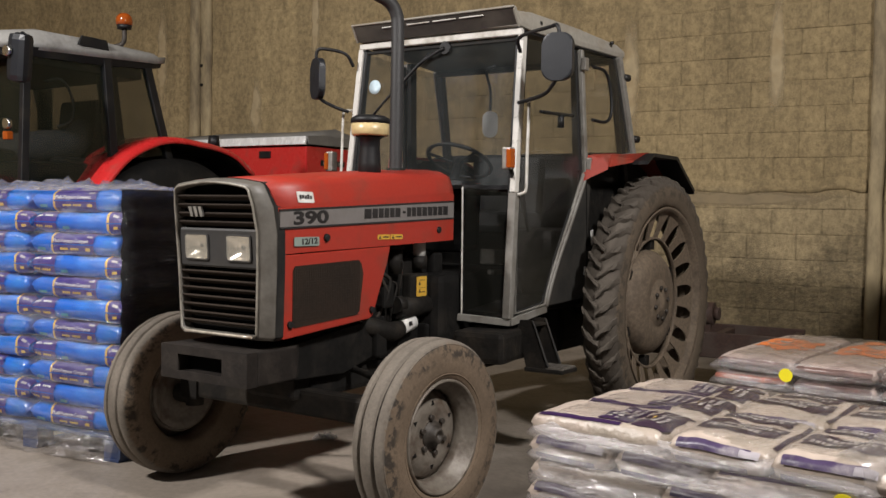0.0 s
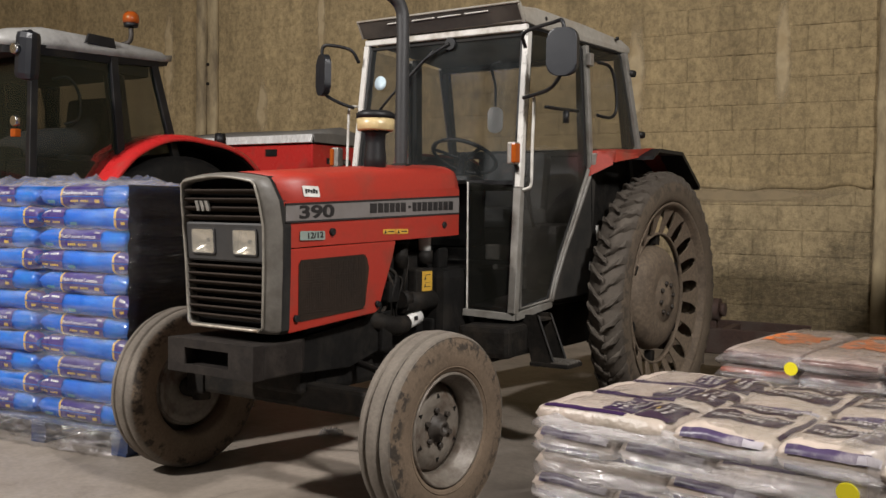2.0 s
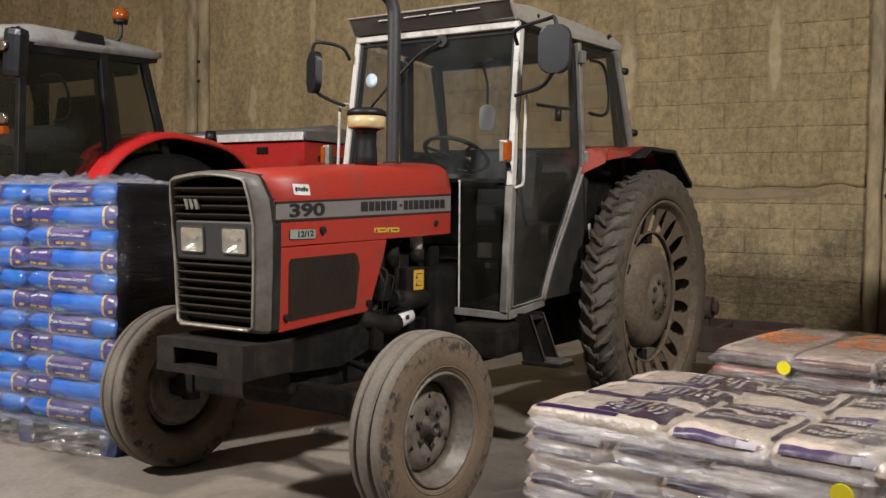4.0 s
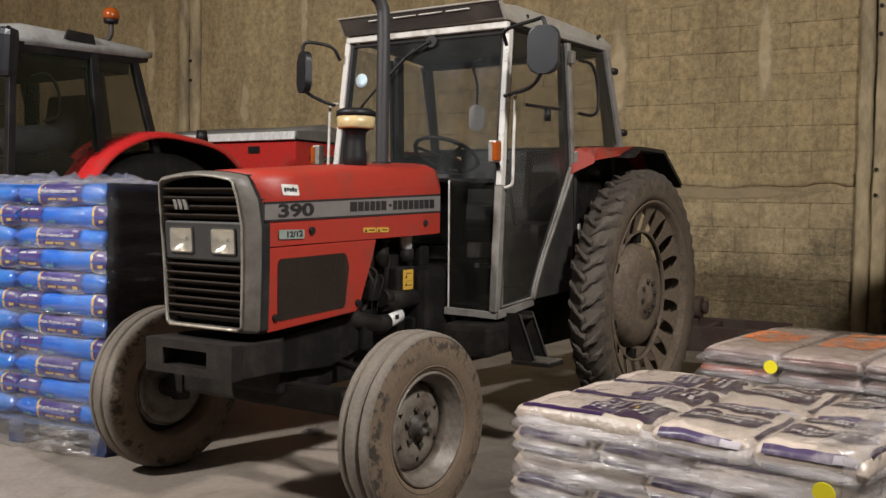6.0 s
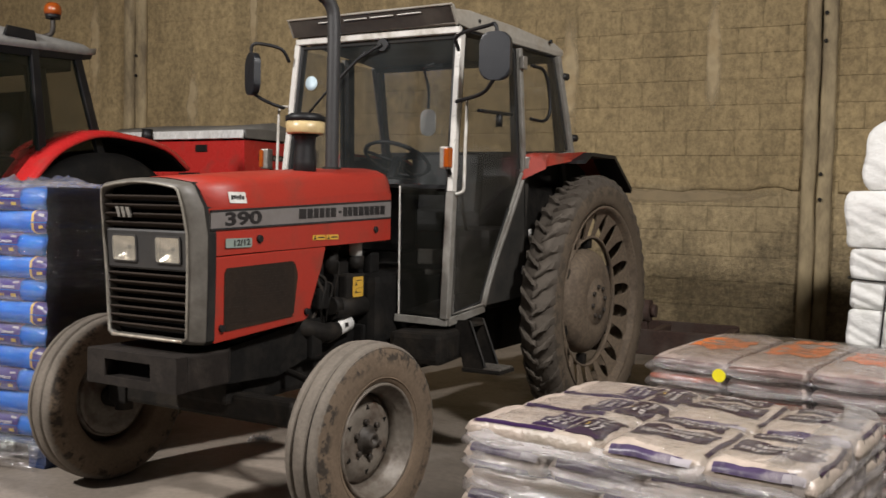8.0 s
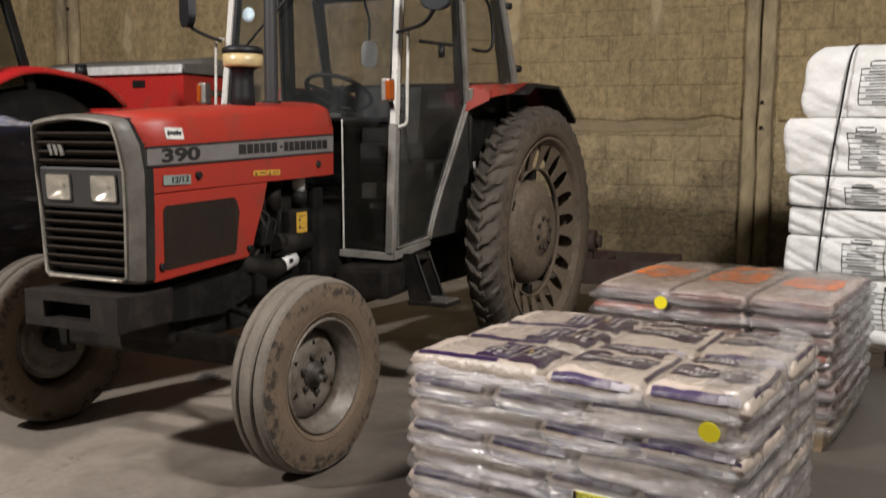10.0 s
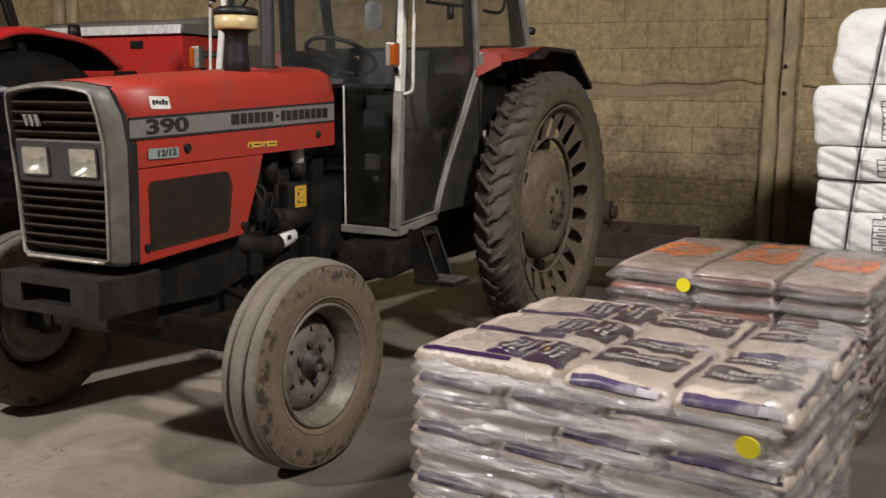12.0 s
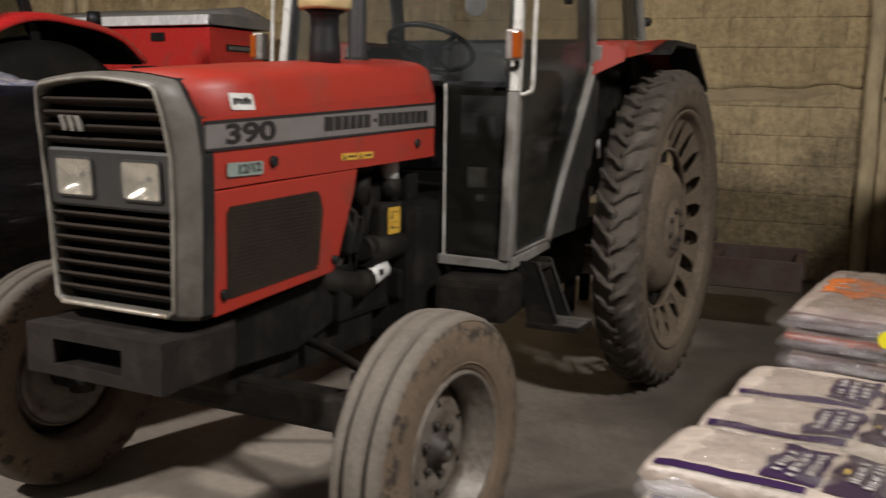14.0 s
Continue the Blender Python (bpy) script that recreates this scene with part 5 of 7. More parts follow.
# inside: dash, steering wheel, seat, mirror, rail
bm = B()
box(bm, (0.0, 1.30, 1.34), (0.48, 0.22, 0.42), bevel=0.05)
part("dashboard", bm, "black_plastic", cab)
bm = B()
m = Matrix.Translation((0.02, 1.50, 1.665)) @ pose(0, 0, 0, -28, 0, 0)
lathe(bm, [(-0.014, 0.195), (0.0, 0.209), (0.014, 0.195), (0.0, 0.181)], 36, "z")
for a in (90, 210, 330):
    rod(bm, (0, 0, -0.02), (0.195 * math.cos(radians(a)), 0.195 * math.sin(radians(a)), 0), 0.010, seg=8)
rod(bm, (0, 0, -0.30), (0, 0, 0.01), 0.028, seg=14)
bmesh.ops.transform(bm, matrix=m, verts=bm.verts)
part("steering_wheel", bm, "black_plastic", cab)
bm = B()
box(bm, (0.45, 1.24, 1.115), (0.20, 0.04, 0.085), rot=(0, 0, 20), bevel=0.01)
part("footwell_box", bm, "cab_grey", cab)
bm = B()
box(bm, (0.47, 1.25, 1.030), (0.16, 0.03, 0.028), rot=(0, 0, 20), bevel=0.006)
part("footwell_ledge", bm, "cab_grey", cab)
bm = B()
prism(bm, [(-0.52, 1.21), (0.52, 1.21), (0.54, 1.26), (-0.54, 1.26)], 1.455, 1.49, "z", 0.006)
part("dash_shelf", bm, "dark_guard", cab)
bm = B()
box(bm, (0, 2.0, 1.30), (0.46, 0.42, 0.14), bevel=0.05)
seat = part("seat", bm, "seat", cab)
bm = B()
box(bm, (0, 2.2, 1.53), (0.44, 0.12, 0.40), rot=(-8, 0, 0), bevel=0.05)
part("backrest", bm, "seat", seat)
bm = B()
box(bm, (0, 2.0, 1.05), (0.3, 0.3, 0.36), bevel=0.02)
part("seat_base", bm, "void", seat)
bm = B()
prism(bm, rounded(0.088, 0.150, 0.038), -0.008, 0.008, "y", 0.004)
bmesh.ops.transform(bm, matrix=Matrix.Translation((0.27, 1.43, 1.87)) @ pose(0, 0, 0, 5, 0, 35), verts=bm.verts)
part("inside_mirror", bm, "inside_mirror", cab, "pale inside mirror")
bm = B()
tube(bm, [(0.27, 1.43, 1.95), (0.28, 1.41, 2.06), (0.27, 1.38, 2.17), (0.34, 1.36, 2.19)], 0.008, 8, 5)
part("inside_mirror_arm", bm, "black_plastic", cab)
bm = B()
tube(bm, [(0.60, 1.42, 1.93), (0.60, 1.6, 1.935), (0.62, 1.80, 1.94)], 0.010, 8, 3)
tube(bm, [(0.61, 1.66, 1.93), (0.61, 1.66, 1.86)], 0.02, 8, 1)
part("door_rail", bm, "black_plastic", cab)
bm = B()
tube(bm, [(0.66, 1.98, 2.25), (0.675, 2.12, 2.24), (0.69, 2.17, 2.15), (0.70, 2.18, 2.0), (0.69, 2.12, 1.93), (0.665, 1.97, 1.93)], 0.010, 8, 6)
part("pane_rail", bm, "black_plastic", cab)
for z in (1.55, 1.62):
    bm = B()
    rod(bm, (0.38, 1.72, 1.25), (0.36, 1.62, z), 0.010, seg=8)
    rod(bm, (0.36, 1.62, z), (0.355, 1.60, z + 0.05), 0.02, 0.016, 10)
    part("gear_lever", bm, "black_plastic", cab)
# wiper and the round sticker
bm = B()
rod(bm, (0.06, 1.255, 2.30), (0.06, 1.29, 2.30), 0.035, seg=14)
tube(bm, [(0.06, 1.25, 2.30), (-0.10, 1.245, 2.22), (-0.27, 1.22, 2.06)], 0.009, 6, 3)
tube(bm, [(-0.05, 1.252, 2.27), (-0.25, 1.225, 2.09), (-0.44, 1.205, 1.90)], 0.007, 6, 2)
part("wiper", bm, "black_plastic", cab, "black wiper on the windscreen")
bm = B()
lathe(bm, [(1.232, 0.0), (1.232, 0.042), (1.236, 0.042), (1.236, 0.0)], 24, "y", (-0.42, 0.0, 2.10))
part("round_sticker", bm, "sticker_blue", cab, "round pale sticker on the glass")

# mudguards
for sg in (-1, 1):
    bm = B()
    prof = [(1.885, 1.575), (1.925, 1.712), (2.02, 1.728), (2.66, 1.738), (2.90, 1.66), (3.00, 1.50)]
    outline = prof + [(y - 0.004, z - 0.018) for y, z in prof[::-1]]
    prism(bm, outline, 0.655 * sg, 0.805 * sg, "x")
    for v in bm.verts:
        if v.co.y < 1.9 and abs(v.co.x) > 0.73:
            v.co.z += 0.07
            v.co.y += 0.02
    mg = part("mudguard", bm, "red_dusty", tractor, "red mudguard with black outer lip")
    bm = B()
    plate(bm, [mx(p, sg) for p in ((0.81, 1.907, 1.642), (0.81, 1.928, 1.714), (0.90, 2.30, 1.748), (0.86, 2.22, 1.690))], 0.012)
    part("mudguard_cheek", bm, "red_dusty", mg)
    bm = B()
    prof = [(2.17, 1.690), (2.27, 1.742), (2.68, 1.744), (3.03, 1.545), (3.035, 1.53)]
    outline = prof + [(y - 0.012, z - 0.022) for y, z in prof[::-1]]
    prism(bm, outline, 0.80 * sg, 0.955 * sg, "x")
    part("mudguard_lip", bm, "black_plastic", mg)
    # black wall added so the gap behind the tyre looks shaded
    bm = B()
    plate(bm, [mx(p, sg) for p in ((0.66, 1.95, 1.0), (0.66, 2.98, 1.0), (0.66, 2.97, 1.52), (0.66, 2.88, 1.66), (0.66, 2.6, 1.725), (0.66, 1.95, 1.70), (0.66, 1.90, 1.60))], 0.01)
    part("arch_shade_wall", bm, "void", mg)

# steps, tank and other low parts
for sg in (-1, 1):
    bm = B()
    prism(bm, [(sg * 0.60, 1.25), (sg * 0.68, 1.25), (sg * 0.68, 1.39), (sg * 0.60, 1.39)], 0.742, 0.757, "z", 0.003)
    st = part("step", bm, "iron", tractor, "worn dark steel step")
    for y in (1.245, 1.395):
        bm = B()
        plate(bm, [mx(p, sg) for p in ((0.575, y, 0.775), (0.668, y, 0.780), (0.765, y, 0.535), (0.745, y, 0.512), (0.640, y, 0.512))], 0.012)
        bracket = part("step_bracket", bm, "iron", st)
        bm = B()
        beam(bm, mx((0.668, y, 0.775), sg), mx((0.767, y, 0.530), sg), 0.012, 0.018, (0, 1, 0), 0.003)
        part("step_edge", bm, "dark_guard", bracket)
    bm = B()
    prism(bm, [(sg * 0.635, 1.225), (sg * 0.862, 1.235), (sg * 0.867, 1.405), (sg * 0.635, 1.41)], 0.500, 0.522, "z", 0.004)
    part("step_tread", bm, "iron", st)
    for k in range(5):
        bm = B()
        beam(bm, mx((0.645, 1.245 + 0.036 * k, 0.526), sg), mx((0.860, 1.25 + 0.036 * k, 0.526), sg), 0.010, 0.012, (0, 1, 0), 0.002)
        part("step_grip", bm, "step_metal", st)
    bm = B()
    box(bm, (0.47 * sg, 1.16, 0.645), (0.30, 0.42, 0.17), rot=(0, 0, 8 * sg), bevel=0.03)
    part("side_tank", bm, "iron", tractor, "dark box under the cab")
for sg in (-1, 1):
    bm = B()
    beam(bm, (sg * 0.28, 2.6, 0.62), (sg * 0.36, 3.45, 0.45), 0.025, 0.08, (0, 0, 1))
    part("lift_arm", bm, "iron", tractor)
bm = B()
box(bm, (0, 2.75, 0.42), (0.10, 0.8, 0.04), bevel=0.008)
part("drawbar", bm, "iron", tractor)
# pale patches added for bright background glimpsed past the rear wheel
for y, z, r in ((2.02, 1.22, 12), (1.93, 1.02, -8)):
    bm = B()
    box(bm, (0.672, y - 0.02, z), (0.006, 0.035, 0.09 if z > 1.1 else 0.05), rot=(r, 0, 0))
    part("background_patch", bm, "white", tractor, "pale patch standing for bright background past the wheel")


# ---- goods on pallets ----
def film(name, tint, lo, hi, scale=(3, 3, 14), rough=0.12, turn=20, bump=0.6):
    """Stretch film: thin, glossy, see-through in streaks."""
    m = bpy.data.materials.new(name)
    m.use_nodes = True
    nt = m.node_tree
    n, l = nt.nodes, nt.links
    b = n["Principled BSDF"]
    tc = n.new("ShaderNodeTexCoord")
    mp = n.new("ShaderNodeMapping")
    mp.inputs["Scale"].default_value = scale
    mp.inputs["Rotation"].default_value = (0, radians(turn), 0)
    l.new(tc.outputs["Object"], mp.inputs[0])
    nz = n.new("ShaderNodeTexNoise")
    nz.inputs["Scale"].default_value, nz.inputs["Detail"].default_value = 2.5, 8
    nz.inputs["Distortion"].default_value = 0.8
    l.new(mp.outputs[0], nz.inputs["Vector"])
    mr = n.new("ShaderNodeMapRange")
    mr.inputs["From Min"].default_value, mr.inputs["From Max"].default_value = 0.42, 0.70
    mr.inputs["To Min"].default_value, mr.inputs["To Max"].default_value = lo, hi
    l.new(nz.outputs["Fac"], mr.inputs["Value"])
    l.new(mr.outputs[0], b.inputs["Alpha"])
    b.inputs["Base Color"].default_value = (*tint, 1)
    b.inputs["Roughness"].default_value = 0.4
    b.inputs["Specular IOR Level"].default_value = 0.2
    fine = n.new("ShaderNodeTexNoise")
    fine.inputs["Scale"].default_value, fine.inputs["Detail"].default_value, fine.inputs["Distortion"].default_value = 7.0, 4, 1.4
    l.new(mp.outputs[0], fine.inputs["Vector"])
    ridge, total = n.new("ShaderNodeMath"), n.new("ShaderNodeMath")
    ridge.operation, ridge.inputs[1].default_value = "PINGPONG", 0.12
    l.new(fine.outputs["Fac"], ridge.inputs[0])
    total.operation = "ADD"
    l.new(ridge.outputs[0], total.inputs[0])
    l.new(nz.outputs["Fac"], total.inputs[1])
    bp = n.new("ShaderNodeBump")
    bp.inputs["Strength"].default_value, bp.inputs["Distance"].default_value = bump, 0.018
    l.new(total.outputs[0], bp.inputs["Height"])
    l.new(bp.outputs[0], b.inputs["Normal"])
    glossed(m, rough, 1.95, bp.outputs[0])
    return m


M["film"] = film("clear_stretch_film", (0.58, 0.535, 0.52), 0.18, 0.56, scale=(1.4, 1.4, 10), rough=0.16, bump=0.8, turn=10)
M["film_mid"] = film("soft_stretch_film", (0.46, 0.42, 0.41), 0.06, 0.40, scale=(1.6, 1.6, 9), rough=0.15, bump=0.7, turn=12)
M["film_thin"] = film("thin_stretch_film", (0.74, 0.74, 0.76), 0.0, 0.17, scale=(1.2, 1.2, 12), rough=0.14, bump=0.7, turn=6)
M["film_top"] = film("taut_stretch_film", (0.52, 0.50, 0.48), 0.0, 0.15, scale=(5, 5, 5), rough=0.08, bump=0.9)
M["film_haze"] = film("hazy_stretch_film", (0.44, 0.40, 0.38), 0.03, 0.20, scale=(3, 3, 3), rough=0.10, bump=0.8)
M["film_black"] = film("black_stretch_film", (0.005, 0.0045, 0.006), 0.95, 0.99, scale=(2, 2, 12), rough=0.08, bump=0.6, turn=4)
M["bag_beige"] = material("beige_plastic_sack", (0.455, 0.375, 0.315), 0.33, grain=26, vary=0.14, bump=0.7, dirt=(0.33, 0.285, 0.23), dirt_amount=0.35, dirt_scale=4, bump_scale=0.012)
M["bag_clear"] = material("cloudy_brown_sack", (0.41, 0.325, 0.285), 0.26, grain=14, vary=0.22, bump=0.6, dirt=(0.25, 0.185, 0.165), dirt_amount=0.42, dirt_scale=6, bump_scale=0.012)
M["bag_blue"] = material("blue_plastic_sack", (0.015, 0.140, 0.62), 0.16, grain=11, vary=0.3, bump=0.9, dirt=(0.03, 0.19, 0.58), dirt_amount=0.35, dirt_scale=5, bump_scale=0.014)
M["bag_white"] = material("white_woven_sack", (0.70, 0.69, 0.665), 0.6, grain=14, vary=0.06, bump=0.5, dirt=(0.56, 0.55, 0.51), dirt_amount=0.35, dirt_scale=3, bump_scale=0.03)
M["print_purple"] = material("purple_print", (0.030, 0.012, 0.050), 0.35, grain=12, vary=0.15, bump=0.4, bump_scale=0.01)
M["print_brown"] = material("brown_purple_print", (0.034, 0.019, 0.036), 0.38, grain=12, vary=0.15, bump=0.4, bump_scale=0.01)
M["print_orange"] = material("orange_print", (0.68, 0.165, 0.03), 0.32, grain=16, vary=0.25, bump=0.5, bump_scale=0.01, dirt=(0.28, 0.20, 0.155), dirt_amount=0.25, dirt_scale=7)
M["print_pink"] = material("faded_orange_print", (0.27, 0.085, 0.052), 0.28, grain=12, vary=0.3, bump=0.5, bump_scale=0.01, dirt=(0.10, 0.070, 0.064), dirt_amount=0.45, dirt_scale=8)
M["print_navy"] = material("violet_print", (0.055, 0.035, 0.20), 0.3, grain=12, vary=0.15, bump=0.4, bump_scale=0.01)
M["print_yellow"] = material("yellow_print", (0.62, 0.42, 0.10), 0.35, vary=0.1, bump=0.1)
M["print_white"] = material("white_print", (0.75, 0.74, 0.72), 0.35, vary=0.08, bump=0.1)
M["print_teal"] = material("green_blue_print", (0.05, 0.22, 0.30), 0.35, vary=0.1, bump=0.1)
M["print_lilac"] = material("faded_violet_print", (0.068, 0.046, 0.100), 0.35, grain=14, vary=0.4, bump=0.4, bump_scale=0.01, dirt=(0.25, 0.22, 0.24), dirt_amount=0.35, dirt_scale=12)
M["print_grey"] = material("grey_lilac_print", (0.36, 0.33, 0.35), 0.35, vary=0.1, bump=0.1)
M["sack_end"] = material("dark_pinkish_sack_end", (0.15, 0.092, 0.080), 0.28, grain=14, vary=0.35, bump=0.5, bump_scale=0.01, dirt=(0.09, 0.06, 0.055), dirt_amount=0.4, dirt_scale=9)
M["print_pale"] = material("pale_lilac_print", (0.40, 0.36, 0.345), 0.35, grain=14, vary=0.15, bump=0.3, bump_scale=0.01)
M["dot"] = material("bright_yellow_dot", (0.85, 0.72, 0.02), 0.5, vary=0.03, bump=0)
M["label_yellow"] = material("yellow_label_band", (0.80, 0.74, 0.10), 0.5, vary=0.03, bump=0)
M["label_white"] = material("white_paper_label", (0.72, 0.70, 0.62), 0.55, vary=0.05, bump=0)
M["wood"] = material("pallet_wood", (0.22, 0.155, 0.09), 0.8, grain=18, vary=0.25, bump=0.3, dirt=(0.20, 0.14, 0.08), dirt_amount=0.4, stretch=(1, 8, 8))
M["wood_dark"] = material("dark_old_pallet_wood", (0.10, 0.075, 0.055), 0.85, grain=18, vary=0.3, bump=0.3, stretch=(1, 8, 8))
M["wood_blue"] = material("blue_pallet_paint", (0.010, 0.035, 0.13), 0.6, grain=18, vary=0.25, bump=0.2, dirt=(0.05, 0.06, 0.10), dirt_amount=0.4)


def pallet(label, m, mat, w=1.2, d=1.0):
    """A timber pallet with top boards, nine blocks and three runners."""
    ob = thing("pallet", label, "pallet", m)
    for k in range(7):
        bm = B()
        box(bm, (0, -d / 2 + 0.05 + k * (d - 0.1) / 6, 0.127), (w, 0.098, 0.02), bevel=0.003)
        part("board", bm, mat, ob)
    for x in (-w / 2 + 0.07, 0, w / 2 - 0.07):
        bm = B()
        box(bm, (x, 0, 0.107), (0.12, d, 0.018), bevel=0.003)
        part("stringer", bm, mat, ob)
        bm = B()
        box(bm, (x, 0, 0.009), (0.11, d, 0.018), bevel=0.003)
        part("runner", bm, mat, ob)
        for y in (-d / 2 + 0.06, 0, d / 2 - 0.06):
            bm = B()
            box(bm, (x, y, 0.058), (0.12, 0.11, 0.08), bevel=0.004)
            part("pallet_block", bm, mat, ob)
    return ob


class Sack:
    """A filled plastic sack lying flat: its skin, and thin prints that follow the skin."""
    def __init__(self, w, d, h, seed, full=0.30):
        self.w, self.d, self.h, self.seed, self.full = w, d, h, seed, full

    def at(self, u, v, up=True, lift=0.0):
        e = max(0.0, (1 - abs(u) ** 7)) * max(0.0, (1 - abs(v) ** 7))
        q = e ** self.full
        nz = noise.noise(Vector((u * 2.1 + self.seed * 3.7, v * 2.1, 0.3 if up else 7.7)))
        ne = noise.noise(Vector((u * 2.1 + self.seed * 3.7, v * 2.1, 0.3)))
        nf = noise.noise(Vector((u * 6 + self.seed, v * 5, 1.3)))
        x = self.w / 2 * u * (1 - 0.035 * v * v) + 0.006 * nf * (1 - q)
        y = self.d / 2 * v * (1 - 0.03 * u * u) + 0.006 * ne * (1 - q)
        if up:
            z = self.h * (0.5 + 0.5 * q * (1 + 0.22 * nz + 0.07 * nf)) + lift
        else:
            z = self.h * (0.5 - 0.5 * q) - lift
        k = 1 + (lift / (self.w / 2) if lift else 0)
        return (x * k, y * k, z)

    @staticmethod
    def spaced(n):
        return [math.copysign(abs(a) ** 0.62, a) for a in (-1 + 2 * i / n for i in range(n + 1))]

    def body(self, name, mat):
        bm = B()
        us, vs = self.spaced(22), self.spaced(18)
        top = [[bm.verts.new(self.at(u, v)) for v in vs] for u in us]
        low = [[top[i][j] if i in (0, len(us) - 1) or j in (0, len(vs) - 1) else bm.verts.new(self.at(u, v, False)) for j, v in enumerate(vs)] for i, u in enumerate(us)]
        for g, flip in ((top, False), (low, True)):
            for i in range(len(us) - 1):
                for j in range(len(vs) - 1):
                    q = (g[i][j], g[i + 1][j], g[i + 1][j + 1], g[i][j + 1])
                    f = bm.faces.new(q[::-1] if flip else q)
                    f.smooth = True
        me = bpy.data.meshes.new(name)
        bm.to_mesh(me)
        bm.free()
        me.materials.append(M[mat])
        return me

    def print(self, name, u0, u1, v0, v1, mat, lift=0.0025, up=True, n=8, ragged=0.0):
        bm = B()
        def rag(t, c):
            return ragged * noise.noise(Vector((t * 3.1 + self.seed, c, 2.0))) if ragged else 0.0
        g = [[bm.verts.new(self.at(u0 + rag(j / n, 0) + (u1 + rag(j / n, 5) - u0 - rag(j / n, 0)) * i / n, v0 + rag(i / n, 9) + (v1 + rag(i / n, 13) - v0 - rag(i / n, 9)) * j / n, up, lift)) for j in range(n + 1)] for i in range(n + 1)]
        for i in range(n):
            for j in range(n):
                q = (g[i][j], g[i + 1][j], g[i + 1][j + 1], g[i][j + 1])
                f = bm.faces.new(q if up else q[::-1])
                f.smooth = True
        me = bpy.data.meshes.new(name)
        bm.to_mesh(me)
        bm.free()
        me.materials.append(M[mat])
        return me


def lay(kind, meshes, label, category, m, group):
    """Lay one sack: the first mesh is its skin, the others are prints on it."""
    ob = new(kind, meshes[0])
    ob.matrix_basis = m
    tagged(ob, label, category, group)
    for me in meshes[1:]:
        c = new(me.name.split(".")[0], me)
        c.parent = ob
    return ob


def wrap(name, label, m, w, d, z0, z1, mat, pitch, top=0.0, bulge=0.012, seed=1.0, round_r=0.07, top_mat="film_top"):
    """Stretch film round a stack: a crinkled skin that bulges with the layers."""
    bm = B()
    outline = rounded(w, d, round_r, 5)
    pts = []
    for i, (x, y) in enumerate(outline):
        x2, y2 = outline[(i + 1) % len(outline)]
        k = max(1, int(math.hypot(x2 - x, y2 - y) / 0.028))
        pts += [(x + (x2 - x) * t / k, y + (y2 - y) * t / k) for t in range(k)]
    levels = int((z1 - z0) / 0.011)
    rows = []
    for j in range(levels + 1):
        z = z0 + (z1 - z0) * j / levels
        row = []
        for x, y in pts:
            r = math.hypot(x, y)
            o = bulge * math.cos(2 * math.pi * (z - z0) / pitch + math.pi + 1.3 * noise.noise(Vector((x * 1.7 + seed, y * 1.7, z * 1.5)))) + 0.010 * noise.noise(Vector((x * 4 + seed, y * 4, z * 9))) + 0.005 * noise.noise(Vector((x * 14 + seed, y * 14 + z * 10, z * 22)))
            # taut pleats that run aslant round the stack
            o += 0.012 * (1 - abs(2 * noise.noise(Vector(((x + y) * 2.2 + seed, (x - y) * 2.2, z * 26 + 5 * (x + y) + seed))))) ** 3 - 0.003
            s = 1 + o / r
            close = 1 - 0.05 * max(0, (z - (z1 - 0.05)) / 0.05) ** 2
            row.append(bm.verts.new((x * s * close, y * s * close, z)))
        rows.append(row)
    n = len(pts)
    for a, b in zip(rows, rows[1:]):
        for k in range(n):
            f = bm.faces.new((a[k], a[(k + 1) % n], b[(k + 1) % n], b[k]))
            f.smooth = True
    ob = part(name, bm, mat)
    ob.matrix_basis = m
    tagged(ob, label, "stretch film")
    if top:
        bm = B()
        nx, ny = 44, 36
        g = [[bm.verts.new(((w - 0.05) * (i / nx - 0.5), (d - 0.05) * (j / ny - 0.5), top + 0.012 * noise.noise(Vector((i * 0.35 + seed, j * 0.35, seed))) - 0.05 * max(abs(2 * i / nx - 1) ** 10, abs(2 * j / ny - 1) ** 10))) for j in range(ny + 1)] for i in range(nx + 1)]
        for i in range(nx):
            for j in range(ny):
                f = bm.faces.new((g[i][j], g[i + 1][j], g[i + 1][j + 1], g[i][j + 1]))
                f.smooth = True
        part("film_top", bm, top_mat, ob)
    return ob


def film_end(parent, x, d, z0, z1, seed):
    """The gathered, milky fold of film down one end of a stack, turned over its top edge."""
    bm = B()
    ny, nz = 60, 40
    rows = []
    for i in range(ny + 1):
        t = 2 * i / ny - 1
        y = d / 2 * t
        row = []
        for j in range(nz + 1):
            s = j / nz
            pleat = 0.014 * (1 - abs(2 * noise.noise(Vector((y * 7 + 1.6 * s + seed, s * 1.2, seed))))) ** 2 + 0.006 * noise.noise(Vector((y * 20 + 3 * s, s * 3, seed)))
            turn = max(0.0, (s - 0.82) / 0.18)
            z = z0 + (z1 - z0) * min(1.0, s / 0.84) + 0.010 * math.sin(turn * 1.57)
            back = 0.11 * turn ** 1.4 + 0.02 * turn * noise.noise(Vector((y * 6, seed, 3)))
            corner = 0.055 * abs(t) ** 14
            row.append(bm.verts.new((x + pleat - back - corner - 0.02 * max(0.0, s - 0.6), y, z)))
        rows.append(row)
    for i in range(ny):
        for j in range(nz):
            bm.faces.new((rows[i][j], rows[i + 1][j], rows[i + 1][j + 1], rows[i][j + 1])).smooth = True
    return part("film_fold", bm, "film_fold", parent, "gathered milky fold of film")


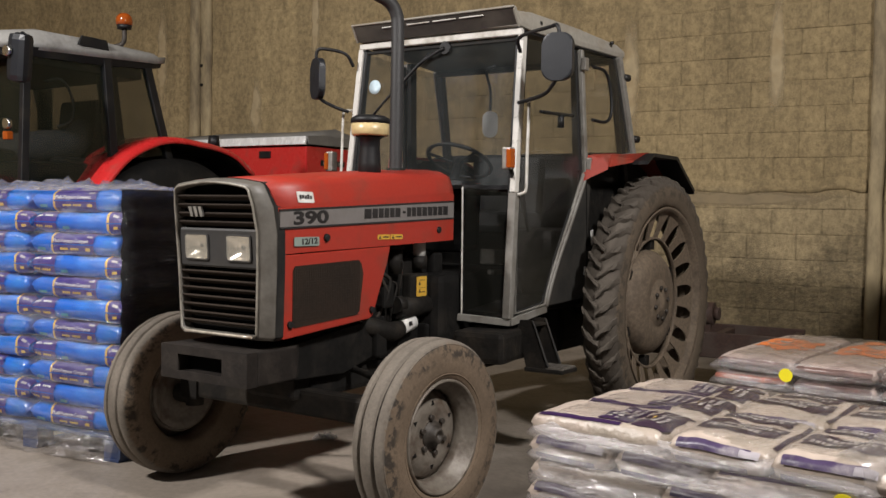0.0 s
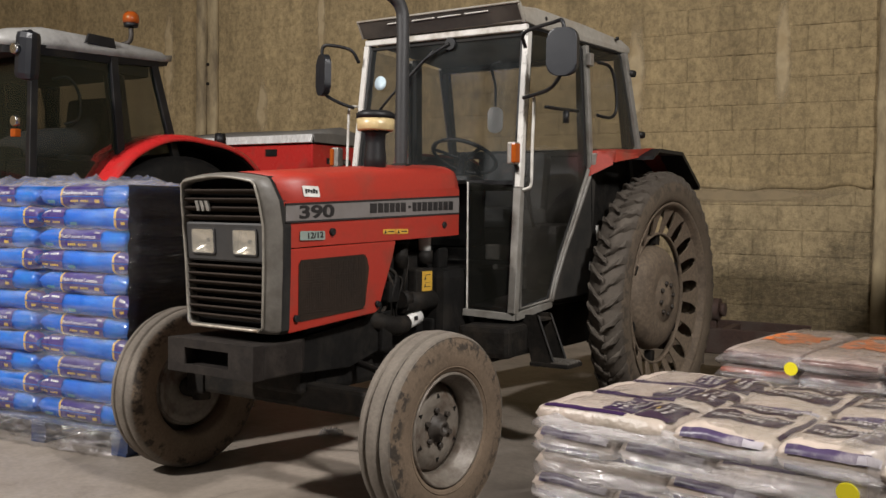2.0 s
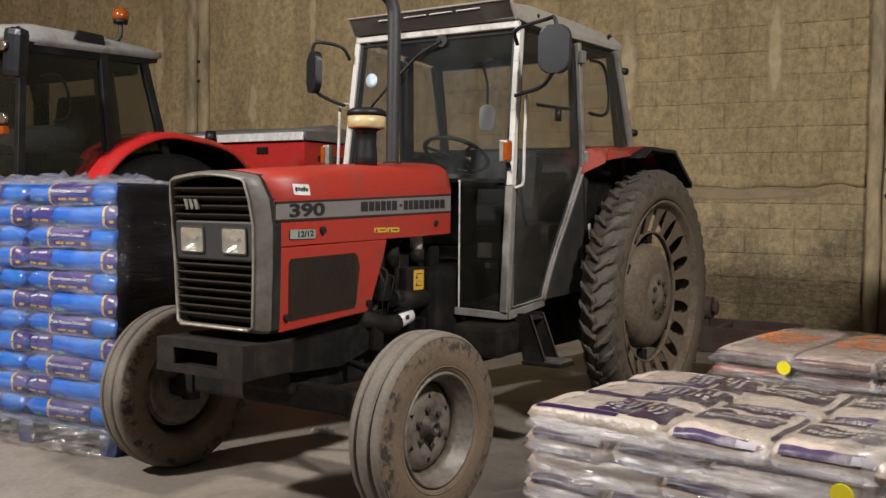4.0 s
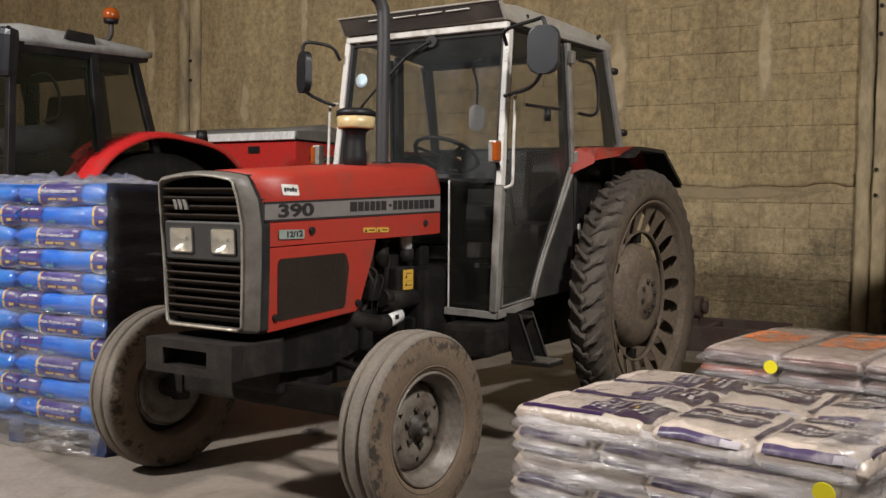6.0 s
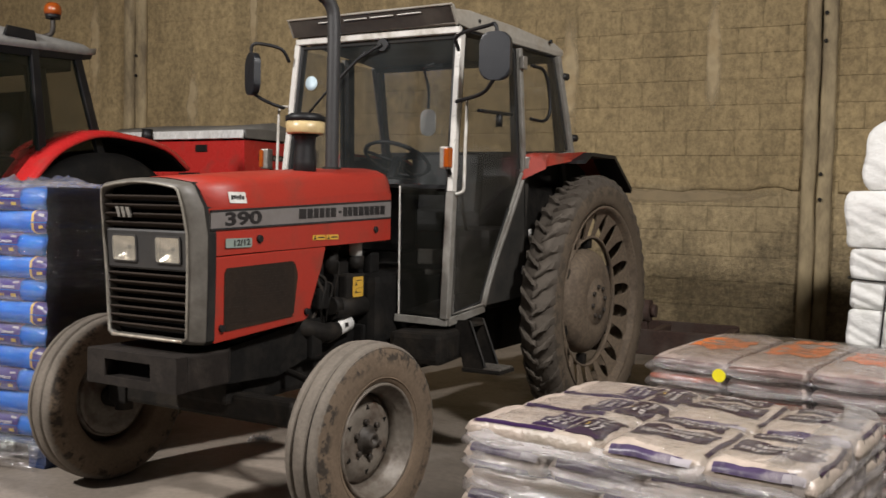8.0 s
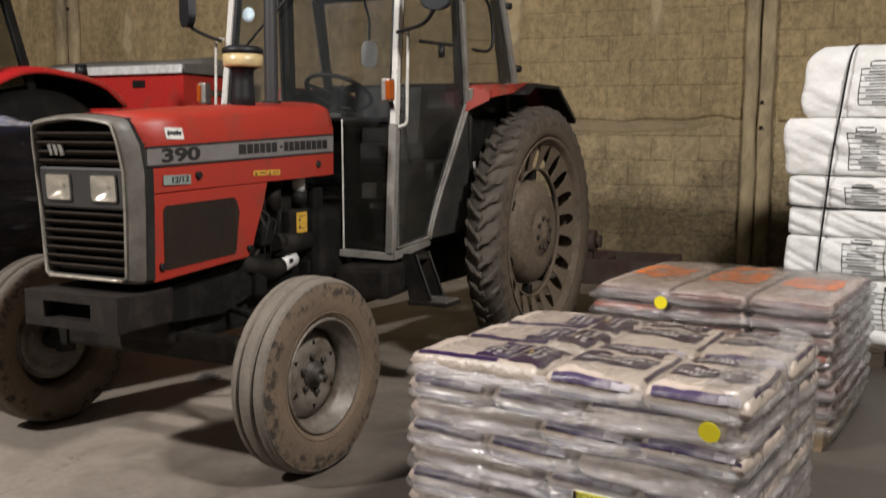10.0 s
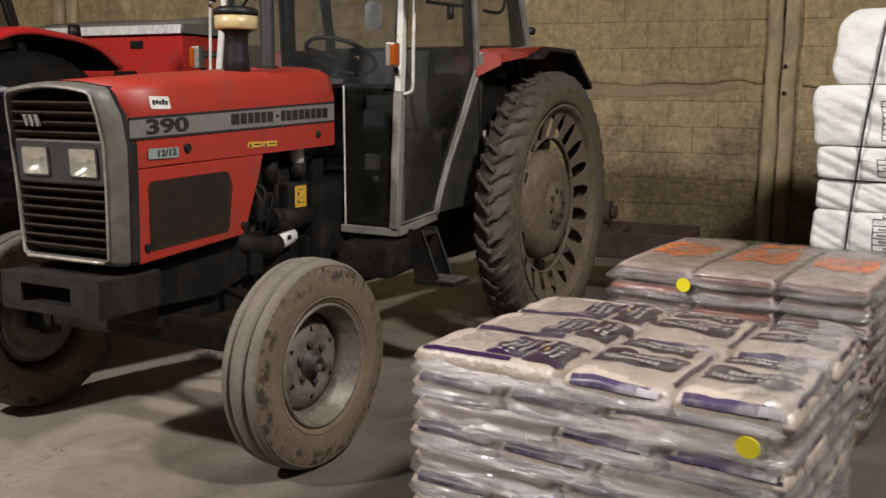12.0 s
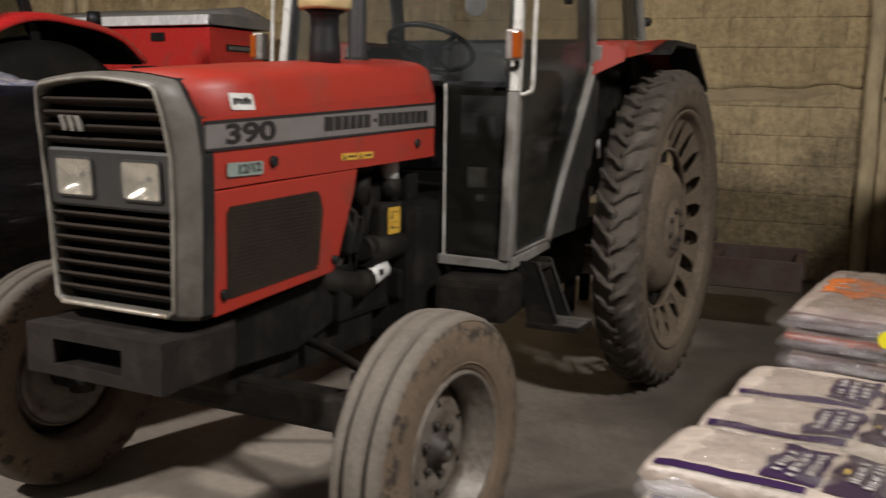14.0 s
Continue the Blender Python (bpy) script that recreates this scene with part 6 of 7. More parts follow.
M["film_fold"] = film("gathered_stretch_film", (0.50, 0.46, 0.45), 0.14, 0.48, scale=(3.5, 3.5, 1.0), rough=0.14, bump=0.5, turn=25)
# grit sacks: beige with purple prints
GRIT = pose(2.185, -0.085, 0, 0, 0, -6)
pallet("wooden pallet under the wrapped grit sacks", GRIT, "wood_dark", 1.12, 0.92)
S_WIDE = [Sack(0.50, 0.315, 0.094, k + 1) for k in range(3)]
S_LONG = [Sack(0.325, 0.475, 0.094, k + 11) for k in range(4)]


def grit_prints(s, wide):
    out = [s.body("grit_sack", "bag_beige")]
    if wide:
        out += [s.print("print_panel", 0.0, 0.44, -0.74, 0.60, "print_purple", n=12, ragged=0.08), s.print("print_panel", 0.50, 0.95, -0.78, 0.70, "print_brown", n=12, ragged=0.10),
                s.print("print_band", -0.86, 0.4, -0.93, -0.80, "print_purple")]
        words = random.Random(int(s.seed) + 40)
        for u0, a, b in ((0.07, -0.52, 0.34), (0.19, -0.60, 0.42), (0.31, -0.40, 0.40), (0.64, -0.42, 0.36), (0.76, -0.50, 0.44)):
            v = a
            while v < b:
                wd = words.uniform(0.05, 0.13)
                out.append(s.print("letter_bar", u0 + words.uniform(-0.008, 0.008), u0 + 0.062, v, v + wd, "print_pale", 0.006, n=5))
                v += wd + (0.03 if words.random() > 0.25 else 0.09)
        out.append(s.print("letter_bar", 0.56, 0.59, -0.14, 0.04, "print_yellow", 0.006, n=6))
    else:
        out += [s.print("print_panel", -0.78, 0.74, -0.34, 0.26, "print_brown", n=14, ragged=0.10), s.print("print_panel", -0.70, 0.66, 0.42, 0.78, "print_brown", n=12, ragged=0.10),
                s.print("print_band", -0.80, 0.62, -0.9985, -0.90, "print_lilac"), s.print("print_band", -0.80, 0.62, -0.9985, -0.93, "print_lilac", up=False),
                s.print("print_label", 0.42, 0.80, -0.9975, -0.93, "print_grey", 0.004), s.print("print_edge", 0.88, 0.955, -0.7, 0.75, "print_brown")]
        letters = random.Random(int(s.seed))
        for row, (a, b, v, h) in enumerate(((-0.62, 0.30, -0.24, 0.13), (-0.40, 0.62, -0.04, 0.13), (-0.20, 0.34, 0.14, 0.06), (-0.55, 0.40, 0.49, 0.08), (-0.40, 0.55, 0.62, 0.08))):
            u = a
            while u < b:
                wd = letters.uniform(0.05, 0.10)
                out.append(s.print("letter_bar", u, u + wd, v + letters.uniform(-0.015, 0.015), v + h, "print_pale", 0.006, n=5))
                u += wd + (0.025 if letters.random() > 0.2 else 0.09)
    return out


wide_sets = [grit_prints(s, True) for s in S_WIDE]
long_sets = [grit_prints(s, False) for s in S_LONG]
rnd = random.Random(21)
GRIT_LABEL = "beige plastic sack of grit with purple print"
pitch = 0.0795
for j in range(7):
    z = 0.137 + pitch * j - (0.006 if j else 0)
    flip = 180 if j % 2 else 0
    for r in range(3):
        y = -0.315 + 0.315 * r
        jx, jy, ja = rnd.uniform(-0.016, 0.016), rnd.uniform(-0.006, 0.006), rnd.uniform(-2, 2)
        p = GRIT @ pose(0, 0, z, 0, 0, flip) @ pose(-0.315 + jx, y + jy, 0, rnd.uniform(-1.6, 1.6), rnd.uniform(-1.2, 1.2), ja) @ (Matrix() if not flip else pose(0, 0, 0, 0, 0, 180))
        lay("grit_sack", wide_sets[(r + j) % 3], GRIT_LABEL, "sack", p, "grit sacks on the pallet")
    for c in range(2):
        for r in range(2):
            jx, jy, ja = rnd.uniform(-0.008, 0.008), rnd.uniform(-0.014, 0.014), rnd.uniform(-2, 2)
            p = GRIT @ pose(0, 0, z, 0, 0, flip) @ pose(0.095 + 0.316 * c + jx, -0.238 + 0.476 * r + jy, 0, rnd.uniform(-1.2, 1.2), rnd.uniform(-1.8, 1.8), ja) @ (Matrix() if not flip else pose(0, 0, 0, 0, 0, 180))
            lay("grit_sack", long_sets[(c * 2 + r + j) % 4], GRIT_LABEL, "sack", p, "grit sacks on the pallet")
grit_film = wrap("stretch_film", "clear crinkled stretch film round the grit sacks", GRIT, 1.135, 0.985, 0.03, 0.672, "film", pitch, top=0.716, bulge=0.015, seed=3.0)
film_end(grit_film, 0.568, 1.0, 0.05, 0.712, 2.0)


def paper(m, w, h, mat, name, label, category, parent=None):
    """A flat sticker that faces local -y."""
    bm = B()
    prism(bm, rounded(w, h, 0.004, 2), -0.0012, 0.0012, "y")
    ob = part(name, bm, mat, parent)
    ob.matrix_basis = m
    if not parent:
        tagged(ob, label, category)
    return ob


def dot(m, r, parent=None):
    bm = B()
    lathe(bm, [(-0.001, 0.0), (-0.001, r), (0.001, r), (0.001, 0.0)], 28, "y", smooth=False)
    ob = part("sticker", bm, "dot")
    ob.matrix_basis = m
    return tagged(ob, "round bright yellow sticker on the film", "sticker")


def goods_label(m):
    """The white and yellow goods label on the film."""
    lab = paper(m @ pose(0, 0, 0.012) @ Matrix.Diagonal((1, 1, 0.80, 1)), 0.212, 0.118, "label_white", "goods_label", "white and yellow goods label stuck on the film", "label")
    def bit(x, z, w, h, mat, name="letter_bar"):
        bm = B()
        box(bm, (x, -0.0018, z), (w, 0.0008, h))
        return part(name, bm, mat, lab)
    bit(0, 0.043, 0.196, 0.026, "label_yellow", "yellow_band")
    bit(-0.099, 0.035, 0.010, 0.040, "decal_black")
    bit(-0.099, 0.050, 0.010, 0.012, "print_pink")
    lettering("label_words", "SC166", 0.021, "decal_black", lab, pose(-0.066, -0.0024, 0.043, 90, 0, 0), depth=0.0003)
    lettering("label_words", "ECO", 0.014, "decal_black", lab, pose(0.045, -0.0024, 0.037, 90, 0, 0), depth=0.0003)
    bit(-0.015, 0.046, 0.045, 0.004, "decal_black")
    bit(-0.06, 0.018, 0.05, 0.003, "decal_black")
    bit(-0.06, 0.008, 0.06, 0.003, "decal_black")
    bit(-0.055, -0.004, 0.07, 0.004, "badge")
    bit(0.002, 0.002, 0.026, 0.022, "decal_black")
    bit(0.033, -0.004, 0.020, 0.028, "print_brown")
    for k in range(4):
        bit(0.072, 0.012 - 0.011 * k, 0.042, 0.003, "decal_black")
    for k in range(16):
        bit(0.005 + 0.006 * k, -0.036, 0.0028 if k % 3 else 0.004, 0.022, "decal_black")
    bit(-0.012, -0.040, 0.010, 0.010, "decal_black")


goods_label(GRIT @ pose(0.205, -0.517, 0.280, 2, 0, 0) @ Matrix.Scale(1.25, 4))
dot(GRIT @ pose(0.475, -0.508, 0.597, 12, 0, 0), 0.031)
band = thing("printed_band", "faded violet printed band reading potting grit", "label", GRIT @ pose(0.36, -0.480, 0.507, 4, 1.5, 0))
bm = B()
box(bm, (0, 0, 0), (0.40, 0.002, 0.030))
part("band", bm, "print_lilac", band)
bm = B()
box(bm, (0.155, -0.002, 0), (0.065, 0.002, 0.034))
part("barcode_patch", bm, "print_grey", band)
lettering("film_words", "Potting Grit", 0.022, "print_white", band, pose(0.055, -0.003, 0, 90, 0, 0), depth=0.0004)

# orange-printed sacks
ORANGE = pose(2.262, 1.865, 0, 0, 0, -5)
pallet("light wooden pallet under the orange sacks", ORANGE, "wood", 1.13, 1.16)
s_or = [Sack(0.385, 1.15, 0.088, 31 + k) for k in range(4)]
or_sets = []
for k, s in enumerate(s_or):
    out = [s.body("orange_sack", "bag_clear"), s.print("print_panel", -0.70, 0.68, -0.34 + 0.03 * k, 0.30 + 0.03 * k, "print_orange", n=18, ragged=0.22),
           s.print("print_band", -0.92, 0.92, -1.0, -0.975, "print_pink" if k == 1 else "sack_end", n=12), s.print("print_band", -0.92, 0.92, -1.0, -0.93, "sack_end", n=12, up=False),
           s.print("print_edge", 0.95 - 0.02 * (k % 2), 1.0, -0.9, 0.9, "sack_end", n=12), s.print("print_edge", 0.93, 1.0, -0.9, 0.9, "print_pink" if k % 2 else "sack_end", n=12, up=False)]
    if k % 2:
        out.append(s.print("print_panel", -0.6, 0.5, 0.58, 0.80, "print_orange", n=12, ragged=0.2))
    for q in range(2):
        out.append(s.print("letter_bar", -0.5, 0.42 - 0.2 * q, -0.10 + 0.16 * q, -0.06 + 0.16 * q, "bag_clear", 0.004, n=8, ragged=0.06))
    or_sets.append(out)
pitch_o = 0.0765
for j in range(7):
    z = 0.137 + pitch_o * j
    for c in range(3):
        p = ORANGE @ pose(-0.387 + 0.387 * c + rnd.uniform(-0.010, 0.010), rnd.uniform(-0.012, 0.012), z, 0, 0, rnd.uniform(-1.5, 1.5))
        lay("orange_sack", or_sets[(c + j) % 4], "cloudy plastic sack with orange print", "sack", p, "orange sacks on the pallet")
wrap("stretch_film", "clear stretch film round the orange sacks", ORANGE, 1.185, 1.205, 0.05, 0.672, "film_mid", pitch_o, top=0.698, bulge=0.015, seed=8.0, top_mat="film_haze")
dot(ORANGE @ pose(-0.205, -0.626, 0.622, 4, 0, 0), 0.032)

# compost sacks: blue with violet print
BLUE = pose(-1.708, 0.335, 0, 0, 0, 6.5)
pallet("blue painted pallet under the compost sacks", BLUE @ pose(-0.09, 0, 0), "wood_blue", 1.38, 1.0)
b_sets = []
for k in range(4):
    s = Sack(0.695, 0.49, 0.128, 51 + k, full=0.34)
    out = [s.body("compost_sack", "bag_blue")]
    spans = ((-0.42, 0.48),) if k % 2 == 0 else ((0.70, 0.985), (-0.985, -0.45))
    for a, b in spans:
        for up in (True, False):
            out.append(s.print("print_panel", a, b, -1.0, -0.78, "print_navy", 0.003, up, 14))
            if a > -0.9:
                out.append(s.print("print_rim", a - 0.045, a, -1.0, -0.80, "print_yellow", 0.003, up, 10))
    if k % 2 == 0:
        out.append(s.print("print_spot", 0.30, 0.40, -0.999, -0.985, "print_yellow", 0.005, False, 4))
        out.append(s.print("print_mark", 0.32, 0.44, -0.98, -0.95, "print_grey", 0.005, True, 4))
        out.append(s.print("print_mark", -0.78, -0.60, -0.997, -0.975, "print_teal", 0.004, False, 4))
        for q in range(9):
            if q != 4:
                out.append(s.print("letter_bar", -0.24 + 0.046 * q, -0.205 + 0.046 * q, -0.9985, -0.990, "print_yellow", 0.005, False, 3))
    else:
        out.append(s.print("print_spot", 0.80, 0.90, -0.999, -0.985, "print_yellow", 0.005, False, 4))
        out.append(s.print("print_mark", 0.78, 0.90, -0.985, -0.95, "print_grey", 0.005, True, 4))
        out.append(s.print("print_mark", -0.30, -0.14, -0.997, -0.975, "print_teal", 0.004, False, 4))
        for q in range(8):
            if q != 3:
                out.append(s.print("letter_bar", -0.92 + 0.05 * q, -0.885 + 0.05 * q, -0.9985, -0.990, "print_yellow", 0.005, False, 3))
                out.append(s.print("letter_bar", -0.92 + 0.05 * q, -0.885 + 0.05 * q, -0.985, -0.960, "print_white", 0.005, True, 3))
    b_sets.append(out)
pitch_b = 0.1185
for j in range(11):
    z = 0.137 + pitch_b * j
    for c in range(2):
        for r in range(2):
            dx = 0.012 if j % 2 else -0.014
            lean = -0.018 * (5 - j) / 5
            p = BLUE @ pose(-0.452 + 0.700 * c + dx + rnd.uniform(-0.006, 0.006) + 0.5 * lean, -0.25 + 0.50 * r + rnd.uniform(-0.008, 0.008), z, 0, 0, rnd.uniform(-1.0, 1.0) + (180 if r else 0))
            s = lay("compost_sack", b_sets[(j % 2) + 2 * ((c + j // 2) % 2)], "blue plastic compost sack with violet print", "sack", p, "compost sacks on the pallet")
            if r == 0 and j % 2 == 0:
                t = lettering("sack_words", "Multi-Purpose Compost", 0.027, "print_white", s, pose(0.0, -0.2535, 0.083, 82, 0, 0), depth=0.0004)
wrap("stretch_film", "clear glossy film round the compost sacks", BLUE @ pose(-0.104, 0, 0), 1.435, 1.03, 0.05, 1.435, "film_thin", pitch_b, bulge=0.016, seed=5.0)
# black film on the stack's flank
bm = B()
g = []
for i in range(26):
    row = []
    for j in range(60):
        y = -0.505 + 1.02 * i / 25
        z = 0.10 + 1.35 * j / 59
        row.append(bm.verts.new((0.632 + 0.010 * noise.noise(Vector((y * 4, z * 8, 2))) + 0.006 * math.cos(2 * math.pi * z / pitch_b) - (0.03 if i == 0 else 0), y, z)))
    g.append(row)
for i in range(25):
    for j in range(59):
        f = bm.faces.new((g[i][j], g[i + 1][j], g[i + 1][j + 1], g[i][j + 1]))
        f.smooth = True
bmesh.ops.solidify(bm, geom=list(bm.faces), thickness=0.004)
ob = tagged(part("black_film", bm, "film_black"), "glossy black film on the flank of the compost stack", "stretch film")
ob.matrix_basis = BLUE


def crumpled(label, m, w, d, h, seed, mat="film"):
    """Loose crumpled film lying on or against something."""
    bm = B()
    nx, ny = 46, 14
    g = [[bm.verts.new((w * (i / nx - 0.5), d * (j / ny - 0.5) + 0.02 * noise.noise(Vector((i * 0.4, j * 0.4, seed))),
                        max(0.0015, h * (0.5 + 0.9 * noise.noise(Vector((i * 0.33 + seed, j * 0.45, seed))) + 0.5 * noise.noise(Vector((i * 0.9, j * 0.9 + seed, seed)))) * (1 - (2 * j / ny - 1) ** 4) * (1 - (2 * i / nx - 1) ** 6)))) for j in range(ny + 1)] for i in range(nx + 1)]
    for i in range(nx):
        for j in range(ny):
            f = bm.faces.new((g[i][j], g[i + 1][j], g[i + 1][j + 1], g[i][j + 1]))
            f.smooth = True
    ob = tagged(part("loose_film", bm, mat), label, "plastic film")
    ob.matrix_basis = m
    return ob


crumpled("crumpled clear film over the top of the compost stack", BLUE @ pose(-0.08, -0.15, 1.437), 1.38, 0.7, 0.075, 4.0)
crumpled("torn crumpled film round the foot of the pallet", BLUE @ pose(-0.12, -0.535, 0.06, 75, 0, 0), 1.38, 0.17, 0.055, 9.0, "film_mid")
crumpled("small scrap of crumpled film on the floor", pose(-0.56, 0.98, 0.0, 0, 0, 20), 0.14, 0.09, 0.04, 2.0)

# white woven bales
BALES = pose(2.955, 3.60, 0, 0, 0, -7)
pallet("dark wooden pallet under the white bales", BALES, "wood_dark", 1.2, 1.0)


def bale(z0, z1, w, d, dx, seed, table, round_top=0.0):
    """A soft white bale with pressed edges, and its printed table."""
    h = z1 - z0
    def skin(p):
        """Push a point of the unit box out to the soft bale."""
        x, y, z = p
        k = 1 - 0.035 * (abs(2 * z - 1) ** 9) - round_top * max(0, 2 * z - 1) ** 3
        b = 1 + 0.018 * (1 - (2 * z - 1) ** 2)
        n1 = noise.noise(Vector((x * 2.3 + seed, y * 2.3, z * h * 5 + seed)))
        n2 = abs(noise.noise(Vector((x * 5 + z * 2, y * 5 + seed, z * h * 9 + x * 4)))) ** 0.7
        n3 = abs(noise.noise(Vector((x * 4 + z * 2 + seed, y * 4, z * h * 12 - x * 3)))) ** 0.6
        n2 += 0.12 * n3
        sq = 0.06 * (x * x * y * y) * 16 * 0.5
        return Vector((x * w * k * b * (1 - sq) + 0.022 * n1 + 0.012 * n2, y * d * k * b * (1 - sq) + 0.020 * n1 - 0.030 * n2 * (1 if y < 0 else -1), z0 + z * h + (0.012 * n1 if z > 0.6 else 0)))
    bm = B()
    r = bmesh.ops.create_cube(bm, size=1.0)
    bmesh.ops.subdivide_edges(bm, edges=list(bm.edges), cuts=41, use_grid_fill=True)
    for v in bm.verts:
        v.co = skin((v.co.x, v.co.y, v.co.z + 0.5))
    for f in bm.faces:
        f.smooth = True
    bmesh.ops.recalc_face_normals(bm, faces=bm.faces)
    me = bpy.data.meshes.new("bale")
    bm.to_mesh(me)
    bm.free()
    me.materials.append(M["bag_white"])
    ob = new("bale", me)
    ob.matrix_basis = BALES @ pose(dx, 0, 0, 0, 0, 0)
    tagged(ob, "white woven plastic bale with black printed table", "bale", "white bales on the pallet")
    def ink(x0, x1, t0, t1, mat="decal_black", name="printed_line"):
        bm = B()
        nx = max(1, int((x1 - x0) * 42))
        nz = max(1, int((t1 - t0) * 42))
        g = [[bm.verts.new(skin((x0 + (x1 - x0) * i / nx, -0.5, t0 + (t1 - t0) * j / nz)) + Vector((0, -0.004 if mat == "decal_black" else -0.003, 0))) for j in range(nz + 1)] for i in range(nx + 1)]
        for i in range(nx):
            for j in range(nz):
                bm.faces.new((g[i][j], g[i + 1][j], g[i + 1][j + 1], g[i][j + 1]))
        part(name, bm, mat, ob)
    if table:
        rows, t0, t1 = table
        a, b, c = -0.185, 0.02, 0.40
        ht = 0.0045 / h
        for k in range(rows + 1):
            t = t0 + (t1 - t0) * k / rows
            ink(a, c, t, t + ht)
        for xx in (a, b, c):
            ink(xx, xx + 0.004, t0, t1)
        for k in range(rows):
            t = t0 + (t1 - t0) * (k + 0.35) / rows
            tt = 0.35 * (t1 - t0) / rows
            wd = rnd.uniform(0.05, 0.16)
            ink(a + 0.10 - wd / 2, a + 0.10 + wd / 2, t, t + tt, "ink_grey", "letter_bar")
            wd = rnd.uniform(0.06, 0.20)
            ink(b + 0.05, b + 0.05 + wd, t, t + tt, "ink_grey", "letter_bar")
        if t1 < 0.93:
            ink(a + 0.04, a + 0.14, t1 + 0.03, t1 + 0.03 + ht * 1.5)
            ink(a + 0.04, a + 0.046, t1 + 0.03, t1 + 0.10)
            ink(a + 0.134, a + 0.14, t1 + 0.03, t1 + 0.10)
            ink(a + 0.05, a + 0.13, t1 + 0.10, t1 + 0.10 + ht * 1.5)
            for q in range(3):
                ink(0.02 + 0.055 * q, 0.058 + 0.055 * q, t1 + 0.035, t1 + 0.035 + 0.03 / h)
    return ob


M["ink_grey"] = material("grey_black_print", (0.2, 0.2, 0.2), 0.6, vary=0.3, bump=0)
bale(0.137, 0.545, 1.16, 0.92, 0.0, 1.0, (7, 0.25, 0.80))
bale(0.548, 0.800, 1.17, 0.94, 0.0, 2.0, (5, 0.10, 0.86))
bale(0.802, 0.985, 1.17, 0.94, 0.02, 3.0, None)
bale(0.987, 1.185, 1.16, 0.92, 0.0, 4.0, (3, 0.12, 0.66))
bale(1.188, 1.545, 1.24, 0.97, 0.01, 5.0, (7, 0.10, 0.74))
bale(1.55, 1.99, 1.10, 0.90, 0.035, 6.0, (6, 0.16, 0.66), round_top=0.14)
bm = B()
tube(bm, [(-0.20, -0.20, 1.985), (-0.215, -0.42, 1.985), (-0.235, -0.495, 1.86), (-0.27, -0.515, 1.55), (-0.30, -0.525, 1.30), (-0.33, -0.505, 0.98), (-0.35, -0.512, 0.70), (-0.37, -0.505, 0.30), (-0.37, -0.49, 0.12)], 0.0070, 6, 4)
s1 = tagged(part("strap", bm, "black_rubber"), "black strap tied down over the white bales", "strap")
s1.matrix_basis = BALES
bm = B()
tube(bm, [(-0.59, -0.30, 1.0), (-0.555, -0.46, 0.99), (-0.30, -0.482, 0.983), (0.2, -0.48, 0.985), (0.6, -0.46, 0.985)], 0.0065, 6, 4)
s2 = tagged(part("strap", bm, "black_rubber"), "black strap round the white bales", "strap")
s2.matrix_basis = BALES


# ---- machines behind ----
newer = thing("tractor", "newer red tractor with dark tinted cab and amber beacon", "tractor", pose(-4.1, 0, 0))
X = 0.80                                  # half width of its cab

bm = B()
secs = []
for y, w, zb, zt in ((0.60, 0.62, 2.50, 2.56), (0.72, 0.74, 2.49, 2.625), (0.95, 0.80, 2.50, 2.665), (1.5, 0.83, 2.52, 2.66), (2.0, 0.82, 2.545, 2.645), (2.12, 0.78, 2.565, 2.615)):
    secs.append([(-w, y, zb), (w, y, zb), (w + 0.01, y, zb + 0.05), (w - 0.03, y, zt - 0.02), (w - 0.10, y, zt), (-w + 0.10, y, zt), (-w + 0.03, y, zt - 0.02), (-w - 0.01, y, zb + 0.05)])
hull_loft(bm, secs)
nroof = part("roof", bm, "roof_grey", newer, "light grey cab roof")
bm = B()
hull_loft(bm, [[(-w, y, zb), (w, y, zb), (w + 0.02, y, zt), (-w - 0.02, y, zt)] for y, w, zb, zt in ((0.66, 0.66, 2.44, 2.515), (0.80, 0.775, 2.445, 2.515), (1.5, 0.80, 2.465, 2.535), (1.98, 0.785, 2.50, 2.56), (2.09, 0.76, 2.525, 2.575))], smooth=False)
part("roof_rim", bm, "black_plastic", nroof, "black rim under the roof")
bm = B()
prism(bm, [(1.24, 2.585), (1.52, 2.575), (1.50, 2.655), (1.27, 2.66)], X + 0.02, X + 0.038, "x", 0.004)
part("roof_vent", bm, "black_plastic", nroof)
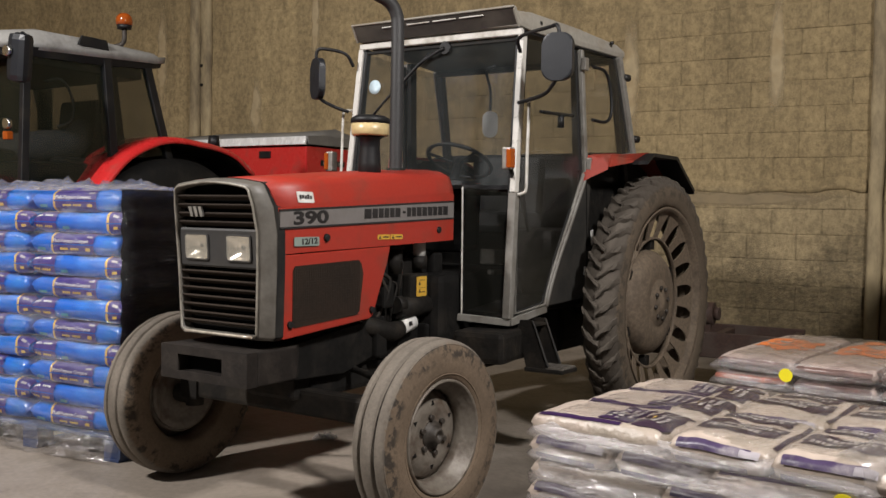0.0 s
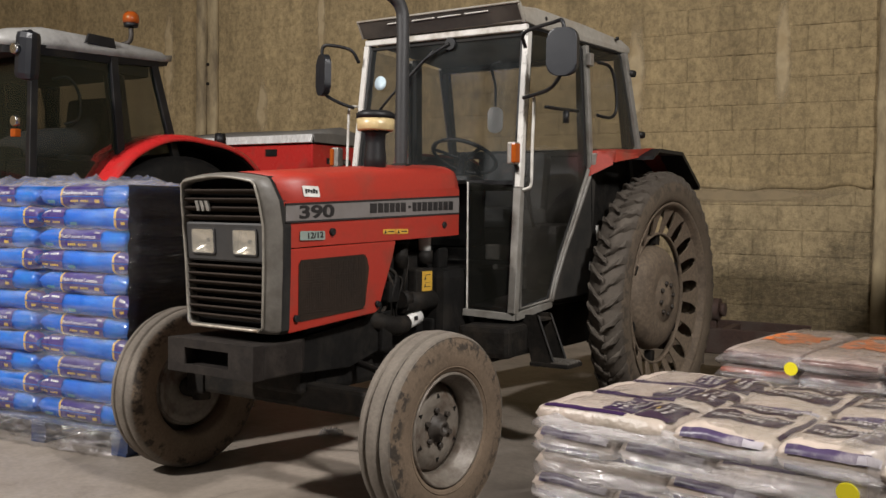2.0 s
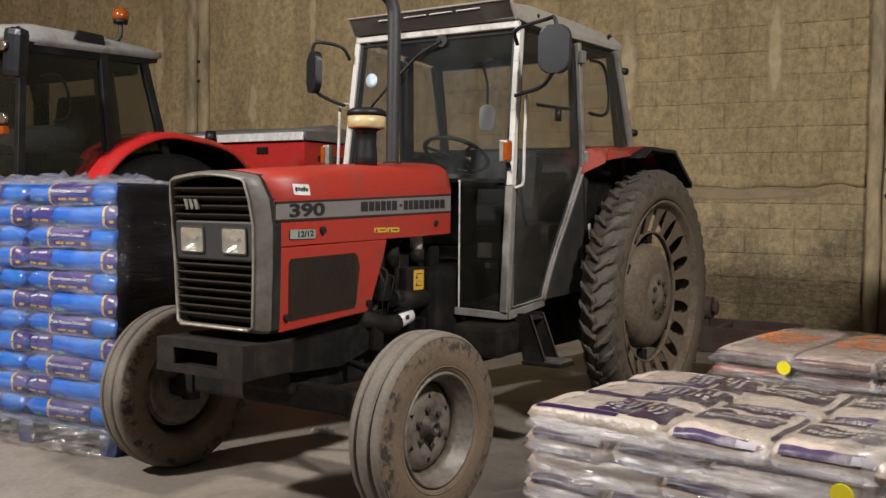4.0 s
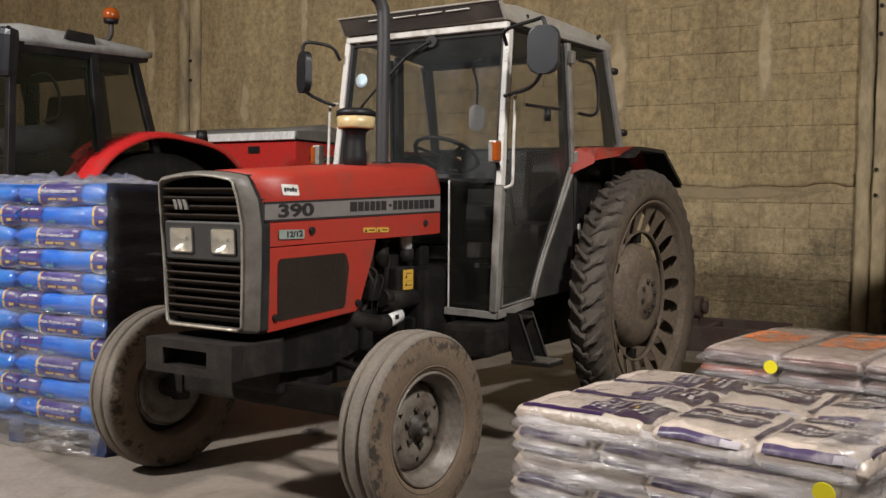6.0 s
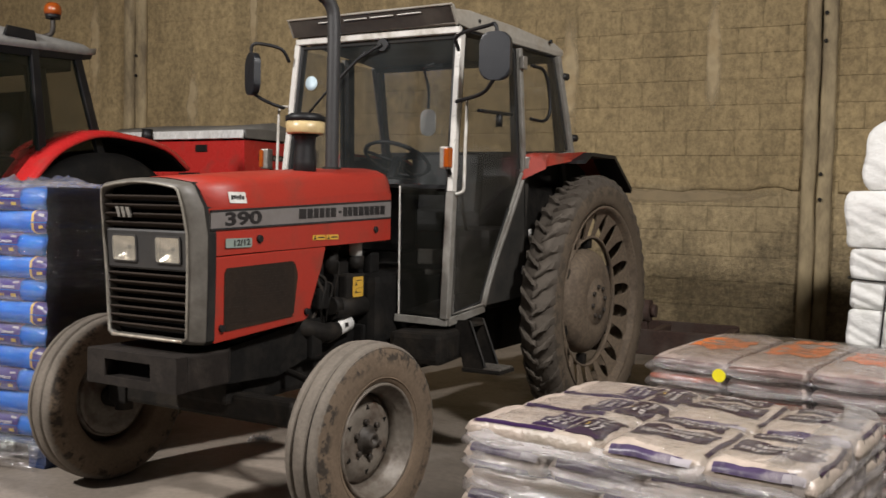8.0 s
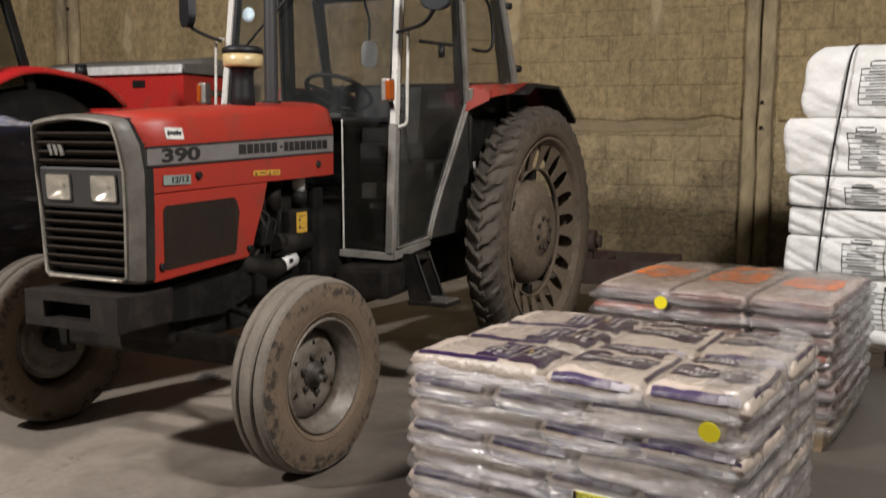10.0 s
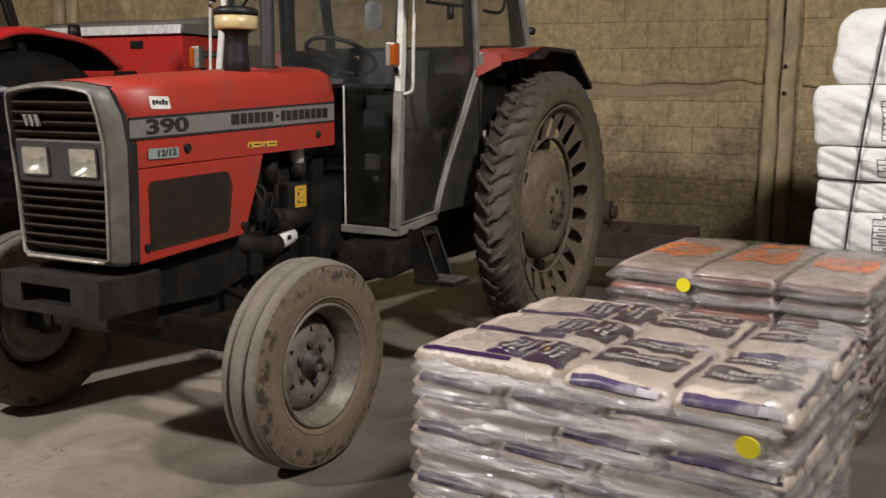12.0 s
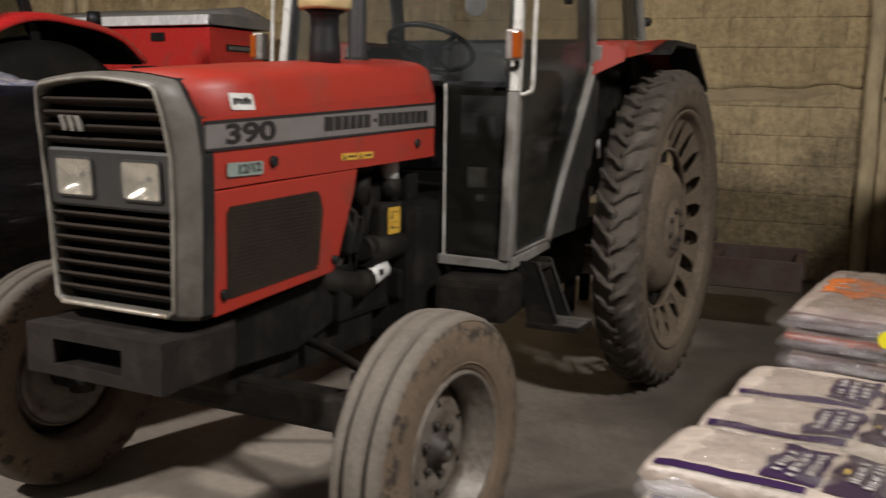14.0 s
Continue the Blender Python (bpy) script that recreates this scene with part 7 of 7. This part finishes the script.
for sg in (-1, 1):
    for a, b, w in (((0.80, 0.80, 1.35), (0.78, 0.84, 2.52), 0.06), ((0.80, 1.60, 1.60), (0.79, 1.52, 2.53), 0.07), ((0.80, 2.15, 1.75), (0.76, 1.93, 2.56), 0.07)):
        bm = B()
        beam(bm, mx(a, sg), mx(b, sg), 0.05, w)
        part("cab_post", bm, "black_plastic", newer)
    bm = B()
    plate(bm, [mx(p, sg) for p in ((0.80, 0.83, 1.36), (0.80, 1.58, 1.62), (0.785, 1.50, 2.52), (0.775, 0.87, 2.50))], 0.006)
    part("door_glass", bm, "glass_dark", newer)
    bm = B()
    plate(bm, [mx(p, sg) for p in ((0.80, 1.63, 1.72), (0.80, 2.12, 1.80), (0.765, 1.92, 2.54), (0.785, 1.55, 2.52))], 0.006)
    part("side_glass", bm, "glass_dark", newer)
    # mudguard arc and its dark inside
    bm = B()
    pr = [(1.30, 1.42), (1.377, 1.56), (1.586, 1.77), (1.863, 1.905), (2.10, 1.945), (2.344, 1.93), (2.60, 1.90), (2.82, 1.83), (3.02, 1.69)]
    pr = [(q.x, q.y) for q in smooth_path([(a, b, 0) for a, b in pr], 4)]
    cx, cz = 2.2, 0.95
    sec = [(0.50, 1.0), (0.70, 1.004), (0.86, 1.003), (0.93, 0.998), (0.965, 0.985), (0.982, 0.962), (0.984, 0.945), (0.970, 0.940), (0.955, 0.962), (0.90, 0.978), (0.50, 0.980)]
    hull_loft(bm, [[(sg * x, cx + (a - cx) * k, cz + (b - cz) * k) for x, k in sec] for a, b in pr])
    mg = part("mudguard", bm, "red_clean", newer, "glossy red mudguard")
    # black liner and wall added to keep the arch dark inside
    bm = B()
    inn3 = [(cx + (a - cx) * 0.952, cz + (b - cz) * 0.952) for a, b in pr]
    inn4 = [(cx + (a - cx) * 0.935, cz + (b - cz) * 0.935) for a, b in pr]
    hull_loft(bm, [[(sg * 0.50, a, b), (sg * 0.95, a, b), (sg * 0.95, c, d), (sg * 0.50, c, d)] for (a, b), (c, d) in zip(inn3, inn4)], smooth=False)
    part("arch_liner", bm, "void", mg)
    bm = B()
    prism(bm, [(1.30, 0.9)] + inn4 + [(3.02, 0.9)], sg * 0.51, sg * 0.53, "x")
    part("arch_shade_wall", bm, "void", mg)
    bm = B()
    lathe(bm, [(sg * 0.55, 0.48), (sg * 0.53, 0.60), (sg * 0.55, 0.82), (sg * 0.60, 0.885), (sg * 0.86, 0.885), (sg * 0.91, 0.82), (sg * 0.93, 0.60), (sg * 0.90, 0.48)], 56, "x", (0, 2.2, 0.885))
    ty = part("rear_tyre", bm, "black_rubber", newer)
    bm = B()
    lathe(bm, [(sg * 0.72, 0.0), (sg * 0.74, 0.2), (sg * 0.70, 0.3), (sg * 0.84, 0.47), (sg * 0.88, 0.50), (sg * 0.66, 0.49), (sg * 0.66, 0.0)], 40, "x", (0, 2.2, 0.885), closed=False)
    part("rear_rim", bm, "grey_panel", ty)
    bm = B()
    lathe(bm, [(sg * 0.62, 0.30), (sg * 0.60, 0.55), (sg * 0.64, 0.62), (sg * 0.92, 0.62), (sg * 0.96, 0.55), (sg * 0.94, 0.30)], 48, "x", (0, -0.45, 0.62))
    part("front_tyre", bm, "tyre", newer)
# dark mirror and lamps at the cab's front corner
bm = B()
box(bm, (0.925, 0.70, 2.40), (0.155, 0.12, 0.35), rot=(6, 8, 20), bevel=0.05)
nm = part("door_mirror", bm, "mirror_back", newer, "black door mirror")
bm = B()
tube(bm, [(0.80, 0.84, 2.52), (0.90, 0.74, 2.58), (0.93, 0.70, 2.55)], 0.014, 8, 3)
part("mirror_arm", bm, "black_plastic", nm)
for z, mat in ((2.44, "chrome"), (1.93, "chrome")):
    bm = B()
    rod(bm, (0.90, 0.63, z), (0.90, 0.60, z), 0.042, 0.036, 18)
    part("work_lamp", bm, mat, newer)
bm = B()
box(bm, (0.90, 0.62, 1.845), (0.06, 0.05, 0.06), bevel=0.01)
part("indicator", bm, "amber", newer, "amber indicator")
# beacon
bm = B()
tube(bm, [(0.72, 1.66, 2.64), (0.75, 1.70, 2.66), (0.775, 1.71, 2.70), (0.775, 1.71, 2.79)], 0.020, 10, 4)
part("beacon_stalk", bm, "hub", newer)
bm = B()
rod(bm, (0.775, 1.71, 2.785), (0.775, 1.71, 2.815), 0.055, 0.06, 20)
be = part("beacon_base", bm, "black_plastic", newer)
bm = B()
lathe(bm, [(2.815, 0.0), (2.815, 0.062), (2.845, 0.068), (2.88, 0.062), (2.905, 0.04), (2.912, 0.0)], 28, "z", (0.775, 1.71, 0))
part("beacon_dome", bm, "amber", be, "amber beacon dome")
# windscreen, rear pane, bonnet, inside
bm = B()
plate(bm, [(-0.78, 0.80, 1.4), (0.78, 0.80, 1.4), (0.76, 0.84, 2.5), (-0.76, 0.84, 2.5)], 0.006)
part("windscreen", bm, "glass_dark", newer)
bm = B()
plate(bm, [(-0.78, 2.14, 1.75), (0.78, 2.14, 1.75), (0.74, 1.93, 2.54), (-0.74, 1.93, 2.54)], 0.006)
part("rear_window", bm, "glass_dark", newer)
bm = B()
secs = []
for y, w, zb, zt in ((-1.1, 0.30, 0.9, 1.30), (-0.9, 0.36, 0.85, 1.40), (0.0, 0.42, 0.85, 1.52), (0.78, 0.46, 0.85, 1.60)):
    secs.append([(-w, y, zb), (w, y, zb), (w, y, zt - 0.12), (w - 0.1, y, zt), (-w + 0.1, y, zt), (-w, y, zt - 0.12)])
hull_loft(bm, secs)
part("bonnet", bm, "red_clean", newer)
bm = B()
box(bm, (0, 0.9, 0.8), (0.6, 3.0, 0.5), bevel=0.04)
part("chassis", bm, "void", newer)
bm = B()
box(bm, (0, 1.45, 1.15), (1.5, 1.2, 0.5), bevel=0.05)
# large block added to darken the lower half of the cab
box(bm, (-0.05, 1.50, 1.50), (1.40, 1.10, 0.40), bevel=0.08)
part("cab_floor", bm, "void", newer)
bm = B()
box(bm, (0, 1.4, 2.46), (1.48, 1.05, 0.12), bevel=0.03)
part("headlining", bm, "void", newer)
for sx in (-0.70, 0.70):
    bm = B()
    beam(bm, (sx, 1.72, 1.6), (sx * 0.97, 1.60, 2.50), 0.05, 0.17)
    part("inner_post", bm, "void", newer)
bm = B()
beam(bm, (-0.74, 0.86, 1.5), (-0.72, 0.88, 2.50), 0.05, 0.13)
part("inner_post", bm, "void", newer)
# black panels added on the far side to paint the cab's inner shade
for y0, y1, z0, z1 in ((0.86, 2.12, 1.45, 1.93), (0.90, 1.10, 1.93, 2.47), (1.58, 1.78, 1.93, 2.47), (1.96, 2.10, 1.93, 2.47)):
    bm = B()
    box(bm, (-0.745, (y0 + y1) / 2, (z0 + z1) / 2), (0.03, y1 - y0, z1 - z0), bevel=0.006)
    part("cab_shade_panel", bm, "void", newer)
bm = B()
tube(bm, [(-0.15, 1.10, 1.74), (0.02, 1.22, 1.80), (0.2, 1.35, 1.82), (0.3, 1.55, 1.86), (0.2, 1.75, 2.0)], lambda t: 0.09 + 0.05 * math.sin(3 * t), 12, 5)
part("seat_cover", bm, "seat", newer)
bm = B()
box(bm, (0.05, 1.62, 1.62), (0.55, 0.45, 0.18), bevel=0.06)
box(bm, (0.05, 1.84, 1.95), (0.52, 0.14, 0.62), rot=(-6, 0, 0), bevel=0.06)
part("seat", bm, "seat", newer)
bm = B()
box(bm, (0.45, 1.55, 1.62), (0.16, 0.5, 0.25), bevel=0.04)
part("arm_console", bm, "black_plastic", newer)
bm = B()
box(bm, (0.0, 1.0, 1.62), (0.5, 0.25, 0.35), bevel=0.06)
part("dashboard", bm, "black_plastic", newer)
bm = B()
tube(bm, [(0.62, 1.10, 2.30), (0.68, 1.20, 2.32), (0.70, 1.28, 2.20), (0.70, 1.28, 2.02), (0.66, 1.18, 1.96)], 0.012, 8, 5)
part("grab_loop", bm, "black_plastic", newer)
bm = B()
rod(bm, (0.80, 2.66, 1.90), (0.80, 2.66, 2.00), 0.055, 0.045, 16)
part("filler_cap", bm, "black_plastic", newer)

# seed drill hopper by the wall
drill = thing("seed_drill", "red drill hopper with bright metal lid edge and grey cover", "seed drill", pose(-4.73, 4.3, 0))
bm = B()
box(bm, (0, 0.45, 1.73), (2.12, 0.86, 0.60), bevel=0.015)
hop = part("hopper", bm, "red_clean", drill, "red steel hopper")
bm = B()
prism(bm, [(0.02, 1.44), (0.88, 1.44), (0.62, 0.85), (0.28, 0.85)], -1.0, 1.0, "x", 0.01)
part("hopper_foot", bm, "red_clean", drill)
bm = B()
box(bm, (0, -0.012, 2.085), (2.16, 0.03, 0.090), rot=(-12, 0, 0), bevel=0.006)
part("lid_edge", bm, "galvanised", drill, "bright crinkled metal lid edge")
bm = B()
box(bm, (1.066, 0.03, 2.085), (0.03, 0.06, 0.10), bevel=0.006)
part("lid_corner", bm, "black_plastic", drill)
bm = B()
secs = []
for x in (-1.08, -0.6, 0.0, 0.6, 1.04, 1.10):
    k = 0.0 if x < 1.09 else 0.05
    secs.append([(x, 0.015, 2.05), (x, 0.0, 2.135), (x, 0.30 + 0.02 * math.sin(x * 5), 2.205 - k), (x, 0.52, 2.235 - 2 * k + 0.01 * math.sin(x * 7)), (x, 0.75, 2.20 - k), (x, 0.92, 2.13), (x, 0.91, 2.05)])
hull_loft(bm, secs, smooth=True)
part("cover", bm, "tarp", drill, "grey tarpaulin cover")
for xc, w, h, z in ((0.47, 0.16, 0.075, 1.945), (0.30, 0.30, 0.05, 1.66)):
    bm = B()
    box(bm, (xc, 0.012, z), (w, 0.02, h), bevel=0.006)
    part("hopper_patch", bm, "black_plastic", hop)
bm = B()
box(bm, (1.064, 0.45, 1.86), (0.012, 0.40, 0.06))
lb = part("name_plate", bm, "black_plastic", hop)
for q in range(7):
    bm = B()
    box(bm, (1.071, 0.30 + 0.05 * q, 1.86), (0.004, 0.034, 0.032))
    part("letter_bar", bm, "decal_grey", lb)
for sx in (-0.9, 0.9):
    bm = B()
    lathe(bm, [(sx - 0.08, 0.25), (sx - 0.10, 0.38), (sx - 0.06, 0.44), (sx + 0.06, 0.44), (sx + 0.10, 0.38), (sx + 0.08, 0.25)], 40, "x", (0, 0.45, 0.44))
    part("drill_wheel", bm, "tyre", drill)
bm = B()
box(bm, (0, 0.45, 0.66), (1.7, 0.5, 0.45), bevel=0.02)
part("drill_frame", bm, "void", drill)

# low rusty frame behind the tractor
rack = thing("linkage_frame", "low rusty red-brown steel frame on the floor", "farm implement", pose(0.77, 4.08, 0.045, 0, 0, 4))
for y in (-0.33, 0.30):
    bm = B()
    beam(bm, (-0.95, y, 0.345), (0.66, y, 0.345), 0.19, 0.05, (0, 0, 1), 0.006)
    part("side_beam", bm, "rust", rack)
for x in (-0.92, -0.4, 0.1, 0.63):
    bm = B()
    beam(bm, (x, -0.30, 0.375), (x, 0.27, 0.375), 0.09, 0.06, (0, 0, 1), 0.005)
    part("cross_bar", bm, "rust", rack)
bm = B()
box(bm, (-0.15, -0.02, 0.322), (1.5, 0.55, 0.012))
part("deck", bm, "rust", rack)
# legs coloured near-black to sink into the shade below the frame
for x in (-0.85, -0.25):
    for y in (-0.20, 0.22):
        bm = B()
        box(bm, (x, y, 0.135), (0.07, 0.07, 0.36), bevel=0.006)
        part("leg", bm, "void", rack)
bm = B()
rod(bm, (-0.08, -0.24, 0.575), (0.08, -0.24, 0.575), 0.085, seg=22)
rod(bm, (0.08, -0.24, 0.575), (0.12, -0.24, 0.575), 0.05, seg=18)
part("roller", bm, "rust", rack)
bm = B()
box(bm, (0.0, -0.24, 0.46), (0.12, 0.06, 0.15), bevel=0.006)
part("roller_bracket", bm, "rust", rack)


# ---- the wall's blocks ----
rnd = random.Random(11)
variants = []
for k in range(6):
    bm = B()
    w, h, d = 0.4498, 0.2398, 0.03
    nx = 10
    deep = (0.0085, 0.007, 0.006, 0.003, 0.002, 0.0012)[k]
    cols = [0.0, 0.022, 0.06, 0.15, 0.28, 0.42, 0.57, 0.71, 0.84, 0.93, 1.0]
    rows_z = [0.0, 0.05, 0.12, 0.5, 0.90, 0.955, 1.0]
    nz = len(rows_z) - 1
    sink = [1.0, 0.55, 0.10, 0.0, 0.08, 0.5, 1.0]
    jag = [[rnd.uniform(0.1, 1.35) for j in range(2)] for i in range(nx + 1)]
    def joint(i, j):
        if i in (0, nx):
            return 0.0035 * sink[j]
        return deep * sink[j] * jag[i][0 if j < 3 else 1]
    grid = [[bm.verts.new((-w / 2 + w * cols[i], -d + (rnd.uniform(-0.0008, 0.0008) if 0 < i < nx else 0.0) + joint(i, j), -h / 2 + h * rows_z[j] + (rnd.uniform(-0.006, 0.006) if 0 < j < nz and 0 < i < nx else 0.0))) for j in range(nz + 1)] for i in range(nx + 1)]
    for i in range(nx):
        for j in range(nz):
            bm.faces.new((grid[i][j], grid[i + 1][j], grid[i + 1][j + 1], grid[i][j + 1])).smooth = True
    rim_pts = [grid[i][0] for i in range(nx + 1)] + [grid[nx][j] for j in range(1, nz + 1)] + [grid[i][nz] for i in range(nx - 1, -1, -1)] + [grid[0][j] for j in range(nz - 1, 0, -1)]
    bk = [bm.verts.new((v.co.x, 0.012, v.co.z)) for v in rim_pts]
    for i in range(len(rim_pts)):
        bm.faces.new((rim_pts[i], bk[i], bk[(i + 1) % len(bk)], rim_pts[(i + 1) % len(bk)]))
    bmesh.ops.recalc_face_normals(bm, faces=bm.faces)
    me = bpy.data.meshes.new("block")
    bm.to_mesh(me)
    bm.free()
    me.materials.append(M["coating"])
    variants.append(me)
rest_v, rest_f = [], []
count = 0
for j in range(24):
    z = 0.12 + 0.24 * j
    for i in range(40):
        u = -11.6 + 0.45 * (i + (0.5 if j % 2 else 0.0))
        if u > 5.6:
            continue
        me = variants[rnd.randrange(3) + (0 if noise.noise(Vector((u * 0.55, j * 1.7, 9))) > 0.08 else 3)]
        dy = rnd.uniform(-0.0005, 0.0005)
        if -4.4 < u < 3.2 and j < 14 and count < 300:
            ob = new("block", me)
            ob.parent = wall_north
            ob.matrix_basis = pose(u, dy, z, 0, rnd.uniform(-0.1, 0.1), 0)
            count += 1
        else:
            n0 = len(rest_v)
            rest_v += [(v.co.x + u, v.co.y + dy, v.co.z + z) for v in me.vertices]
            rest_f += [tuple(n0 + q for q in p.vertices) for p in me.polygons]
me = bpy.data.meshes.new("far_blocks")
me.from_pydata(rest_v, [], rest_f)
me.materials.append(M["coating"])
ob = tagged(new("far_blocks", me), kind="stuff")
ob.parent = wall_north


def smear(u, z0, z1, w, seed, mat="smear"):
    """A pale run of coating, thin and uneven at its edges."""
    bm = B()
    n = 24
    rows = []
    for k in range(n + 1):
        z = z0 + (z1 - z0) * k / n
        e = w * (0.5 + 0.5 * math.sin(math.pi * min(1, 0.15 + k / n))) * (1 + 0.35 * noise.noise(Vector((z * 5, seed, 0))))
        c = u + 0.04 * noise.noise(Vector((z * 3, seed, 4)))
        rows.append([bm.verts.new((c - e / 2, -0.030, z)), bm.verts.new((c - e / 4, -0.036, z)), bm.verts.new((c + e / 4, -0.036, z)), bm.verts.new((c + e / 2, -0.030, z))])
    for a, b in zip(rows, rows[1:]):
        for i in range(3):
            f = bm.faces.new((a[i], a[i + 1], b[i + 1], b[i]))
            f.smooth = True
    part("pale_run", bm, mat, wall_north)


def lip(u0, u1, z, seed):
    """A thin uneven lip where two coats of the wall's coating meet."""
    bm = B()
    n = int((u1 - u0) / 0.04)
    rows = []
    for k in range(n + 1):
        u = u0 + (u1 - u0) * k / n
        dz = 0.06 * noise.noise(Vector((u * 2.2, seed, 0))) + 0.012 * noise.noise(Vector((u * 9, seed, 2)))
        t = 0.016 + 0.016 * noise.noise(Vector((u * 3, seed, 5)))
        rows.append([(u, -0.020, z + dz + 0.12), (u, -0.033 - 0.15 * t, z + dz + 0.07), (u, -0.034 - 0.7 * t, z + dz + 0.03), (u, -0.034 - t, z + dz + 0.0), (u, -0.033 - 0.6 * t, z + dz - 0.02), (u, -0.020, z + dz - 0.045)])
    hull_loft(bm, rows, smooth=True)
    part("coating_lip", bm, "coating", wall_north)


smear(-1.78, 1.9, 3.45, 0.24, 1.0)
smear(-6.65, 2.2, 3.05, 0.20, 2.0)
smear(-5.75, 2.9, 4.4, 0.12, 3.0)
smear(-0.35, 2.2, 3.6, 0.16, 4.0)
smear(-8.3, 2.4, 4.2, 0.22, 5.0)
lip(-1.9, 0.47, 1.625, 1.0)
lip(0.80, 2.2, 1.60, 2.0)


def lip_shade_band(u0, u1, z, h, seed):
    """The shade under the lip painted as a darker band, thin and uneven."""
    bm = B()
    n = int((u1 - u0) / 0.06)
    rows = []
    for k in range(n + 1):
        u = u0 + (u1 - u0) * k / n
        dz = 0.06 * noise.noise(Vector((u * 2.2, seed, 0)))
        e = h * (0.75 + 0.5 * noise.noise(Vector((u * 1.6, seed, 7))))
        rows.append([bm.verts.new((u, -0.0335, z + dz - 0.03)), bm.verts.new((u, -0.0345, z + dz - 0.03 - e / 2)), bm.verts.new((u, -0.0335, z + dz - 0.03 - e))])
    for a, b in zip(rows, rows[1:]):
        for i in range(2):
            bm.faces.new((a[i], a[i + 1], b[i + 1], b[i])).smooth = True
    part("lip_shade_band", bm, "lip_shade", wall_north)


lip_shade_band(-1.9, 0.46, 1.625, 0.15, 1.0)
lip_shade_band(0.80, 2.2, 1.60, 0.13, 2.0)
